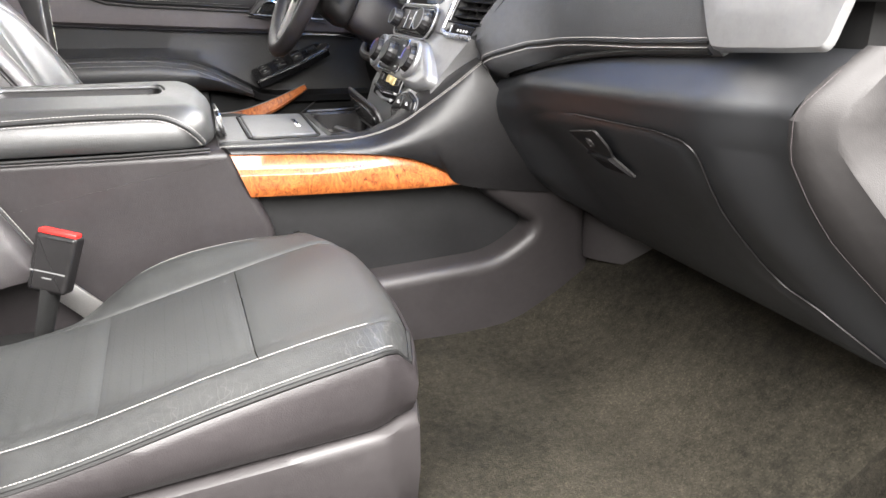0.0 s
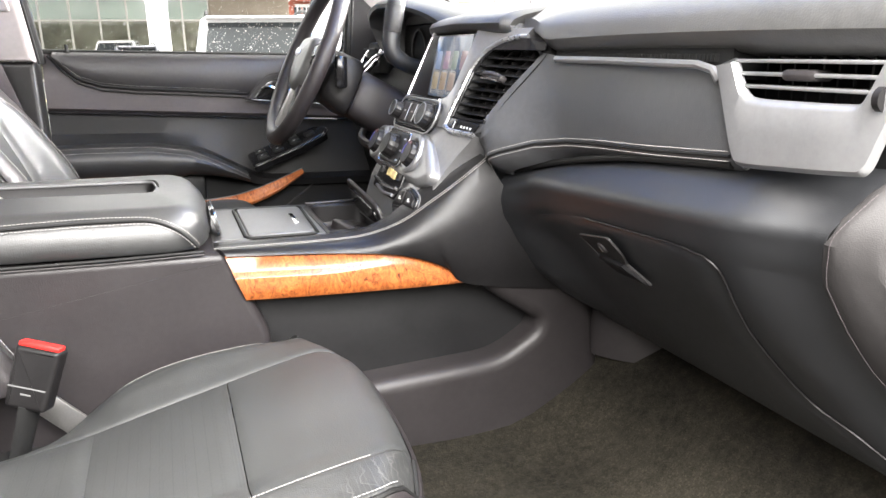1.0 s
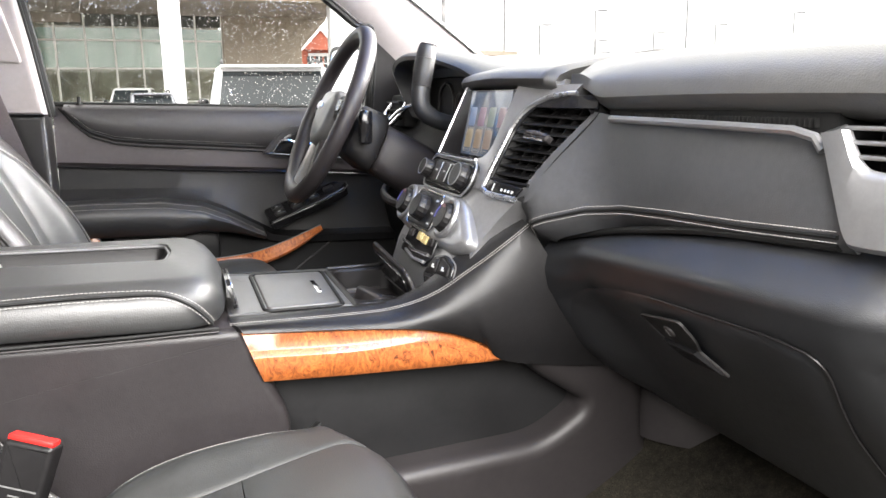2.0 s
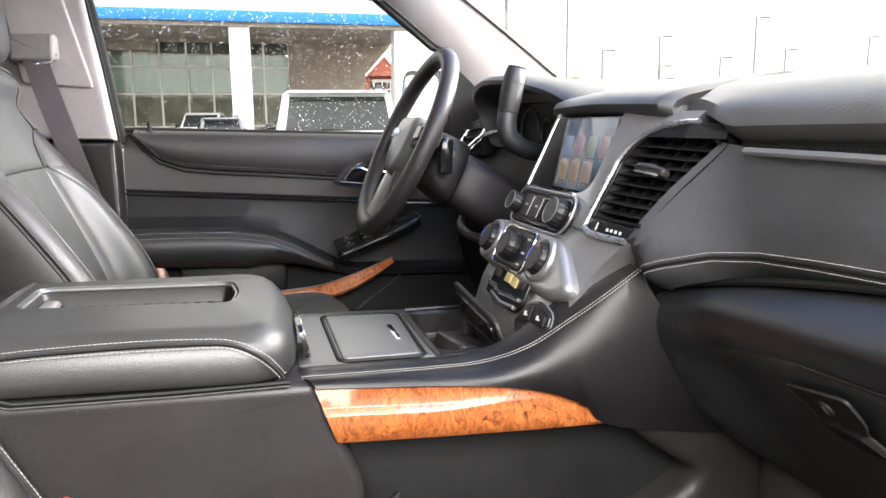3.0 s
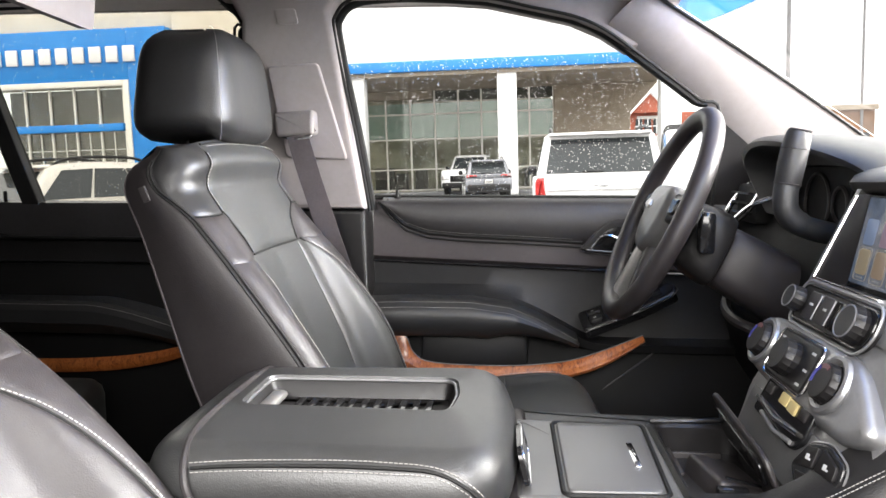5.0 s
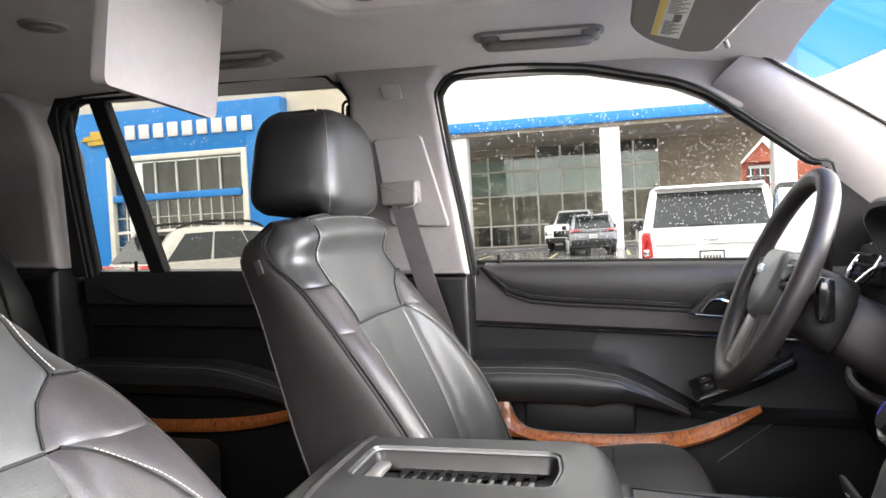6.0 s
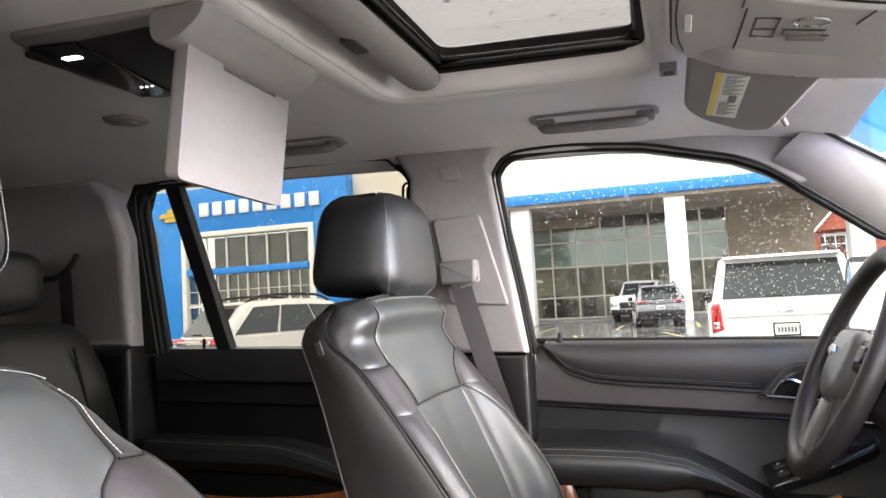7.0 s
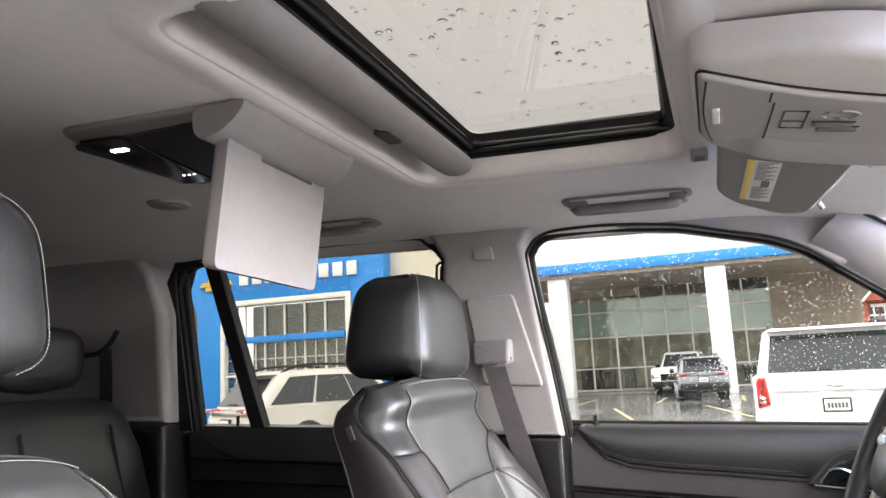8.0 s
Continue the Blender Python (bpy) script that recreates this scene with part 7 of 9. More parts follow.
    # skirt of the cushion: outer side and front
    rim = [C(1.0, v) for v in steps(0, 1, 30)] + [C(u, 1.0) for u in steps(0.96, 0.0, 24)] + [C(0.0, v) for v in steps(0.97, 0, 30)]
    cen = Vector((-0.17, (ic + oc) / 2, 0))
    foot = lambda p: (p.z - 0.126) * (1 - tilt) + (0.763 + 0.09 * p.x + raised) * tilt
    bm = B()
    rows = []
    for p in rim:
        d = Vector((p.x - cen.x, p.y - cen.y, 0)).normalized()
        k = max(0.25, (p.z - foot(p)) / 0.126)
        rows.append([Vector((p.x, p.y, p.z + 0.002)) + d * o + Vector((0, 0, -h * k)) for o, h in ((0.0, 0), (0.006, 0.008), (0.009, 0.025), (0.011, 0.055), (0.009, 0.09), (0.004, 0.118), (-0.002, 0.126), (-0.02, 0.128))])
    sheet(bm, rows, 0.0, side < 0)
    part("cushion_side", bm, "leather_side", cush, "smooth black cushion side")
    bm = B()
    tube(bm, [p + Vector((0, -side * 0.003, 0.001)) for p in rim[:34]], 0.003, 6)
    part("piping", bm, "rubber", cush)
    # plastic valance
    bm = B()
    rows = []
    for p in rim:
        d = Vector((p.x - cen.x, p.y - cen.y, 0)).normalized()
        z = min(foot(p), p.z - 0.03)
        rows.append([Vector((p.x, p.y, z)) + d * o + Vector((0, 0, -h)) for o, h in ((-0.02, 0), (0.002, 0.001), (0.010, 0.006), (0.013, 0.016), (0.014, 0.07), (0.010, 0.12), (-0.03, 0.16))])
    sheet(bm, rows, 0.0, side < 0)
    part("valance", bm, "plastic_grey", seat, "charcoal plastic seat valance")
    bm = B()
    pad(bm, arc_poly([(-0.20, 0.60), (0.02, 0.60), (0.02, 0.655), (-0.20, 0.64)], 0.01), 0.012, 0.004, m=xz(None, oc - side * 0.012, -side))
    part("control_panel", bm, "plastic", seat, "seat control panel")
    bm = B()
    box(bm, -0.40, 0.05, cy - 0.18, cy + 0.18, 0.60, 0.76)
    part("seat_frame", bm, "rubber", seat, "dark seat frame")
    return seat, F


build_seat("front_car_seat", 0.395, -1, "upright black leather driver's seat with pale stitching", raised=0.060, ahead=-0.015)
build_seat("front_car_seat", -0.485, 1, "black leather passenger seat with creased bolster and pale stitching", -0.10, -0.20, 0.495, 0.02, tilt=1.0)


def build_buckle():
    b = base("seat_belt_buckle", (-0.30, -0.30, 0.80), "black seat belt buckle with red button beside the passenger cushion", "belt buckle")
    m = frame_matrix((-0.300, -0.310, 0.822), (0.86, -0.35, -0.18), (0.30, 0.08, 1)) @ Matrix.Scale(1.08, 4)
    bm = B()
    pad(bm, arc_poly([(-0.024, 0.0), (0.024, 0.0), (0.030, 0.075), (-0.022, 0.075)], 0.006), 0.022, 0.005, m=m)
    part("body", bm, "plastic", b)
    bm = B()
    box(bm, -0.020, 0.028, 0.0735, 0.0800, 0.003, 0.019, 0.002, m=m)
    part("button", bm, "red", b, "red release button")
    bm = B()
    for k, w in ((0.018, 0.006), (0.026, 0.022)):
        box(bm, -w, w, k, k + 0.0018, 0.0220, 0.0226, m=m)
    part("marks", bm, "label_ink", b)
    bm = B()
    tube(bm, [m @ Vector((0.002, 0.005, 0.011)), m @ Vector((0.0, -0.03, 0.008)), m @ Vector((-0.006, -0.08, 0.0))], [0.017, 0.016, 0.015], 10, flat=0.4)
    part("stalk", bm, "rubber", b, "dark woven stalk")
    bm = B()
    box(bm, -0.22, 0.06, -0.003, 0.004, -0.017, 0.017, 0.002, m=Matrix.Translation((-0.30, -0.246, 0.797)) @ pose(0, 0, 0, 0, 46, 0))
    part("anchor_bar", bm, "steel", b, "bare steel seat bar")


build_buckle()


def build_rear_seat():
    for cy in (0.42, -0.50):
        s = base("rear_bench_seat", (-1.55, cy, 0.62), "black leather rear seat with tall headrest", "car seat", "", "rear seats")
        bm = B()
        rings = []
        for z, w, d, x in ((0.80, 0.25, 0.09, -1.45), (1.0, 0.265, 0.09, -1.50), (1.2, 0.26, 0.08, -1.56), (1.29, 0.235, 0.07, -1.59), (1.325, 0.20, 0.05, -1.60), (1.335, 0.15, 0.03, -1.605)):
            rings.append([(x + math.copysign(abs(math.cos(a)) ** 0.6, math.cos(a)) * d, cy + math.copysign(abs(math.sin(a)) ** 0.5, math.sin(a)) * w, z) for a in (2 * math.pi * i / 36 for i in range(36))])
        loft(bm, rings)
        back = part("backrest", bm, "leather_dark", s)
        for t in (-0.13, 0.13):
            bm = B()
            tube(bm, [(-1.36 - 0.3 * (z - 0.8), cy + t, z) for z in steps(0.85, 1.27, 8)], 0.004, 6)
            part("seam", bm, "rubber", back)
        bm = B()
        rings = []
        for v in steps(-1, 1, 12):
            k = (1 - abs(v) ** 4) ** 0.42 if abs(v) < 1 else 0.06
            rings.append([(-1.63 + math.copysign(abs(math.cos(a)) ** 0.6, math.cos(a)) * 0.06 * k, cy + math.copysign(abs(math.sin(a)) ** 0.5, math.sin(a)) * 0.13 * k, 1.435 + 0.085 * v) for a in (2 * math.pi * i / 32 for i in range(32))])
        loft(bm, rings)
        part("headrest", bm, "leather_dark", s, "black leather headrest")
        bm = B()
        pad(bm, arc_poly([(-1.45, cy - 0.25), (-0.98, cy - 0.25), (-0.95, cy), (-0.98, cy + 0.25), (-1.45, cy + 0.25)], 0.05), 0.16, 0.04, crown=0.01, m=Matrix.Translation((0, 0, 0.70)))
        part("cushion", bm, "leather", s)
        bm = B()
        box(bm, -1.45, -1.02, cy - 0.22, cy + 0.22, 0.58, 0.71, 0.01)
        part("pedestal", bm, "plastic", s)


build_rear_seat()


def belt(name, path, widths, label, twist=(1, 0, 0)):
    b = base(name, path[0], label, "seat belt")
    bm = B()
    pts = spline(path, 8)
    w = Vector(twist).normalized() * widths / 2
    nrm = Vector((0, 1, 0)) * 0.0008
    rings = [[p - w - nrm, p + w - nrm, p + w + nrm, p - w + nrm] for p in pts]
    loft(bm, rings)
    part("webbing", bm, "webbing", b, "dark grey woven belt")
    return b


def build_belts():
    b = belt("driver_belt", [(-0.528, 0.668, 1.405), (-0.508, 0.672, 1.33), (-0.470, 0.685, 1.20), (-0.43, 0.70, 1.06), (-0.41, 0.71, 0.90), (-0.41, 0.71, 0.70)], 0.048, "grey driver's seat belt hanging from its pillar guide", (0.95, 0, 0.25))
    bm = B()
    gm = frame_matrix((-0.532, 0.700, 1.425), (0.97, -0.1, 0.05), (0, 0, 1))
    pad(bm, arc_poly([(-0.044, -0.024), (0.044, -0.024), (0.048, 0.030), (-0.046, 0.030)], 0.010), 0.036, 0.008, m=gm)
    part("guide_cover", bm, "trim_mid", b, "light grey height adjuster cover")
    bm = B()
    tube(bm, [gm @ Vector(p) for p in ((-0.034, -0.020, 0.024), (0.0, -0.030, 0.028), (0.034, -0.026, 0.026), (0.044, -0.010, 0.024))], 0.005, 8)
    part("guide_loop", bm, "chrome", b, "bright guide loop")
    bm = B()
    box(bm, -0.462, -0.440, 0.692, 0.704, 1.10, 1.145, 0.004)
    part("stop_button", bm, "plastic", b)
    r = belt("rear_belt", [(-1.60, 0.62, 1.46), (-1.61, 0.64, 1.36), (-1.62, 0.66, 1.18), (-1.62, 0.68, 0.95)], 0.055, "dark rear seat belt hanging beside the rear pillar", (0.96, -0.2, 0.1))
    bm = B()
    tube(bm, spline([(-1.655, 0.60, 1.445), (-1.61, 0.605, 1.45), (-1.575, 0.61, 1.475), (-1.56, 0.62, 1.51)], 5), 0.007, 8)
    part("guide_loop", bm, "rubber", r, "black belt guide")


build_belts()


# ---- steering wheel and column ----
def build_wheel():
    c = Vector((0.195, 0.415, 1.252))
    nrm = Vector((-0.914, 0, 0.407))
    up = Vector((0.407, 0, 0.914))
    m = frame_matrix(c, (0, -1, 0), up)
    wh = base("steering_wheel", c, "black leather steering wheel with perforated grips", "steering wheel")
    R = 0.186
    bm = B()
    ring = [m @ Vector((R * math.cos(a), R * math.sin(a), 0.0)) for a in (2 * math.pi * k / 72 for k in range(72))]
    tube(bm, ring, 0.0172, 18, loop=True)
    rim = part("rim", bm, "leather_side", wh, "black leather rim")
    bm = B()
    for a0 in (20, 130):
        stitches(bm, [m @ Vector(((R - 0.0150) * math.cos(radians(a)), (R - 0.0150) * math.sin(radians(a)), 0.006)) for a in range(a0, a0 + 32, 2)], lift=(0, 0, 0))
    part("stitching", bm, "thread", rim)
    bm = B()
    pad(bm, arc_poly([(-0.075, 0.030), (-0.058, 0.055), (0.058, 0.055), (0.075, 0.030), (0.060, -0.045), (0.025, -0.072), (-0.025, -0.072), (-0.060, -0.045)], 0.02), 0.045, 0.018, crown=0.008, m=m @ Matrix.Translation((0, 0, -0.030)), steps=5)
    # hub takes the same pale tone, its gloss sheen put into the colour
    hub = part("hub", bm, "console_top", wh, "charcoal airbag hub")
    bm = B()
    pad(bm, arc_poly([(-0.020, -0.004), (-0.010, -0.004), (-0.010, -0.008), (0.010, -0.008), (0.010, -0.004), (0.020, -0.004), (0.017, 0.004), (0.010, 0.004), (0.010, 0.008), (-0.010, 0.008), (-0.010, 0.004), (-0.017, 0.004)], 0.001), 0.004, 0.001, m=m @ Matrix.Translation((0, 0.012, 0.022)))
    part("emblem", bm, "steel", hub, "small metal emblem")
    for sx in (-1, 1):
        bm = B()
        pad(bm, arc_poly([(sx * 0.060, -0.010), (sx * 0.060, 0.045), (sx * 0.178, 0.034), (sx * 0.180, 0.000)], 0.008), 0.024, 0.008, m=m @ Matrix.Translation((0, 0, -0.022)))
        sp = part("spoke", bm, "plastic", wh, "black side spoke")
        bm = B()
        pad(bm, arc_poly([(sx * 0.082, 0.004), (sx * 0.125, 0.006), (sx * 0.125, 0.032), (sx * 0.082, 0.034)], 0.008), 0.008, 0.003, m=m @ Matrix.Translation((0, 0, 0.0)))
        part("buttons", bm, "gloss", sp)
    for sx in (-1, 1):
        bm = B()
        pad(bm, arc_poly([(sx * 0.018, -0.060), (sx * 0.045, -0.050), (sx * 0.075, -0.165), (sx * 0.050, -0.178)], 0.008), 0.020, 0.007, m=m @ Matrix.Translation((0, 0, -0.018)))
        part("spoke", bm, "steel" if sx < 0 else "plastic_grey", wh, "grey lower spoke")
    col = base("steering_column", (0.33, 0.40, 1.12), "black steering column shroud with column shift lever", "steering column")
    bm = B()
    rings = []
    ax = -nrm
    for d, w, h, dz in ((0.108, 0.050, 0.040, -0.022), (0.110, 0.062, 0.050, -0.023), (0.118, 0.068, 0.055, -0.025), (0.16, 0.072, 0.058, -0.030), (0.24, 0.074, 0.060, -0.038)):
        o = c + ax * d + Vector((0, -0.005, dz))
        rings.append([o + Vector((0, -1, 0)) * (math.copysign(abs(math.cos(a)) ** 0.55, math.cos(a)) * w) + up * (math.copysign(abs(math.sin(a)) ** 0.55, math.sin(a)) * h) for a in (2 * math.pi * k / 36 for k in range(36))])
    loft(bm, rings)
    part("shroud", bm, "leather_side", col, "smooth black column shroud")
    bm = B()
    rings = []
    for d, w, h, dz in ((0.042, 0.050, 0.044, -0.008), (0.046, 0.066, 0.054, -0.010), (0.056, 0.073, 0.060, -0.012), (0.095, 0.076, 0.066, -0.018), (0.104, 0.074, 0.064, -0.020), (0.107, 0.066, 0.056, -0.021)):
        o = c + ax * d + Vector((0, -0.005, dz))
        rings.append([o + Vector((0, -1, 0)) * (math.copysign(abs(math.cos(a)) ** 0.45, math.cos(a)) * w) + up * (math.copysign(abs(math.sin(a)) ** 0.45, math.sin(a)) * h) for a in (2 * math.pi * k / 40 for k in range(40))])
    loft(bm, rings)
    part("collar", bm, "plastic", col, "boxy black collar behind the wheel")
    bm = B()
    tube(bm, [c + ax * 0.02, c + ax * 0.07], 0.05, 20)
    part("hub_neck", bm, "rubber", col)
    lev = base("shift_lever", (0.34, 0.20, 1.25), "black column shift lever with long grip", "gear lever")
    bm = B()
    tube(bm, spline([(0.430, 0.205, 1.232), (0.395, 0.196, 1.240), (0.358, 0.186, 1.250), (0.332, 0.181, 1.268), (0.326, 0.180, 1.292), (0.328, 0.180, 1.316)], 6), [0.0165] * 14 + [0.0175] * 17, 16)
    part("arm", bm, "soft", lev, "curved black arm")
    bm = B()
    tube(bm, [(0.3275, 0.180, 1.306), (0.328, 0.180, 1.311), (0.332, 0.180, 1.340), (0.337, 0.180, 1.368), (0.3405, 0.180, 1.383), (0.342, 0.180, 1.387), (0.3425, 0.180, 1.3885)], [0.0165, 0.0180, 0.0192, 0.0190, 0.0172, 0.0150, 0.011], 24)
    grip = part("grip", bm, "leather_dark", lev, "black grip")
    for z, x, r, w in ((1.3875, 0.342, 0.0150, 0.0016), (1.362, 0.336, 0.0194, 0.0007), (1.312, 0.328, 0.0184, 0.0010)):
        bm = B()
        tube(bm, [(x + r * math.cos(a), 0.180 + r * math.sin(a), z - 0.14 * r * math.cos(a)) for a in (2 * math.pi * k / 28 for k in range(28))], w, 6, loop=True)
        part("trim_ring", bm, "plastic_grey", grip)
    st = base("turn_stalk", (0.28, 0.52, 1.25), "short black switch stalk behind the steering wheel", "switch stalk")
    bm = B()
    box(bm, 0.235, 0.262, 0.285, 0.310, 1.195, 1.265, 0.008)
    part("paddle", bm, "gloss", st)


build_wheel()


# ---- ceiling fixtures ----
def build_overhead():
    oc = base("overhead_console", (0.06, -0.05, 1.71), "light grey overhead console with lamps and switches", "overhead console")
    bm = B()
    out = arc_poly([(-0.058, -0.215), (0.10, -0.235), (0.24, -0.15), (0.24, 0.06), (0.12, 0.175), (-0.058, 0.090)], [0.03, 0.06, 0.06, 0.06, 0.06, 0.03], 6)
    dn = Matrix.Translation((0, 0, 1.728)) @ Matrix.Diagonal((1, 1, -1, 1))
    pad(bm, out, 0.040, 0.018, m=dn, steps=5)
    for v in bm.verts:
        v.co.z -= 0.12 * (v.co.x + 0.058)
    part("body", bm, "headliner", oc, "headliner cloth swelling round the console")
    tilt = Matrix.Translation((0, 0, 1.6812)) @ Matrix.Rotation(radians(6.8), 4, "Y") @ Matrix.Diagonal((1, 1, -1, 1))
    plate_line = arc_poly([(-0.050, -0.200), (0.023, -0.152), (0.072, -0.128), (0.130, -0.108), (0.225, -0.085), (0.235, 0.120), (0.181, 0.168), (0.112, 0.155), (0.011, 0.115), (-0.052, 0.035)], [0.012, 0.06, 0.08, 0.08, 0.03, 0.04, 0.06, 0.08, 0.06, 0.03], 5)
    bm = B()
    pad(bm, plate_line, 0.012, 0.005, m=tilt @ Matrix.Translation((0, 0, -0.004)), steps=4)
    plate = part("plate", bm, "console_trim", oc, "light grey console plate")
    bm = B()
    tube(bm, [tilt @ Vector((p.x, p.y, 0.001)) for p in inset(plate_line, -0.001)], 0.0016, 6, loop=True)
    part("gap", bm, "rubber", plate, "dark gap round the plate")
    for pts in (((-0.041, -0.185), (-0.046, -0.10), (-0.044, -0.02), (-0.038, 0.030)), ((0.022, -0.146), (0.021, -0.118)), ((0.026, -0.114), (0.024, -0.05), (0.020, 0.030), (0.011, 0.060), (0.009, 0.104)), ((0.150, -0.100), (0.140, -0.060)), ((0.110, 0.132), (0.104, 0.150)), ((0.144, 0.140), (0.134, 0.158))):
        bm = B()
        tube(bm, spline([tilt @ Vector((x, y, 0.0080)) for x, y in pts], 4), 0.0011, 6)
        part("seam", bm, "rubber", plate, "dark panel seam")
    bm = B()
    pad(bm, arc_poly([(-0.037, -0.100), (-0.029, -0.100), (-0.029, -0.050), (-0.037, -0.050)], 0.002), 0.004, 0.001, m=tilt @ Matrix.Translation((0, 0, 0.0075)))
    part("latch", bm, "label_white", plate, "pale latch button")
    bm = B()
    tube(bm, [tilt @ Vector((x, y, 0.0082)) for x, y in ((0.038, -0.086), (0.062, -0.084), (0.060, -0.022), (0.036, -0.026))], 0.0015, 6, loop=True)
    tube(bm, [tilt @ Vector((x, y, 0.0082)) for x, y in ((0.038, -0.050), (0.061, -0.048))], 0.0012, 6)
    part("lamp_switch", bm, "plastic_grey", plate, "dark framed rocker switch")
    bm = B()
    tube(bm, [tilt @ Vector((0.095 + 0.018 * math.cos(k * math.pi / 14), -0.070 + 0.013 * math.sin(k * math.pi / 14), 0.0086)) for k in range(28)], 0.0014, 6, loop=True)
    part("dial", bm, "silver_bright", plate, "bright ring of the round switch")
    for x0, y0 in ((0.070, -0.046), (0.076, -0.028)):
        bm = B()
        pad(bm, arc_poly([(x0, y0), (x0 + 0.042, y0 + 0.004), (x0 + 0.040, y0 + 0.015), (x0 - 0.002, y0 + 0.011)], 0.003), 0.005, 0.0015, m=tilt @ Matrix.Translation((0, 0, 0.0070)))
        b_ob = part("switch", bm, "trim_mid", plate, "grey bar switch")
        bm = B()
        tube(bm, [tilt @ Vector((x0 + dx, y0 + dy, 0.0085)) for dx, dy in ((-0.002, -0.001), (0.043, 0.003))], 0.0010, 6)
        part("gap", bm, "rubber", b_ob)
    bm = B()
    rows = []
    for x in steps(-0.030, 0.21, 24):
        k = smooth((x + 0.030) / 0.05)
        y = interp(x, (-0.030, 0.0, 0.05, 0.10, 0.15, 0.21), (0.030, 0.062, 0.090, 0.104, 0.112, 0.112))
        rows.append([tilt @ Vector((x, y + dy * (0.35 + 0.65 * k), 0.006 + h * k)) for dy, h in ((-0.060, 0.000), (-0.045, 0.006), (-0.012, 0.011), (0.006, 0.012), (0.014, 0.009), (0.018, -0.002))])
    sheet(bm, rows, 0.004, True)
    part("lip", bm, "console_trim", plate, "raised lip below the switches")
    bm = B()
    pad(bm, arc_poly([(0.150, 0.116), (0.205, 0.116), (0.200, 0.144), (0.155, 0.142)], 0.01), 0.010, 0.004, m=tilt @ Matrix.Translation((0, 0, 0.008)))
    part("lamp_lens", bm, "label_white", plate, "pale lamp lens")

    visor = base("sun_visor", (0.08, 0.42, 1.70), "light grey fabric sun visor folded up, with a warning label", "sun visor")
    vm = frame_matrix((-0.030, 0.172, 1.703), (0.0, 1, -0.075), (0.97, 0.0, -0.18))
    bm = B()
    pad(bm, arc_poly([(-0.075, 0.0), (0.165, -0.004), (0.222, 0.026), (0.270, 0.098), (0.246, 0.142), (-0.03, 0.178), (-0.075, 0.178)], [0.01, 0.03, 0.05, 0.03, 0.02, 0.02, 0.01], 5), 0.018, 0.007, m=vm)
    part("panel", bm, "trim_light", visor)
    low = vm @ Matrix.Translation((0, 0, 0.0176))
    bm = B()
    pad(bm, [(-0.018, 0.040), (0.184, 0.032), (0.192, 0.078), (-0.009, 0.086)], 0.001, 0.0003, m=low)
    lab = part("label", bm, "label_white", visor, "white warning label with yellow edge")
    bm = B()
    pad(bm, [(-0.0175, 0.0405), (0.1835, 0.0325), (0.1855, 0.043), (-0.0155, 0.051)], 0.0014, 0.0003, m=low)
    part("label_stripe", bm, "label_yellow", lab)
    bm = B()
    for k in range(30):
        x = -0.010 + 0.0063 * k
        e = 0.008 * k / 30
        if 13 < k < 19:
            box(bm, x, x + 0.0045, 0.066 - e, 0.078 - e, 0.0010, 0.0014, m=low)
        else:
            box(bm, x, x + 0.0022, 0.055 - e, 0.082 - e - 0.006 * (k % 3), 0.0010, 0.0014, m=low)
    part("label_print", bm, "label_ink", lab, "dark lines of unreadable print")
    bm = B()
    tube(bm, [vm @ Vector((0.200, 0.150, 0.008)), vm @ Vector((0.236, 0.160, 0.008))], 0.0045, 10)
    part("pivot", bm, "trim_mid", visor)
    clip = base("visor_clip", (-0.074, 0.297, 1.722), "small grey visor clip on the headliner", "clip")
    bm = B()
    ring = arc_poly([(-0.016, -0.018), (0.010, -0.018), (0.010, 0.018), (-0.016, 0.018)], 0.004)
    rings = [[(p.x - 0.055, p.y + 0.245, z) for p in q] for q, z in ((ring, 1.724), (ring, 1.712), (inset(ring, 0.005), 1.711), (inset(ring, 0.006), 1.722))]
    loft(bm, rings)
    part("clip_body", bm, "trim_light", clip)

    def grab(x0, x1, y, z):
        h = base("grab_handle", ((x0 + x1) / 2, y, z), "light grey folding grab handle above the door", "grab handle")
        bm = B()
        tube(bm, spline([(x0 + 0.012, y + 0.012, z - 0.004), (x0 + 0.016, y - 0.008, z - 0.012), (x0 + 0.05, y - 0.012, z - 0.014), (x1 - 0.05, y - 0.012, z - 0.014), (x1 - 0.016, y - 0.008, z - 0.012), (x1 - 0.012, y + 0.012, z - 0.004)], 5), 0.0135, 12, flat=0.7)
        part("bar", bm, "trim_mid", h)
        bm = B()
        ring = arc_poly([(x0 - 0.012, y - 0.030), (x1 + 0.012, y - 0.030), (x1 + 0.012, y + 0.030), (x0 - 0.012, y + 0.030)], 0.022, 6)
        rings = [[(p.x, p.y, ceiling_z(p.x, p.y) + dz) for p in inset(ring, d)] for d, dz in ((-0.008, -0.001), (0.0, -0.005), (0.006, -0.003), (0.009, 0.004))]
        loft(bm, rings, True, False)
        part("rim", bm, "trim_mid", h, "moulded rim round the recess")
        for x in (x0 + 0.008, x1 - 0.008):
            bm = B()
            box(bm, x - 0.014, x + 0.020, y - 0.006, y + 0.016, z - 0.010, z + 0.016, 0.006)
            part("mount", bm, "trim_mid", h)
        return h

    grab(-0.305, -0.098, 0.500, 1.708)
    grab(-0.90, -0.75, 0.500, 1.712)
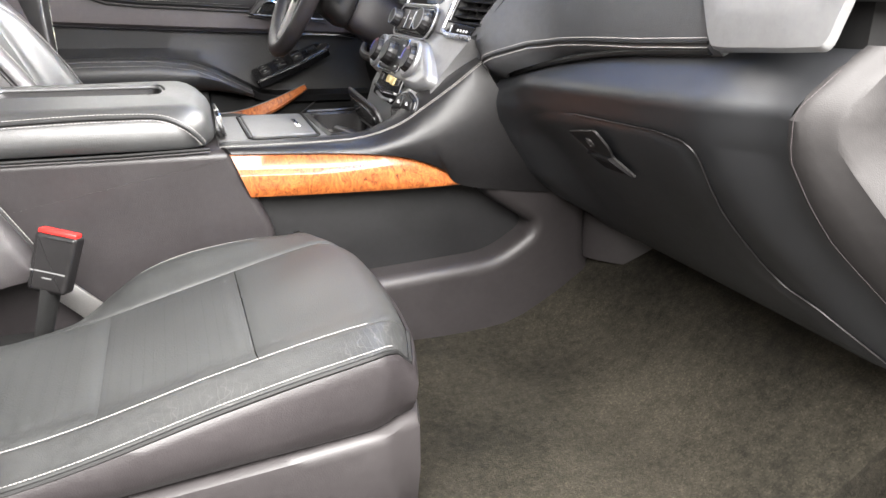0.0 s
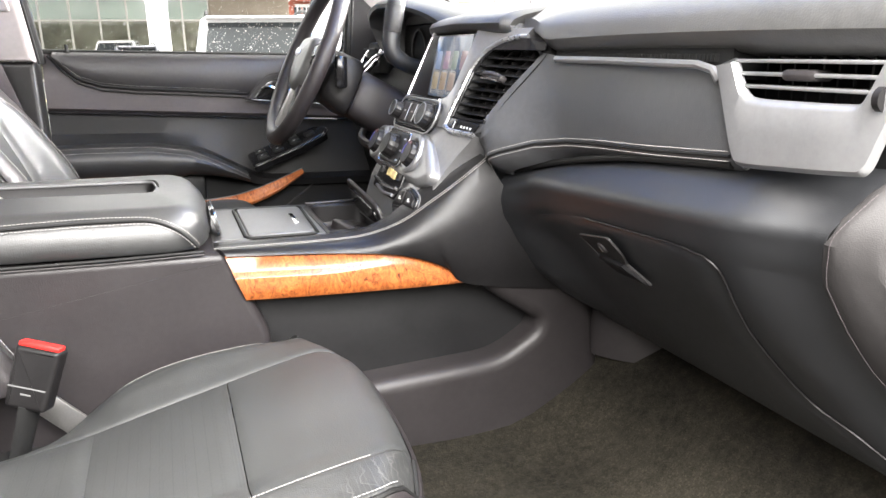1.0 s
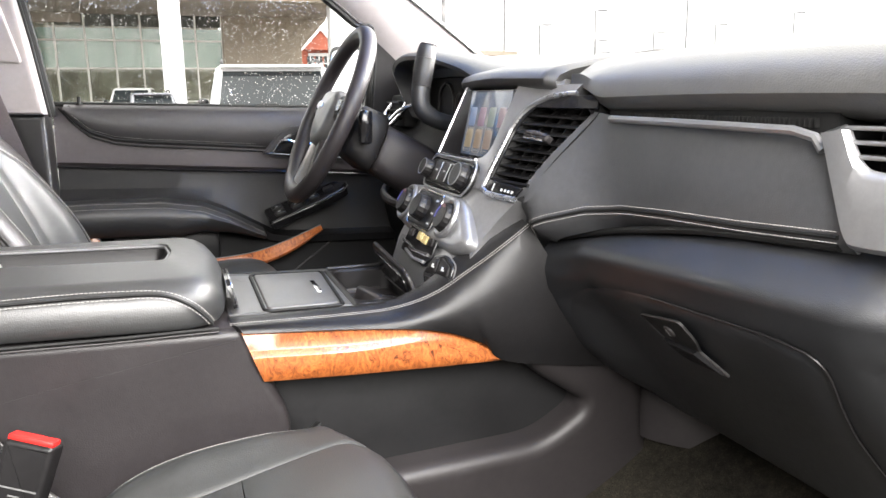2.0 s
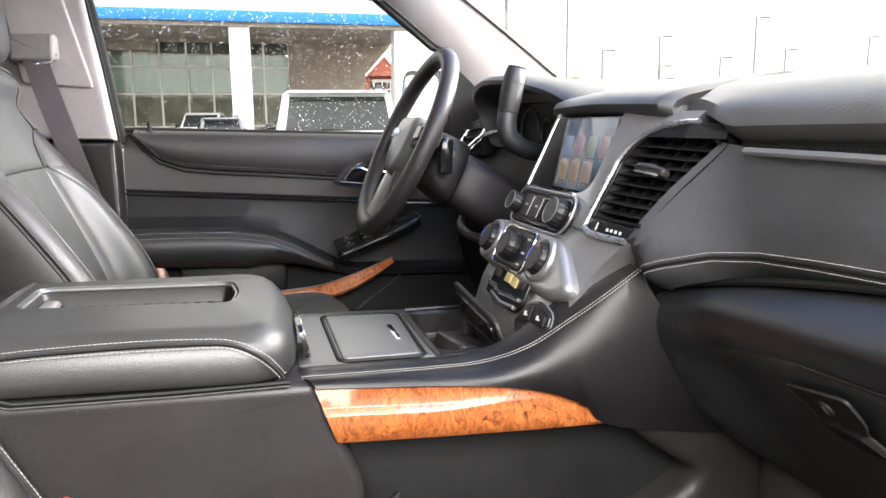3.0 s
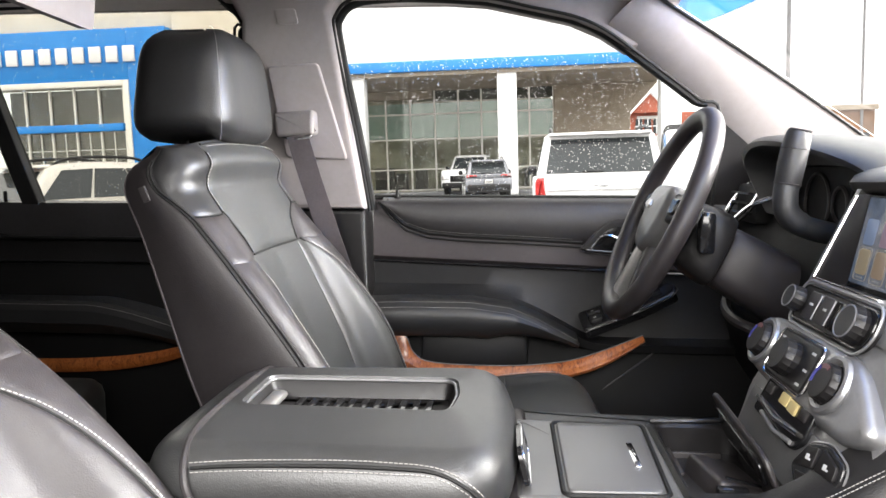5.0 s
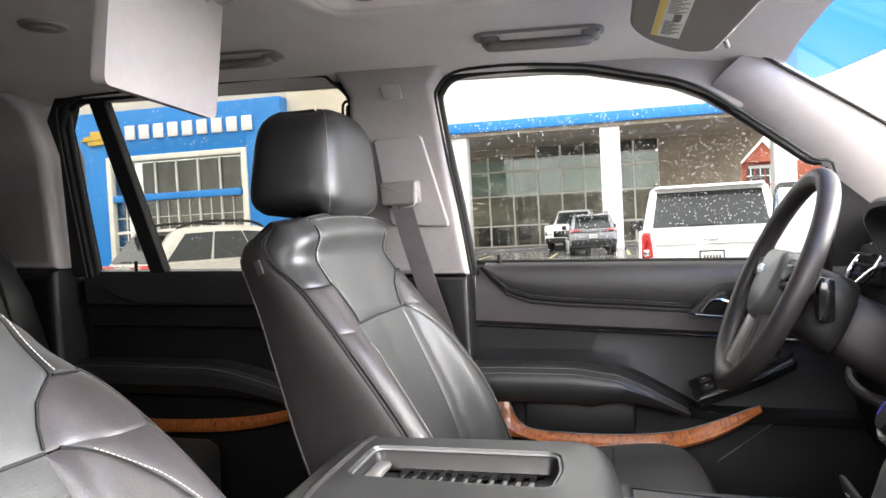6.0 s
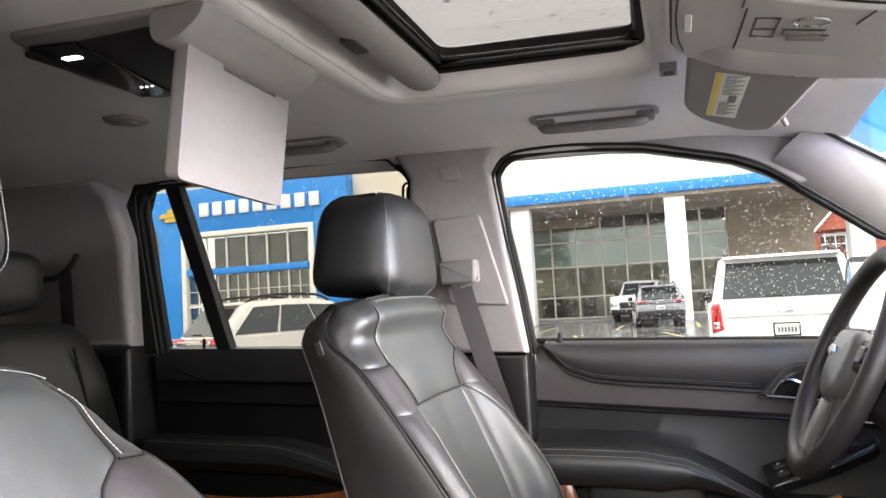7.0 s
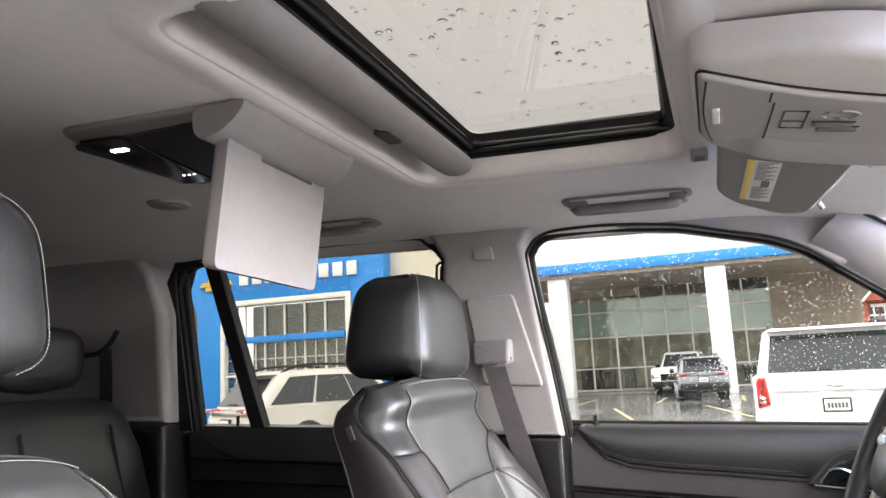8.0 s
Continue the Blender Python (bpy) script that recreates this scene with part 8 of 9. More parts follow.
    # coat hook lamp over the rear door
    dome = base("rear_dome_lamp", (-1.05, 0.22, 1.722), "small round grey lamp lens in the headliner", "ceiling lamp")
    bm = B()
    cyl(bm, (-1.05, 0.21, 1.730), (-1.05, 0.21, 1.721), 0.045, 0.040, 28, 0.004)
    part("bezel", bm, "trim_light", dome)
    bm = B()
    cyl(bm, (-1.05, 0.21, 1.722), (-1.05, 0.21, 1.7195), 0.022, 0.020, 24, 0.001)
    part("lens", bm, "trim_light", dome)


def build_screen():
    s = base("roof_screen", (-0.62, -0.06, 1.70), "flip-down roof video screen in light grey housing, open", "roof screen")
    bm = B()
    out = arc_poly([(-0.872, -0.222), (-0.60, -0.222), (-0.60, 0.085), (-0.895, 0.095), (-0.915, -0.05)], [0.03, 0.02, 0.02, 0.03, 0.05], 5)
    dn = Matrix.Translation((0, 0, 1.733)) @ Matrix.Diagonal((1, 1, -1, 1))
    pad(bm, out, 0.012, 0.006, m=dn, steps=4)
    hous = part("housing", bm, "trim_light", s, "light grey housing plate")
    bm = B()
    pad(bm, arc_poly([(-0.90, -0.17), (-0.66, -0.19), (-0.655, 0.05), (-0.88, 0.06)], 0.02), 0.004, 0.001, m=Matrix.Translation((0, 0, 1.7215)) @ Matrix.Diagonal((1, 1, -1, 1)))
    part("control_plate", bm, "plastic_grey", hous, "dark control plate")
    bm = B()
    pad(bm, arc_poly([(-0.865, -0.19), (-0.79, -0.185), (-0.825, 0.055), (-0.885, 0.055)], 0.008), 0.0045, 0.001, m=Matrix.Translation((0, 0, 1.7185)) @ Matrix.Diagonal((1, 1, -1, 1)))
    part("strip", bm, "gloss", hous)
    bm = B()
    for k in range(4):
        box(bm, -0.846 + 0.007 * k, -0.841 + 0.007 * k, -0.150, -0.140, 1.7130, 1.7145)
    part("reading_lamp", bm, "lamp_lit", hous, "lit white reading lamp")
    bm = B()
    for k in range(3):
        box(bm, -0.846 + 0.010 * k, -0.843 + 0.010 * k, 0.004, 0.007, 1.7132, 1.7142)
    part("indicator", bm, "led", hous, "tiny lit indicators")
    # hinge block
    bm = B()
    rings = []
    prof = [(-0.645, 1.722), (-0.560, 1.727), (-0.572, 1.705), (-0.600, 1.686), (-0.628, 1.680), (-0.642, 1.690)]
    prof = arc_poly(prof, 0.012, 4)
    for y, k in ((-0.226, 0.94), (-0.222, 1.0), (0.055, 1.0), (0.060, 0.94)):
        rings.append([(-0.60 + (p.x + 0.60) * k, y, 1.71 + (p.y - 1.71) * k) for p in prof])
    loft(bm, rings)
    part("hinge_block", bm, "trim_light", s, "rounded grey hinge block")
    # screen panel, hanging
    m = frame_matrix((-0.622, -0.069, 1.690), (0.06, -1, 0), (0.10, 0, 1))
    bm = B()
    pad(bm, arc_poly([(-0.135, -0.170), (0.135, -0.166), (0.135, 0.004), (0.055, 0.004), (0.055, -0.012), (-0.090, -0.012), (-0.090, -0.005), (-0.135, -0.005)], [0.012, 0.012, 0.006, 0.002, 0.002, 0.002, 0.002, 0.006], 4), 0.022, 0.008, m=m @ Matrix.Translation((0, 0, -0.011)), steps=4)
    p = part("screen_panel", bm, "trim_light", s, "light grey back of the hanging screen")


build_overhead()
build_screen()


# ---- door mirror ----
def build_mirror():
    mi = base("door_mirror", (0.47, 0.98, 1.28), "black wet door mirror outside the driver's window", "door mirror")
    m = frame_matrix((0.375, 1.00, 1.355), (0.35, -1, 0.0), (0.05, 0, 1))
    bm = B()
    pad(bm, arc_poly([(-0.13, -0.10), (0.085, -0.10), (0.10, 0.0), (0.080, 0.085), (-0.12, 0.090)], 0.035, 6), 0.09, 0.035, m=m @ Matrix.Diagonal((1, 1, -1, 1)) @ Matrix.Translation((0, 0, 0)), steps=5)
    part("housing", bm, "gloss", mi, "black mirror housing")
    bm = B()
    pad(bm, arc_poly([(-0.115, -0.085), (0.072, -0.085), (0.085, 0.0), (0.066, 0.072), (-0.105, 0.076)], 0.03, 6), 0.004, 0.001, m=m @ Matrix.Translation((0, 0, 0.001)))
    part("glass", bm, "mirror", mi, "mirror glass")
    bm = B()
    tube(bm, [(0.47, 0.92, 1.25), (0.47, 0.82, 1.245)], 0.035, 12, flat=0.6)
    part("arm", bm, "gloss", mi)


build_mirror()


# ---- outdoors: the car stands on a slight slope ----
OUT = Matrix.Rotation(radians(-1.8), 4, "Y")
MAT["asphalt"] = grain(vary(material("wet_asphalt", (0.14, 0.14, 0.14), 0.2, spec=1.0), (0.10, 0.10, 0.10), (0.20, 0.195, 0.19), 0.35, rough=(0.04, 0.26)), 40, 0.10, 0.01, "noise")
MAT["line_paint"] = vary(material("worn_yellow_paint", (0.55, 0.45, 0.18), 0.5), (0.3, 0.26, 0.16), (0.6, 0.5, 0.2), 3)
MAT["white_panel"] = vary(material("white_cladding", (0.8, 0.8, 0.8), 0.45), (0.76, 0.76, 0.76), (0.84, 0.84, 0.84), 0.5)
MAT["blue_panel"] = vary(material("blue_cladding", (0.02, 0.22, 0.62), 0.4), (0.017, 0.19, 0.56), (0.025, 0.25, 0.68), 0.5)
MAT["tan_wall"] = grain(vary(material("tan_stucco", (0.32, 0.27, 0.21), 0.9), (0.28, 0.235, 0.18), (0.36, 0.305, 0.24), 0.8), 30, 0.3, 0.01, "noise")
MAT["cream_wall"] = grain(vary(material("cream_stucco", (0.62, 0.56, 0.46), 0.9), (0.56, 0.50, 0.41), (0.66, 0.60, 0.50), 0.8), 30, 0.3, 0.01, "noise")
MAT["mullion"] = vary(material("pale_mullion", (0.76, 0.74, 0.66), 0.5), (0.70, 0.68, 0.60), (0.80, 0.78, 0.71), 2)
MAT["dark_wall"] = vary(material("dark_spandrel", (0.11, 0.10, 0.085), 0.4), (0.08, 0.072, 0.06), (0.15, 0.135, 0.115), 0.6)
MAT["shop_inside"] = vary(material("showroom_inside", (0.5, 0.45, 0.34), 0.8), (0.22, 0.20, 0.15), (0.80, 0.74, 0.56), 0.7)
MAT["shop_green"] = vary(material("green_showroom_blind", (0.52, 0.68, 0.60), 0.6), (0.38, 0.54, 0.47), (0.64, 0.80, 0.70), 0.6)
MAT["shop_glass"] = material("showroom_glass", (0.75, 0.80, 0.76), 0.03, transmission=1.0, ior=1.5)
MAT["brick_red"] = vary(material("far_red_brick", (0.36, 0.10, 0.06), 0.85), (0.30, 0.08, 0.05), (0.42, 0.13, 0.08), 1.2)
MAT["gold"] = vary(material("gold_sign", (0.62, 0.42, 0.06), 0.4), (0.55, 0.36, 0.05), (0.7, 0.48, 0.08), 3)
MAT["car_white"] = vary(material("white_car_paint", (0.78, 0.78, 0.78), 0.25, coat=0.6), (0.74, 0.74, 0.74), (0.80, 0.80, 0.80), 1.5)
MAT["car_cream"] = vary(material("pearl_car_paint", (0.60, 0.57, 0.52), 0.25, coat=0.6), (0.56, 0.53, 0.48), (0.64, 0.61, 0.56), 1.5)
MAT["car_grey"] = vary(material("grey_car_paint", (0.22, 0.225, 0.25), 0.25, metal=0.3, coat=0.6), (0.20, 0.205, 0.228), (0.24, 0.246, 0.27), 1.5)
MAT["car_glass"] = material("dark_car_glass", (0.03, 0.035, 0.038), 0.05)
MAT["tail_red"] = vary(material("red_tail_lamp", (0.45, 0.02, 0.02), 0.15, coat=0.8), (0.38, 0.015, 0.015), (0.55, 0.04, 0.035), 6)
MAT["tyre"] = vary(material("tyre_rubber", (0.02, 0.02, 0.02), 0.8), (0.015, 0.015, 0.015), (0.028, 0.028, 0.028), 8)
MAT["rim"] = vary(material("alloy_rim", (0.55, 0.56, 0.58), 0.3, metal=0.8), (0.48, 0.49, 0.5), (0.6, 0.61, 0.63), 8)
MAT["pole"] = vary(material("weathered_pole_paint", (0.17, 0.17, 0.175), 0.5), (0.14, 0.14, 0.145), (0.20, 0.20, 0.205), 2)
MAT["far_brick"] = vary(material("tan_brick", (0.16, 0.085, 0.045), 0.85), (0.13, 0.07, 0.037), (0.19, 0.10, 0.055), 1.2)
MAT["leaves"] = vary(material("autumn_leaves", (0.09, 0.08, 0.035), 0.7), (0.05, 0.06, 0.025), (0.16, 0.10, 0.04), 0.8)
MAT["bark"] = grain(vary(material("bark", (0.12, 0.09, 0.07), 0.9), (0.08, 0.06, 0.05), (0.16, 0.125, 0.10), 4), 20, 0.6, 0.01, "noise")


def obox(bm, x0, x1, y0, y1, z0, z1, bevel=0.0):
    return box(bm, x0, x1, y0, y1, z0, z1, bevel, 2, OUT)


def build_ground():
    bm = B()
    n = 40
    sheet(bm, [[OUT @ Vector((-400 + 800 * i / n, -300 + 1000 * j / n, 0)) for j in range(n + 1)] for i in range(n + 1)], 0.0)
    single("ground", bm, "asphalt", "wet dark asphalt parking lot", "parking lot", "structure")
    # unseen wall, added to keep low sky light out of the open door
    bm = B()
    obox(bm, -16.0, 16.0, -6.6, -6.2, 0.0, 4.4, 0.03)
    single("wall_sky_blocker", bm, "dark_wall", "unseen plain dark wall added to block low sky light", "wall", "structure")
    bm = B()
    for k in range(9):
        x = -14 + 2.9 * k
        fuse(bm, [(x, 19.0, 0.004), (x + 0.12, 19.0, 0.004), (x + 0.12 - 1.2, 24.5, 0.004), (x - 1.2, 24.5, 0.004)], [(0, 1, 2, 3)], OUT)
        fuse(bm, [(x, 27.0, 0.004), (x + 0.12, 27.0, 0.004), (x + 0.12, 31.0, 0.004), (x, 31.0, 0.004)], [(0, 1, 2, 3)], OUT)
    single("parking_lines", bm, "line_paint", "worn yellow parking lines on wet asphalt", "road marking", "structure")
    bm = B()
    obox(bm, -24, 14, 35.4, 36.2, 0.0, 0.15, 0.02)
    single("kerb", bm, "pole", "pale concrete kerb before the showroom", "kerb", "structure")


def build_showroom():
    sh = base("showroom_building", OUT @ Vector((-2, 40, 0)), "white dealership showroom with blue stripe and tall glass front", "building")
    WY = 40.0
    bm = B()
    obox(bm, -15.5, 7.95, 33.2, 44, 6.15, 10.0, 0.05)
    part("fascia", bm, "white_panel", sh, "white fascia")
    bm = B()
    obox(bm, -15.6, 8.05, 33.1, 44, 5.68, 6.146, 0.02)
    part("stripe", bm, "blue_panel", sh, "bright blue stripe")
    bm = B()
    obox(bm, -15.4, 7.85, 33.3, 44, 5.50, 5.676)
    part("soffit", bm, "tan_wall", sh, "shaded canopy soffit")
    for x in (0.05, -6.95, 7.35):
        bm = B()
        obox(bm, x - 0.44, x + 0.44, 33.4, 34.3, 0, 5.7, 0.03)
        part("column", bm, "white_panel", sh, "white square column")
    # walls beside the glass front
    bm = B()
    tmp = bmesh.new()
    pad(tmp, [(2.55, 0), (6.6, 0), (6.6, 3.95), (8.0, 5.45), (8.0, 6.2), (2.55, 6.2)], 0.5, 0.02, m=xz(None, WY + 0.4))
    merge(bm, tmp, OUT)
    part("wall", bm, "tan_wall", sh, "tan stucco wall")
    bm = B()
    obox(bm, -24, -9.3, WY - 0.1, WY + 0.4, 0, 6.0)
    part("wall", bm, "cream_wall", sh, "cream stucco wall")
    bm = B()
    obox(bm, -9.3, -4.0, WY - 0.15, WY + 0.4, 5.05, 6.2)
    part("lintel", bm, "tan_wall", sh, "tan band above the glass")
    # glass front
    xs = [-9.3, -7.95, -6.6, -5.25, -3.9, -2.6, -1.35, -0.05, 1.25, 2.55]
    zs = [0.12, 1.25, 2.9, 4.25, 5.6, 6.4]
    bm = B()
    obox(bm, xs[0], xs[-1], WY + 2.6, WY + 2.7, 0, 6.5)
    obox(bm, xs[0], xs[-1], WY + 0.4, WY + 2.6, 0.0, 0.05)
    part("showroom_inside", bm, "shop_inside", sh, "dim showroom interior")
    bm = B()
    obox(bm, xs[1], xs[-1], WY + 0.35, WY + 0.38, 2.92, 4.85)
    part("blind", bm, "shop_green", sh, "greenish blinds behind the upper panes")
    bm = B()
    obox(bm, xs[4], xs[-1], WY + 0.30, WY + 0.34, 4.95, 6.5)
    part("spandrel", bm, "dark_wall", sh, "dark upper panes")
    for i in range(len(xs) - 1):
        for j in range(len(zs) - 2):
            bm = B()
            obox(bm, xs[i] + 0.04, xs[i + 1] - 0.04, WY + 0.10, WY + 0.12, zs[j] + 0.04, zs[j + 1] - 0.04)
            part("pane", bm, "shop_glass", sh).visible_shadow = False
    for x in xs:
        bm = B()
        obox(bm, x - 0.045, x + 0.045, WY, WY + 0.18, 0.0, 5.65)
        part("mullion", bm, "mullion", sh, "pale aluminium mullion")
    for z in zs[:-1]:
        bm = B()
        obox(bm, xs[0], xs[-1], WY + 0.02, WY + 0.16, z - 0.04, z + 0.04)
        part("transom", bm, "mullion", sh, "pale aluminium transom")
    rnd = random.Random(7)
    for k in range(9):
        x = rnd.uniform(-8.5, 1.5)
        bm = B()
        obox(bm, x, x + rnd.uniform(0.5, 1.4), WY + 1.5, WY + 2.4, 0.05, rnd.uniform(0.7, 1.5), 0.04)
        part("display_stand", bm, rnd.choice(("dark_wall", "shop_inside", "white_panel")), sh)


def build_entrance():
    en = base("entrance_tower", OUT @ Vector((-15.5, 24, 0)), "bright blue entrance tower with white framed glass doorway", "building")
    y0 = 24.0
    parts = [(-21.4, -18.75, 0, 6.4), (-12.9, -11.5, 0, 6.4), (-18.75, -12.9, 4.66, 6.4)]
    for a, b, c, d in parts:
        bm = B()
        obox(bm, a, b, y0, y0 + 1.2, c, d, 0.02)
        part("panel", bm, "blue_panel", en, "blue cladding")
    for a, b, c, d in ((-18.75, -18.55, 0, 4.66), (-13.1, -12.9, 0, 4.66), (-18.55, -13.1, 4.46, 4.66)):
        bm = B()
        obox(bm, a, b, y0 - 0.06, y0 + 0.20, c, d, 0.02)
        part("frame", bm, "mullion", en, "white frame")
    bm = B()
    obox(bm, -18.6, -13.2, y0 - 0.02, y0 + 0.2, 2.95, 3.20, 0.01)
    part("band", bm, "blue_panel", en, "blue band over the doors")
    bm = B()
    obox(bm, -18.6, -13.2, y0 + 2.0, y0 + 2.1, 0, 4.6)
    part("inside", bm, "tan_wall", en, "dim lobby")
    xs = [-18.6, -17.7, -16.8, -15.9, -15.0, -14.1, -13.2]
    for i in range(6):
        for a, b in ((0.05, 1.5), (1.5, 2.95), (3.2, 4.46)):
            bm = B()
            obox(bm, xs[i] + 0.05, xs[i + 1] - 0.05, y0 + 0.24, y0 + 0.26, a + 0.02, b - 0.02)
            part("pane", bm, "shop_glass", en).visible_shadow = False
    for x in xs:
        bm = B()
        obox(bm, x - 0.03, x + 0.03, y0 + 0.14, y0 + 0.22, 0, 4.6)
        part("mullion", bm, "mullion", en)
    for k in range(12):
        bm = B()
        obox(bm, -18.6 + 0.45 * k, -18.57 + 0.45 * k, y0 + 0.16, y0 + 0.20, 0.0, 2.9)
        part("glazing_bar", bm, "mullion", en)
    for z in (0.6, 1.2, 1.8, 2.3):
        bm = B()
        obox(bm, -18.6, -13.2, y0 + 0.16, y0 + 0.20, z, z + 0.03)
        part("glazing_bar", bm, "mullion", en)
    # plain raised bars where the sign's word stands, and a plain gold shape
    w = (17.83 - 12.40) / 9
    for k in range(9):
        bm = B()
        x = -17.83 + w * k
        z = 5.26
        obox(bm, x, x + w * 0.70, y0 - 0.10, y0 - 0.01, z, z + 0.54, 0.03)
        part("sign_bar", bm, "white_panel", en, "plain white sign block")
    bm = B()
    fuse_prism = arc_poly([(-19.75, 4.86), (-19.45, 4.86), (-19.42, 4.70), (-18.75, 4.72), (-18.70, 4.88), (-18.15, 4.90), (-18.30, 5.10), (-18.62, 5.10), (-18.66, 5.26), (-19.30, 5.24), (-19.34, 5.08), (-19.60, 5.06)], 0.02, 2)
    tmp = bmesh.new()
    pad(tmp, [(p.x, p.y + 0.45) for p in fuse_prism], 0.10, 0.02, m=xz(None, y0 - 0.01))
    merge(bm, tmp, OUT)
    part("sign_shape", bm, "gold", en, "plain gold sign shape")
    bm = B()
    obox(bm, -11.5, -8.0, y0 + 0.6, y0 + 1.6, 0, 7.4, 0.02)
    part("side_wall", bm, "cream_wall", en, "cream stucco side wall")
    bm = B()
    obox(bm, -26, -8.0, y0 + 1.2, y0 + 10, 5.6, 7.4, 0.02)
    part("roof_block", bm, "cream_wall", en, "cream upper wall")


def build_car(name, m, kind, paint, label, moving=False):
    """A parked car, local x to its front, z up; kind sets its size and shape."""
    L, W, H, belt_z, glass0, glass1, hood, deck = {
        "suv": (5.15, 2.06, 1.84, 1.15, -2.42, 0.95, 1.12, -2.5),
        "cross": (4.4, 1.80, 1.60, 1.00, -2.05, 1.00, 1.0, -2.1),
        "pickup": (5.6, 2.0, 1.90, 1.20, -0.7, 1.05, 1.22, -2.7)}[kind]
    m = OUT @ m
    car = base(name, m.translation, label, "car")
    h = L / 2
    R = 0.36 if kind != "cross" else 0.33
    wx = (h - 0.95, -h + 1.0)
    # lower body with wheel arches
    prof = [(-h + 0.05, 0.42)]
    for w in (wx[1], wx[0]):
        prof += [(w + (R + 0.07) * math.cos(a), 0.36 + (R + 0.07) * math.sin(a)) for a in [math.pi - math.pi * i / 10 for i in range(11)]]
    prof += [(h - 0.06, 0.40), (h, 0.62), (h - 0.03, hood - 0.16), (h - 0.25, hood - 0.02), (glass1 + 0.15, belt_z + 0.02), (-h + 0.20, belt_z), (-h + 0.04, belt_z - 0.14), (-h, 0.62)]
    bm = B()
    rings = []
    ys = (-W / 2, -W / 2 + 0.05, -W / 2 + 0.22, W / 2 - 0.22, W / 2 - 0.05, W / 2)
    ks = (0.965, 0.988, 1.0, 1.0, 0.988, 0.965)
    for y, k in zip(ys, ks):
        rings.append([m @ Vector((x * k, y, 0.75 + (z - 0.75) * (k if z > 0.75 else 1))) for x, z in prof])
    loft(bm, rings)
    body = part("body", bm, paint, car)
    # cabin
    g0, g1 = glass0, glass1
    slope = 0.75 if kind != "pickup" else 0.55
    back = 0.22 if kind == "suv" else (0.45 if kind == "cross" else 0.12)
    mid, half = (g0 + g1) / 2 - 0.2, (g1 - g0) / 2
    crown = {"suv": 0.05, "cross": 0.12, "pickup": 0.05}[kind]
    fall = lambda x, z: crown * ((x - mid) / half) ** 2 * max(0.0, (z - belt_z) / (H - belt_z))

    def cab(x0, x1, w0, w1, z):
        n = 6
        side = [(x0 + (x1 - x0) * k / n, -w0 - (w1 - w0) * k / n) for k in range(n + 1)]
        return arc_poly(side + [(x, -y) for x, y in side[::-1]], [0.14] + [0.0] * (n - 1) + [0.14, 0.14] + [0.0] * (n - 1) + [0.14], 4)
    bm = B()
    rings = []
    for t, z in ((0, belt_z - 0.02), (0.5, belt_z + (H - belt_z) * 0.5), (0.88, H - 0.07), (0.97, H - 0.015), (1.0, H)):
        e = 0.0 if t < 0.9 else (t - 0.9) * 0.8
        a0, a1 = g0 + back * min(1, t * 1.05) + e, g1 - slope * min(1, t * 1.05) - e * 2
        w0, w1 = W / 2 - 0.05 - 0.14 * min(1, t * 1.05) - e, W / 2 - 0.06 - 0.16 * min(1, t * 1.05) - e
        rings.append([m @ Vector((p.x, p.y, z - fall(p.x, z))) for p in cab(a0, a1, w0, w1, z)])
    loft(bm, rings)
    cabin = part("cabin", bm, paint, car)

    def quad(name_, pts, mat, thick=0.012, parent=cabin, lab=""):
        """A thin pane over four corners, proud of the cabin."""
        p = [m @ Vector((q[0], q[1], q[2] - fall(q[0], q[2]))) for q in pts]
        n = (p[1] - p[0]).cross(p[3] - p[0]).normalized()
        bmq = B()
        fuse(bmq, [q + n * thick for q in p] + [q - n * 0.03 for q in p], [(0, 1, 2, 3), (0, 4, 5, 1), (1, 5, 6, 2), (2, 6, 7, 3), (3, 7, 4, 0)])
        return part(name_, bmq, mat, parent, lab)

    zb, zt = belt_z + 0.04, H - 0.11

    def at(z):
        return min(1, (z - belt_z) / (H - belt_z) * 1.05)
    for sy in (-1, 1):
        x_a, x_b = g0 + 0.22, g1 - 0.35
        splits = 3 if kind != "pickup" else 2
        for k in range(splits):
            u0, u1 = k / splits + 0.012, (k + 1) / splits - 0.012
            lo = [x_a + (x_b - x_a) * u for u in (u0, u1)]
            tx_a, tx_b = g0 + back + 0.18, g1 - slope - 0.06
            hi = [tx_a + (tx_b - tx_a) * u for u in (u0, u1)]
            yb, yt = sy * (W / 2 - 0.05 - 0.14 * at(zb)), sy * (W / 2 - 0.05 - 0.14 * at(zt))
            q = [(lo[0], yb, zb), (lo[1], yb, zb), (hi[1], yt, zt), (hi[0], yt, zt)]
            quad("window", q if sy < 0 else q[::-1], "car_glass")
    wr, wt = W / 2 - 0.21, W / 2 - 0.29
    quad("rear_window", [(g0 + back * at(zb), wr, zb), (g0 + back * at(zb), -wr, zb), (g0 + back * at(zt), -wt, zt), (g0 + back * at(zt), wt, zt)], "car_glass")
    quad("windshield", [(g1 - slope * at(zb), -wr, zb), (g1 - slope * at(zb), wr, zb), (g1 - slope * at(zt), wt, zt), (g1 - slope * at(zt), -wt, zt)], "car_glass")
    # lamps, bumpers, plate
    rear_x = -h - 0.01
    for sy in (-1, 1):
        zlo, zhi = (0.70, 1.13) if kind == "suv" else (0.90, 1.00)
        wl_ = 0.17 if kind == "suv" else 0.42
        y_out = W / 2 - 0.04
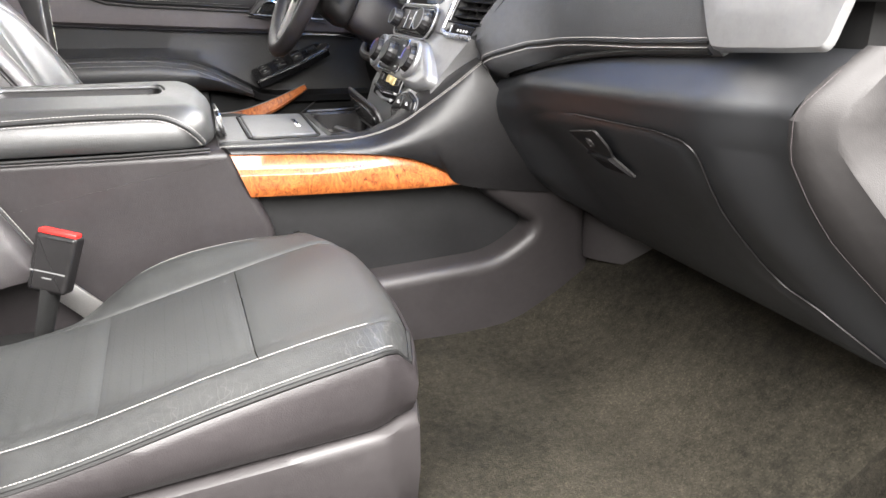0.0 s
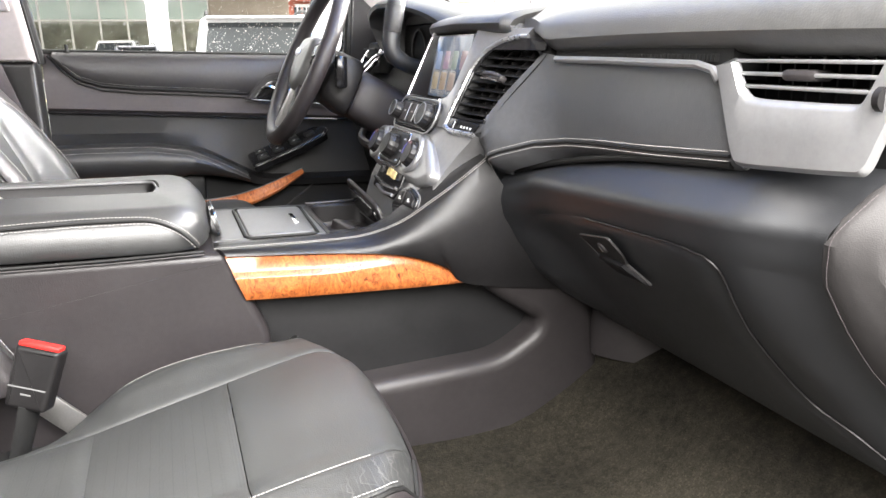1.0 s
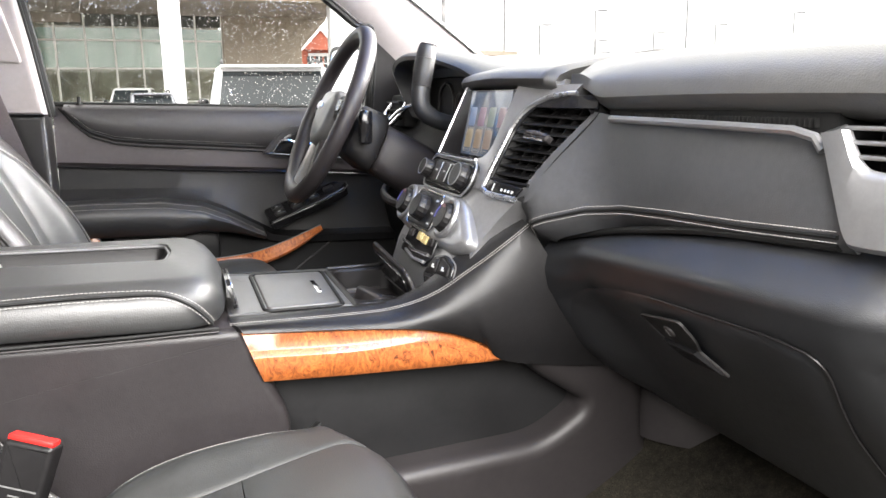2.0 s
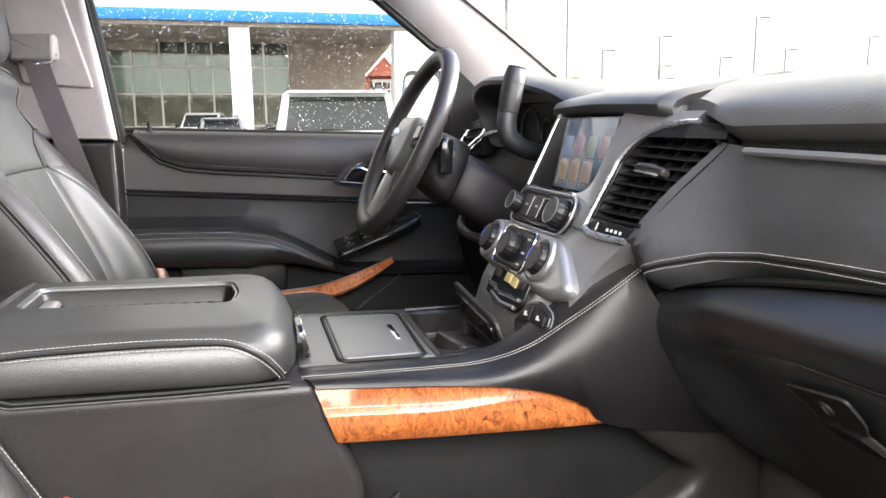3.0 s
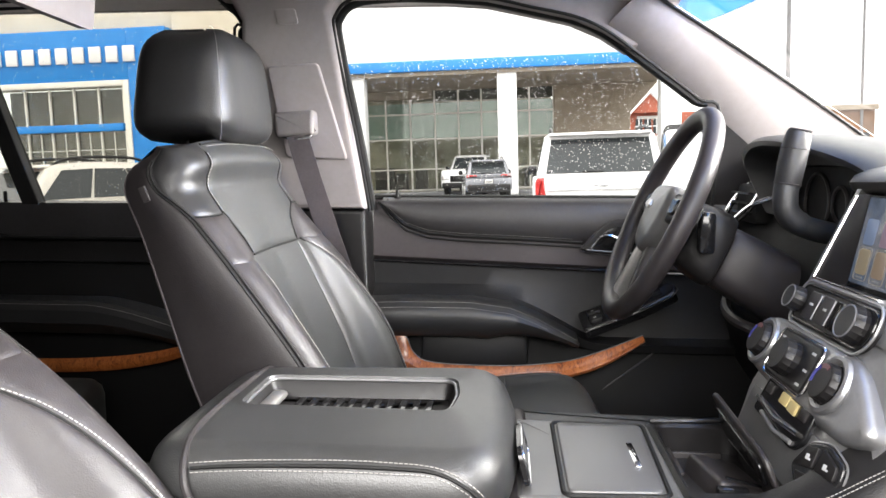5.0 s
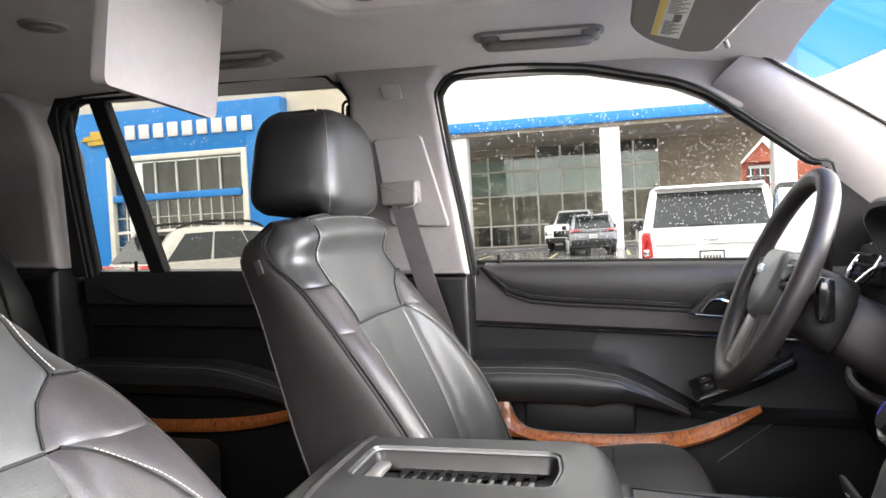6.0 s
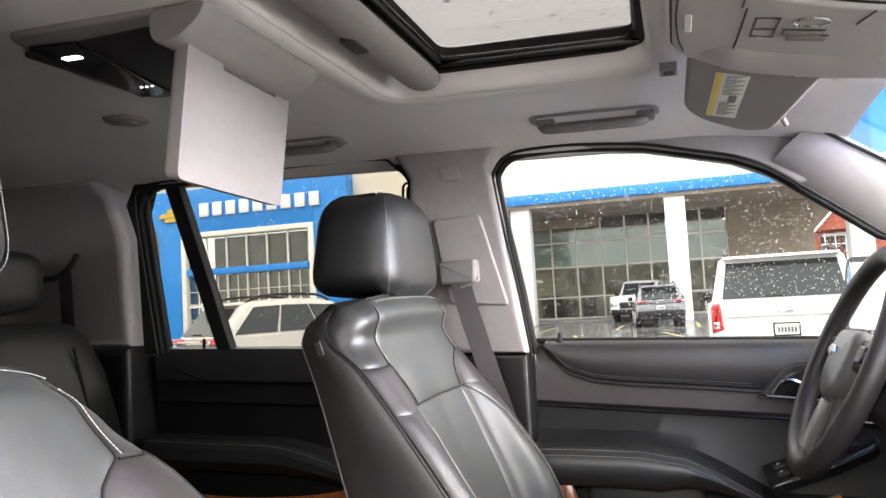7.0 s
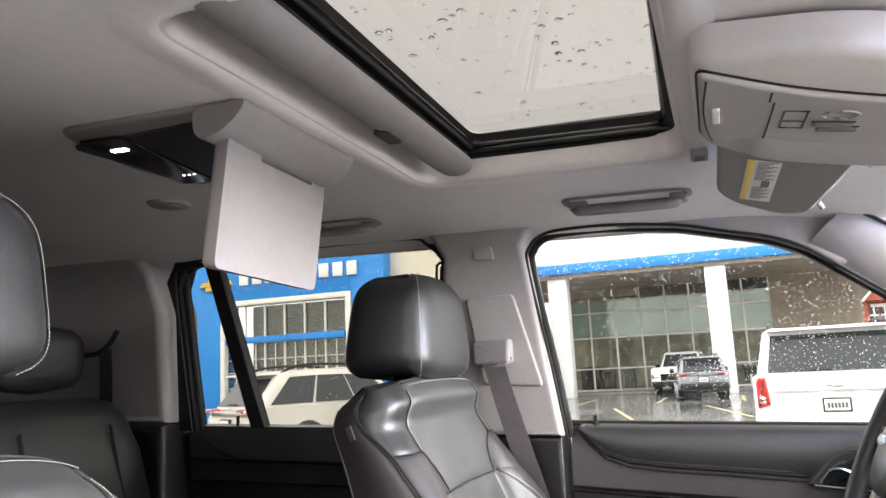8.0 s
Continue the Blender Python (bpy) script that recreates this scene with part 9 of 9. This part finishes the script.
        outline = [(y_out - wl_, zlo + 0.05), (y_out, zlo), (y_out, zhi - 0.06), (y_out - 0.03, zhi), (y_out - wl_ * 0.8, zhi)]
        bm = B()
        pad(bm, arc_poly(outline, 0.02), 0.14, 0.03, m=m @ Matrix(((0, 0, -1, rear_x + 0.13), (sy, 0, 0, 0), (0, 1, 0, 0), (0, 0, 0, 1))))
        lamp = part("tail_lamp", bm, "tail_red", body, "red tail lamp")
        bm = B()
        lo = zlo + 0.07 if kind == "suv" else zlo + 0.03
        box(bm, rear_x - 0.014, rear_x + 0.02, sy * (y_out - 0.11), sy * (y_out - 0.03), lo, lo + (0.10 if kind == "suv" else 0.03), 0.01, 2, m)
        part("lens", bm, "chrome", lamp, "clear lower lens")
        bm = B()
        box(bm, h - 0.16, h - 0.005, sy * (W / 2 - 0.05) if sy < 0 else W / 2 - 0.40, sy * (W / 2 - 0.40) if sy < 0 else W / 2 - 0.05, 0.72, 0.90, 0.03, 2, m)
        part("headlamp", bm, "chrome", body, "clear headlamp")
        bm = B()
        box(bm, g1 - 0.55, g1 - 0.30, sy * (W / 2 + 0.02) if sy > 0 else -W / 2 - 0.20, sy * (W / 2 + 0.20) if sy > 0 else -W / 2 - 0.02, belt_z - 0.02, belt_z + 0.16, 0.04, 2, m)
        part("mirror", bm, "gloss", body, "door mirror")
    bm = B()
    box(bm, -h - 0.06, -h + 0.30, -W / 2 + 0.06, W / 2 - 0.06, 0.36, 0.62, 0.06, 3, m)
    part("rear_bumper", bm, paint if kind == "suv" else "plastic", car)
    if kind != "pickup":
        bm = B()
        zt_ = H - 0.045 - fall(g0 + back, H)
        pad(bm, arc_poly([(g0 + back * 0.55 - 0.12, -W / 2 + 0.26), (g0 + back + 0.10, -W / 2 + 0.24), (g0 + back + 0.10, W / 2 - 0.24), (g0 + back * 0.55 - 0.12, W / 2 - 0.26)], 0.05), 0.035, 0.012, m=m @ Matrix.Translation((0, 0, zt_)))
        part("spoiler", bm, paint, cabin, "roof spoiler over the rear glass")
        bm = B()
        box(bm, rear_x - 0.004, rear_x + 0.10, -W / 2 + 0.24, W / 2 - 0.24, 0.93, 0.955, 0.008, 2, m)
        part("tailgate_crease", bm, paint, body)
        bm = B()
        box(bm, -h - 0.065, -h + 0.10, -W / 2 + 0.12, W / 2 - 0.12, 0.30, 0.40, 0.03, 2, m)
        part("valance", bm, "plastic", car, "dark lower valance")
        bm = B()
        tube(bm, [m @ Vector((g0 + back * at(zb + 0.03) - 0.03, y, zb + 0.02)) for y in (-0.05, 0.28)], 0.012, 6)
        part("wiper", bm, "plastic", cabin, "rear wiper")
    bm = B()
    box(bm, h - 0.30, h + 0.05, -W / 2 + 0.06, W / 2 - 0.06, 0.34, 0.60, 0.06, 3, m)
    part("front_bumper", bm, "plastic", car)
    bm = B()
    box(bm, h - 0.10, h + 0.012, -0.55, 0.55, 0.62, 0.92, 0.02, 2, m)
    part("grille", bm, "gloss", body, "black grille")
    bm = B()
    box(bm, -h - 0.022, -h + 0.05, -0.155, 0.155, 0.66, 0.81, 0.006, 2, m)
    bmf = B()
    box(bmf, -h - 0.016, -h + 0.05, -0.175, 0.175, 0.64, 0.83, 0.008, 2, m)
    part("plate_frame", bmf, "plastic", body, "dark plate frame")
    plate = part("number_plate", bm, "label_white", body, "white plate with plain bars")
    bm = B()
    for k in range(6):
        box(bm, -h - 0.026, -h - 0.020, -0.125 + 0.043 * k, -0.095 + 0.043 * k, 0.695, 0.765, 0, 2, m)
    part("plate_bars", bm, "label_ink", plate)
    bm = B()
    box(bm, -h - 0.018, -h + 0.05, -0.11, 0.11, 0.985, 1.005, 0.004, 2, m)
    part("tailgate_emblem", bm, "chrome", body)
    if kind != "pickup":
        for sy in (-1, 1):
            bm = B()
            y = sy * (W / 2 - 0.28)
            tube(bm, spline([m @ Vector(p) for p in ((g0 + back + 0.10, y, H - 0.06), (g0 + back + 0.35, y, H + 0.045), (mid, y, H + 0.075), (g1 - slope - 0.35, y, H + 0.045), (g1 - slope - 0.1, y, H - 0.06))], 5), 0.024, 8)
            part("roof_rail", bm, "plastic", cabin, "dark roof rail")
    else:
        bm = B()
        box(bm, -h + 0.1, g0 - 0.1, -W / 2 + 0.14, W / 2 - 0.14, belt_z - 0.02, belt_z + 0.03, 0.01, 2, m)
        part("bed_cover", bm, "rubber", body, "black bed cover")
    for wxx in wx:
        for sy in (-1, 1):
            bm = B()
            y0, y1 = (W / 2 - 0.22, W / 2 + 0.005) if sy > 0 else (-W / 2 - 0.005, -W / 2 + 0.22)
            pts = [(y0, R - 0.04), (y0 + 0.02, R), (y1 - 0.02, R), (y1, R - 0.04)]
            loft(bm, [[m @ Vector((wxx + r * math.cos(a), y, 0.36 + r * math.sin(a) - (0.36 - R))) for a in (2 * math.pi * k / 24 for k in range(24))] for y, r in pts])
            wheel = part("wheel", bm, "tyre", car, "black tyre")
            bm = B()
            yo = y1 + 0.004 if sy > 0 else y0 - 0.004
            for k in range(5):
                a = 2 * math.pi * k / 5
                tube(bm, [m @ Vector((wxx, yo, R)), m @ Vector((wxx + (R - 0.09) * math.cos(a), yo, R + (R - 0.09) * math.sin(a)))], [0.05, 0.035], 6)
            tube(bm, [m @ Vector((wxx + (R - 0.08) * math.cos(a), yo, R + (R - 0.08) * math.sin(a))) for a in (2 * math.pi * k / 24 for k in range(24))], 0.022, 6, loop=True)
            part("rim", bm, "rim", wheel, "alloy rim")
    return car


def build_cars():
    build_car("parked_suv", pose(1.56, 13.05, 0, 0, 0, 86), "suv", "car_white", "large white wagon parked with its wet rear glass facing")
    build_car("parked_pickup", pose(-1.75, 36.5, 0, 0, 0, -98), "pickup", "car_white", "white pickup parked facing the lot")
    build_car("parked_crossover", pose(-0.92, 30.0, 0, 0, 0, 95), "cross", "car_grey", "grey crossover with red tail lamps on wet asphalt")
    build_car("white_crossover", pose(-6.71, 11.46, 0, 0, 0, 60), "cross", "car_cream", "pearl white crossover with red tail lamps, parked")


def build_far():
    rb = base("brick_building", OUT @ Vector((9.5, 52, 0)), "far red brick building with gabled white-trimmed front", "building")
    bm = B()
    obox(bm, 8.5, 20, 52, 62, 0, 4.6)
    part("wall", bm, "brick_red", rb)
    bm = B()
    vs = [(8.6, 51.4, 4.6), (11.0, 51.4, 4.6), (9.8, 51.4, 5.9), (8.6, 60, 4.6), (11.0, 60, 4.6), (9.8, 60, 5.9)]
    fuse(bm, vs, [(0, 1, 2), (3, 5, 4), (0, 3, 4, 1), (1, 4, 5, 2), (2, 5, 3, 0)], OUT)
    part("gable", bm, "brick_red", rb, "red gable")
    bm = B()
    for a, b in (((8.4, 51.3, 4.55), (9.8, 51.3, 6.0)), ((9.8, 51.3, 6.0), (11.2, 51.3, 4.55))):
        tube(bm, [OUT @ Vector(a), OUT @ Vector(b)], 0.09, 6)
    part("gable_trim", bm, "white_panel", rb, "white gable trim")
    bm = B()
    obox(bm, 9.0, 10.6, 51.9, 51.98, 4.2, 4.4)
    part("sign_bar", bm, "label_white", rb, "plain pale sign bar")
    for i in range(4):
        for j in range(2):
            bm = B()
            obox(bm, 8.9 + 0.6 * i, 9.35 + 0.6 * i, 51.9, 51.98, 2.0 + 1.2 * j, 3.0 + 1.2 * j)
            w = part("window", bm, "car_glass", rb)
            bm = B()
            obox(bm, 8.87 + 0.6 * i, 9.38 + 0.6 * i, 51.86, 51.9, 2.46 + 1.2 * j, 2.54 + 1.2 * j)
            obox(bm, 9.09 + 0.6 * i, 9.16 + 0.6 * i, 51.86, 51.9, 1.95 + 1.2 * j, 3.05 + 1.2 * j)
            part("glazing_bar", bm, "white_panel", w)
    low = base("far_shops", OUT @ Vector((40, 72, 0)), "low far brick shops across the road", "building")
    bm = B()
    obox(bm, 23.3, 28.5, 60, 70, 0, 4.8)
    part("wall", bm, "far_brick", low)
    bm = B()
    obox(bm, 23.1, 28.7, 59.8, 70, 4.8, 5.2)
    part("roof", bm, "tan_wall", low)
    for k in range(4):
        bm = B()
        obox(bm, 23.7 + 1.2 * k, 24.5 + 1.2 * k, 59.9, 59.99, 1.0, 3.0)
        part("window", bm, "car_glass", low)

    def lamp(x, y, hgt, arm):
        lp = base("street_lamp", OUT @ Vector((x, y, 0)), "tall grey parking lot lamp pole", "lamp post", "", "lot lamps")
        bm = B()
        tube(bm, [OUT @ Vector((x, y, 0)), OUT @ Vector((x, y, hgt))], [0.13, 0.09], 10)
        part("pole", bm, "pole", lp)
        bm = B()
        box(bm, x, x + arm, y - 0.05, y + 0.05, hgt - 0.05, hgt + 0.05, 0.01, 2, OUT)
        part("arm", bm, "pole", lp)
        bm = B()
        box(bm, x + arm - 0.3, x + arm + 0.5, y - 0.2, y + 0.2, hgt - 0.10, hgt + 0.06, 0.03, 2, OUT)
        part("head", bm, "pole", lp)
    for x, y, hgt, arm in ((14.0, 38, 14, 1.0), (27.5, 60, 16, 1.0), (36.5, 60, 8.85, 0.7), (30.9, 60, 7.5, 0.7), (37.8, 62, 6.4, 0.7), (42.8, 60, 7.05, 0.7), (39.4, 64, 5.4, 0.7), (44.9, 58, 10.4, 0.8), (49.8, 60, 7.9, 0.8), (59.3, 60, 9.2, 0.8)):
        lamp(x, y, hgt, arm)

    def tree(x, y, hgt, seed):
        rnd = random.Random(seed)
        t = base("tree", OUT @ Vector((x, y, 0)), "far thin-leaved autumn tree", "tree", "", "far trees")
        bm = B()
        tube(bm, [OUT @ Vector((x, y, 0)), OUT @ Vector((x + 0.1, y, hgt * 0.4)), OUT @ Vector((x, y, hgt * 0.8))], [0.22, 0.15, 0.04], 8)
        for k in range(9):
            a, z = rnd.uniform(0, 6.3), hgt * rnd.uniform(0.3, 0.6)
            tube(bm, [OUT @ Vector((x, y, z)), OUT @ Vector((x + math.cos(a) * hgt * 0.2, y + math.sin(a) * hgt * 0.2, z + hgt * 0.25))], [0.07, 0.02], 5)
        part("trunk", bm, "bark", t)
        bm = B()
        for k in range(900):
            a, e, r = rnd.uniform(0, 6.3), rnd.uniform(-1, 1), rnd.random() ** 0.4
            p = Vector((x + math.cos(a) * r * hgt * 0.32 * math.sqrt(1 - e * e), y + math.sin(a) * r * hgt * 0.32 * math.sqrt(1 - e * e), hgt * 0.62 + e * r * hgt * 0.36))
            if noise.noise(p * 0.8) < -0.12:
                continue
            s = rnd.uniform(0.10, 0.24)
            d = Vector((rnd.uniform(-1, 1), rnd.uniform(-1, 1), rnd.uniform(-1, 1))).normalized()
            u = d.orthogonal().normalized() * s
            fuse(bm, [p + u, p + d.cross(u), p - u, p - d.cross(u)], [(0, 1, 2, 3)], OUT)
        part("crown", bm, "leaves", t)
    for k, (x, y, hgt) in enumerate(((33.0, 64, 4.2), (36.2, 66, 4.9), (40.5, 67, 4.3), (46, 66, 4.6), (53, 68, 4.4), (63, 68, 5.5), (80, 70, 6.0))):
        tree(x, y, hgt, 20 + k)


build_ground()
build_showroom()
build_entrance()
build_cars()
build_far()
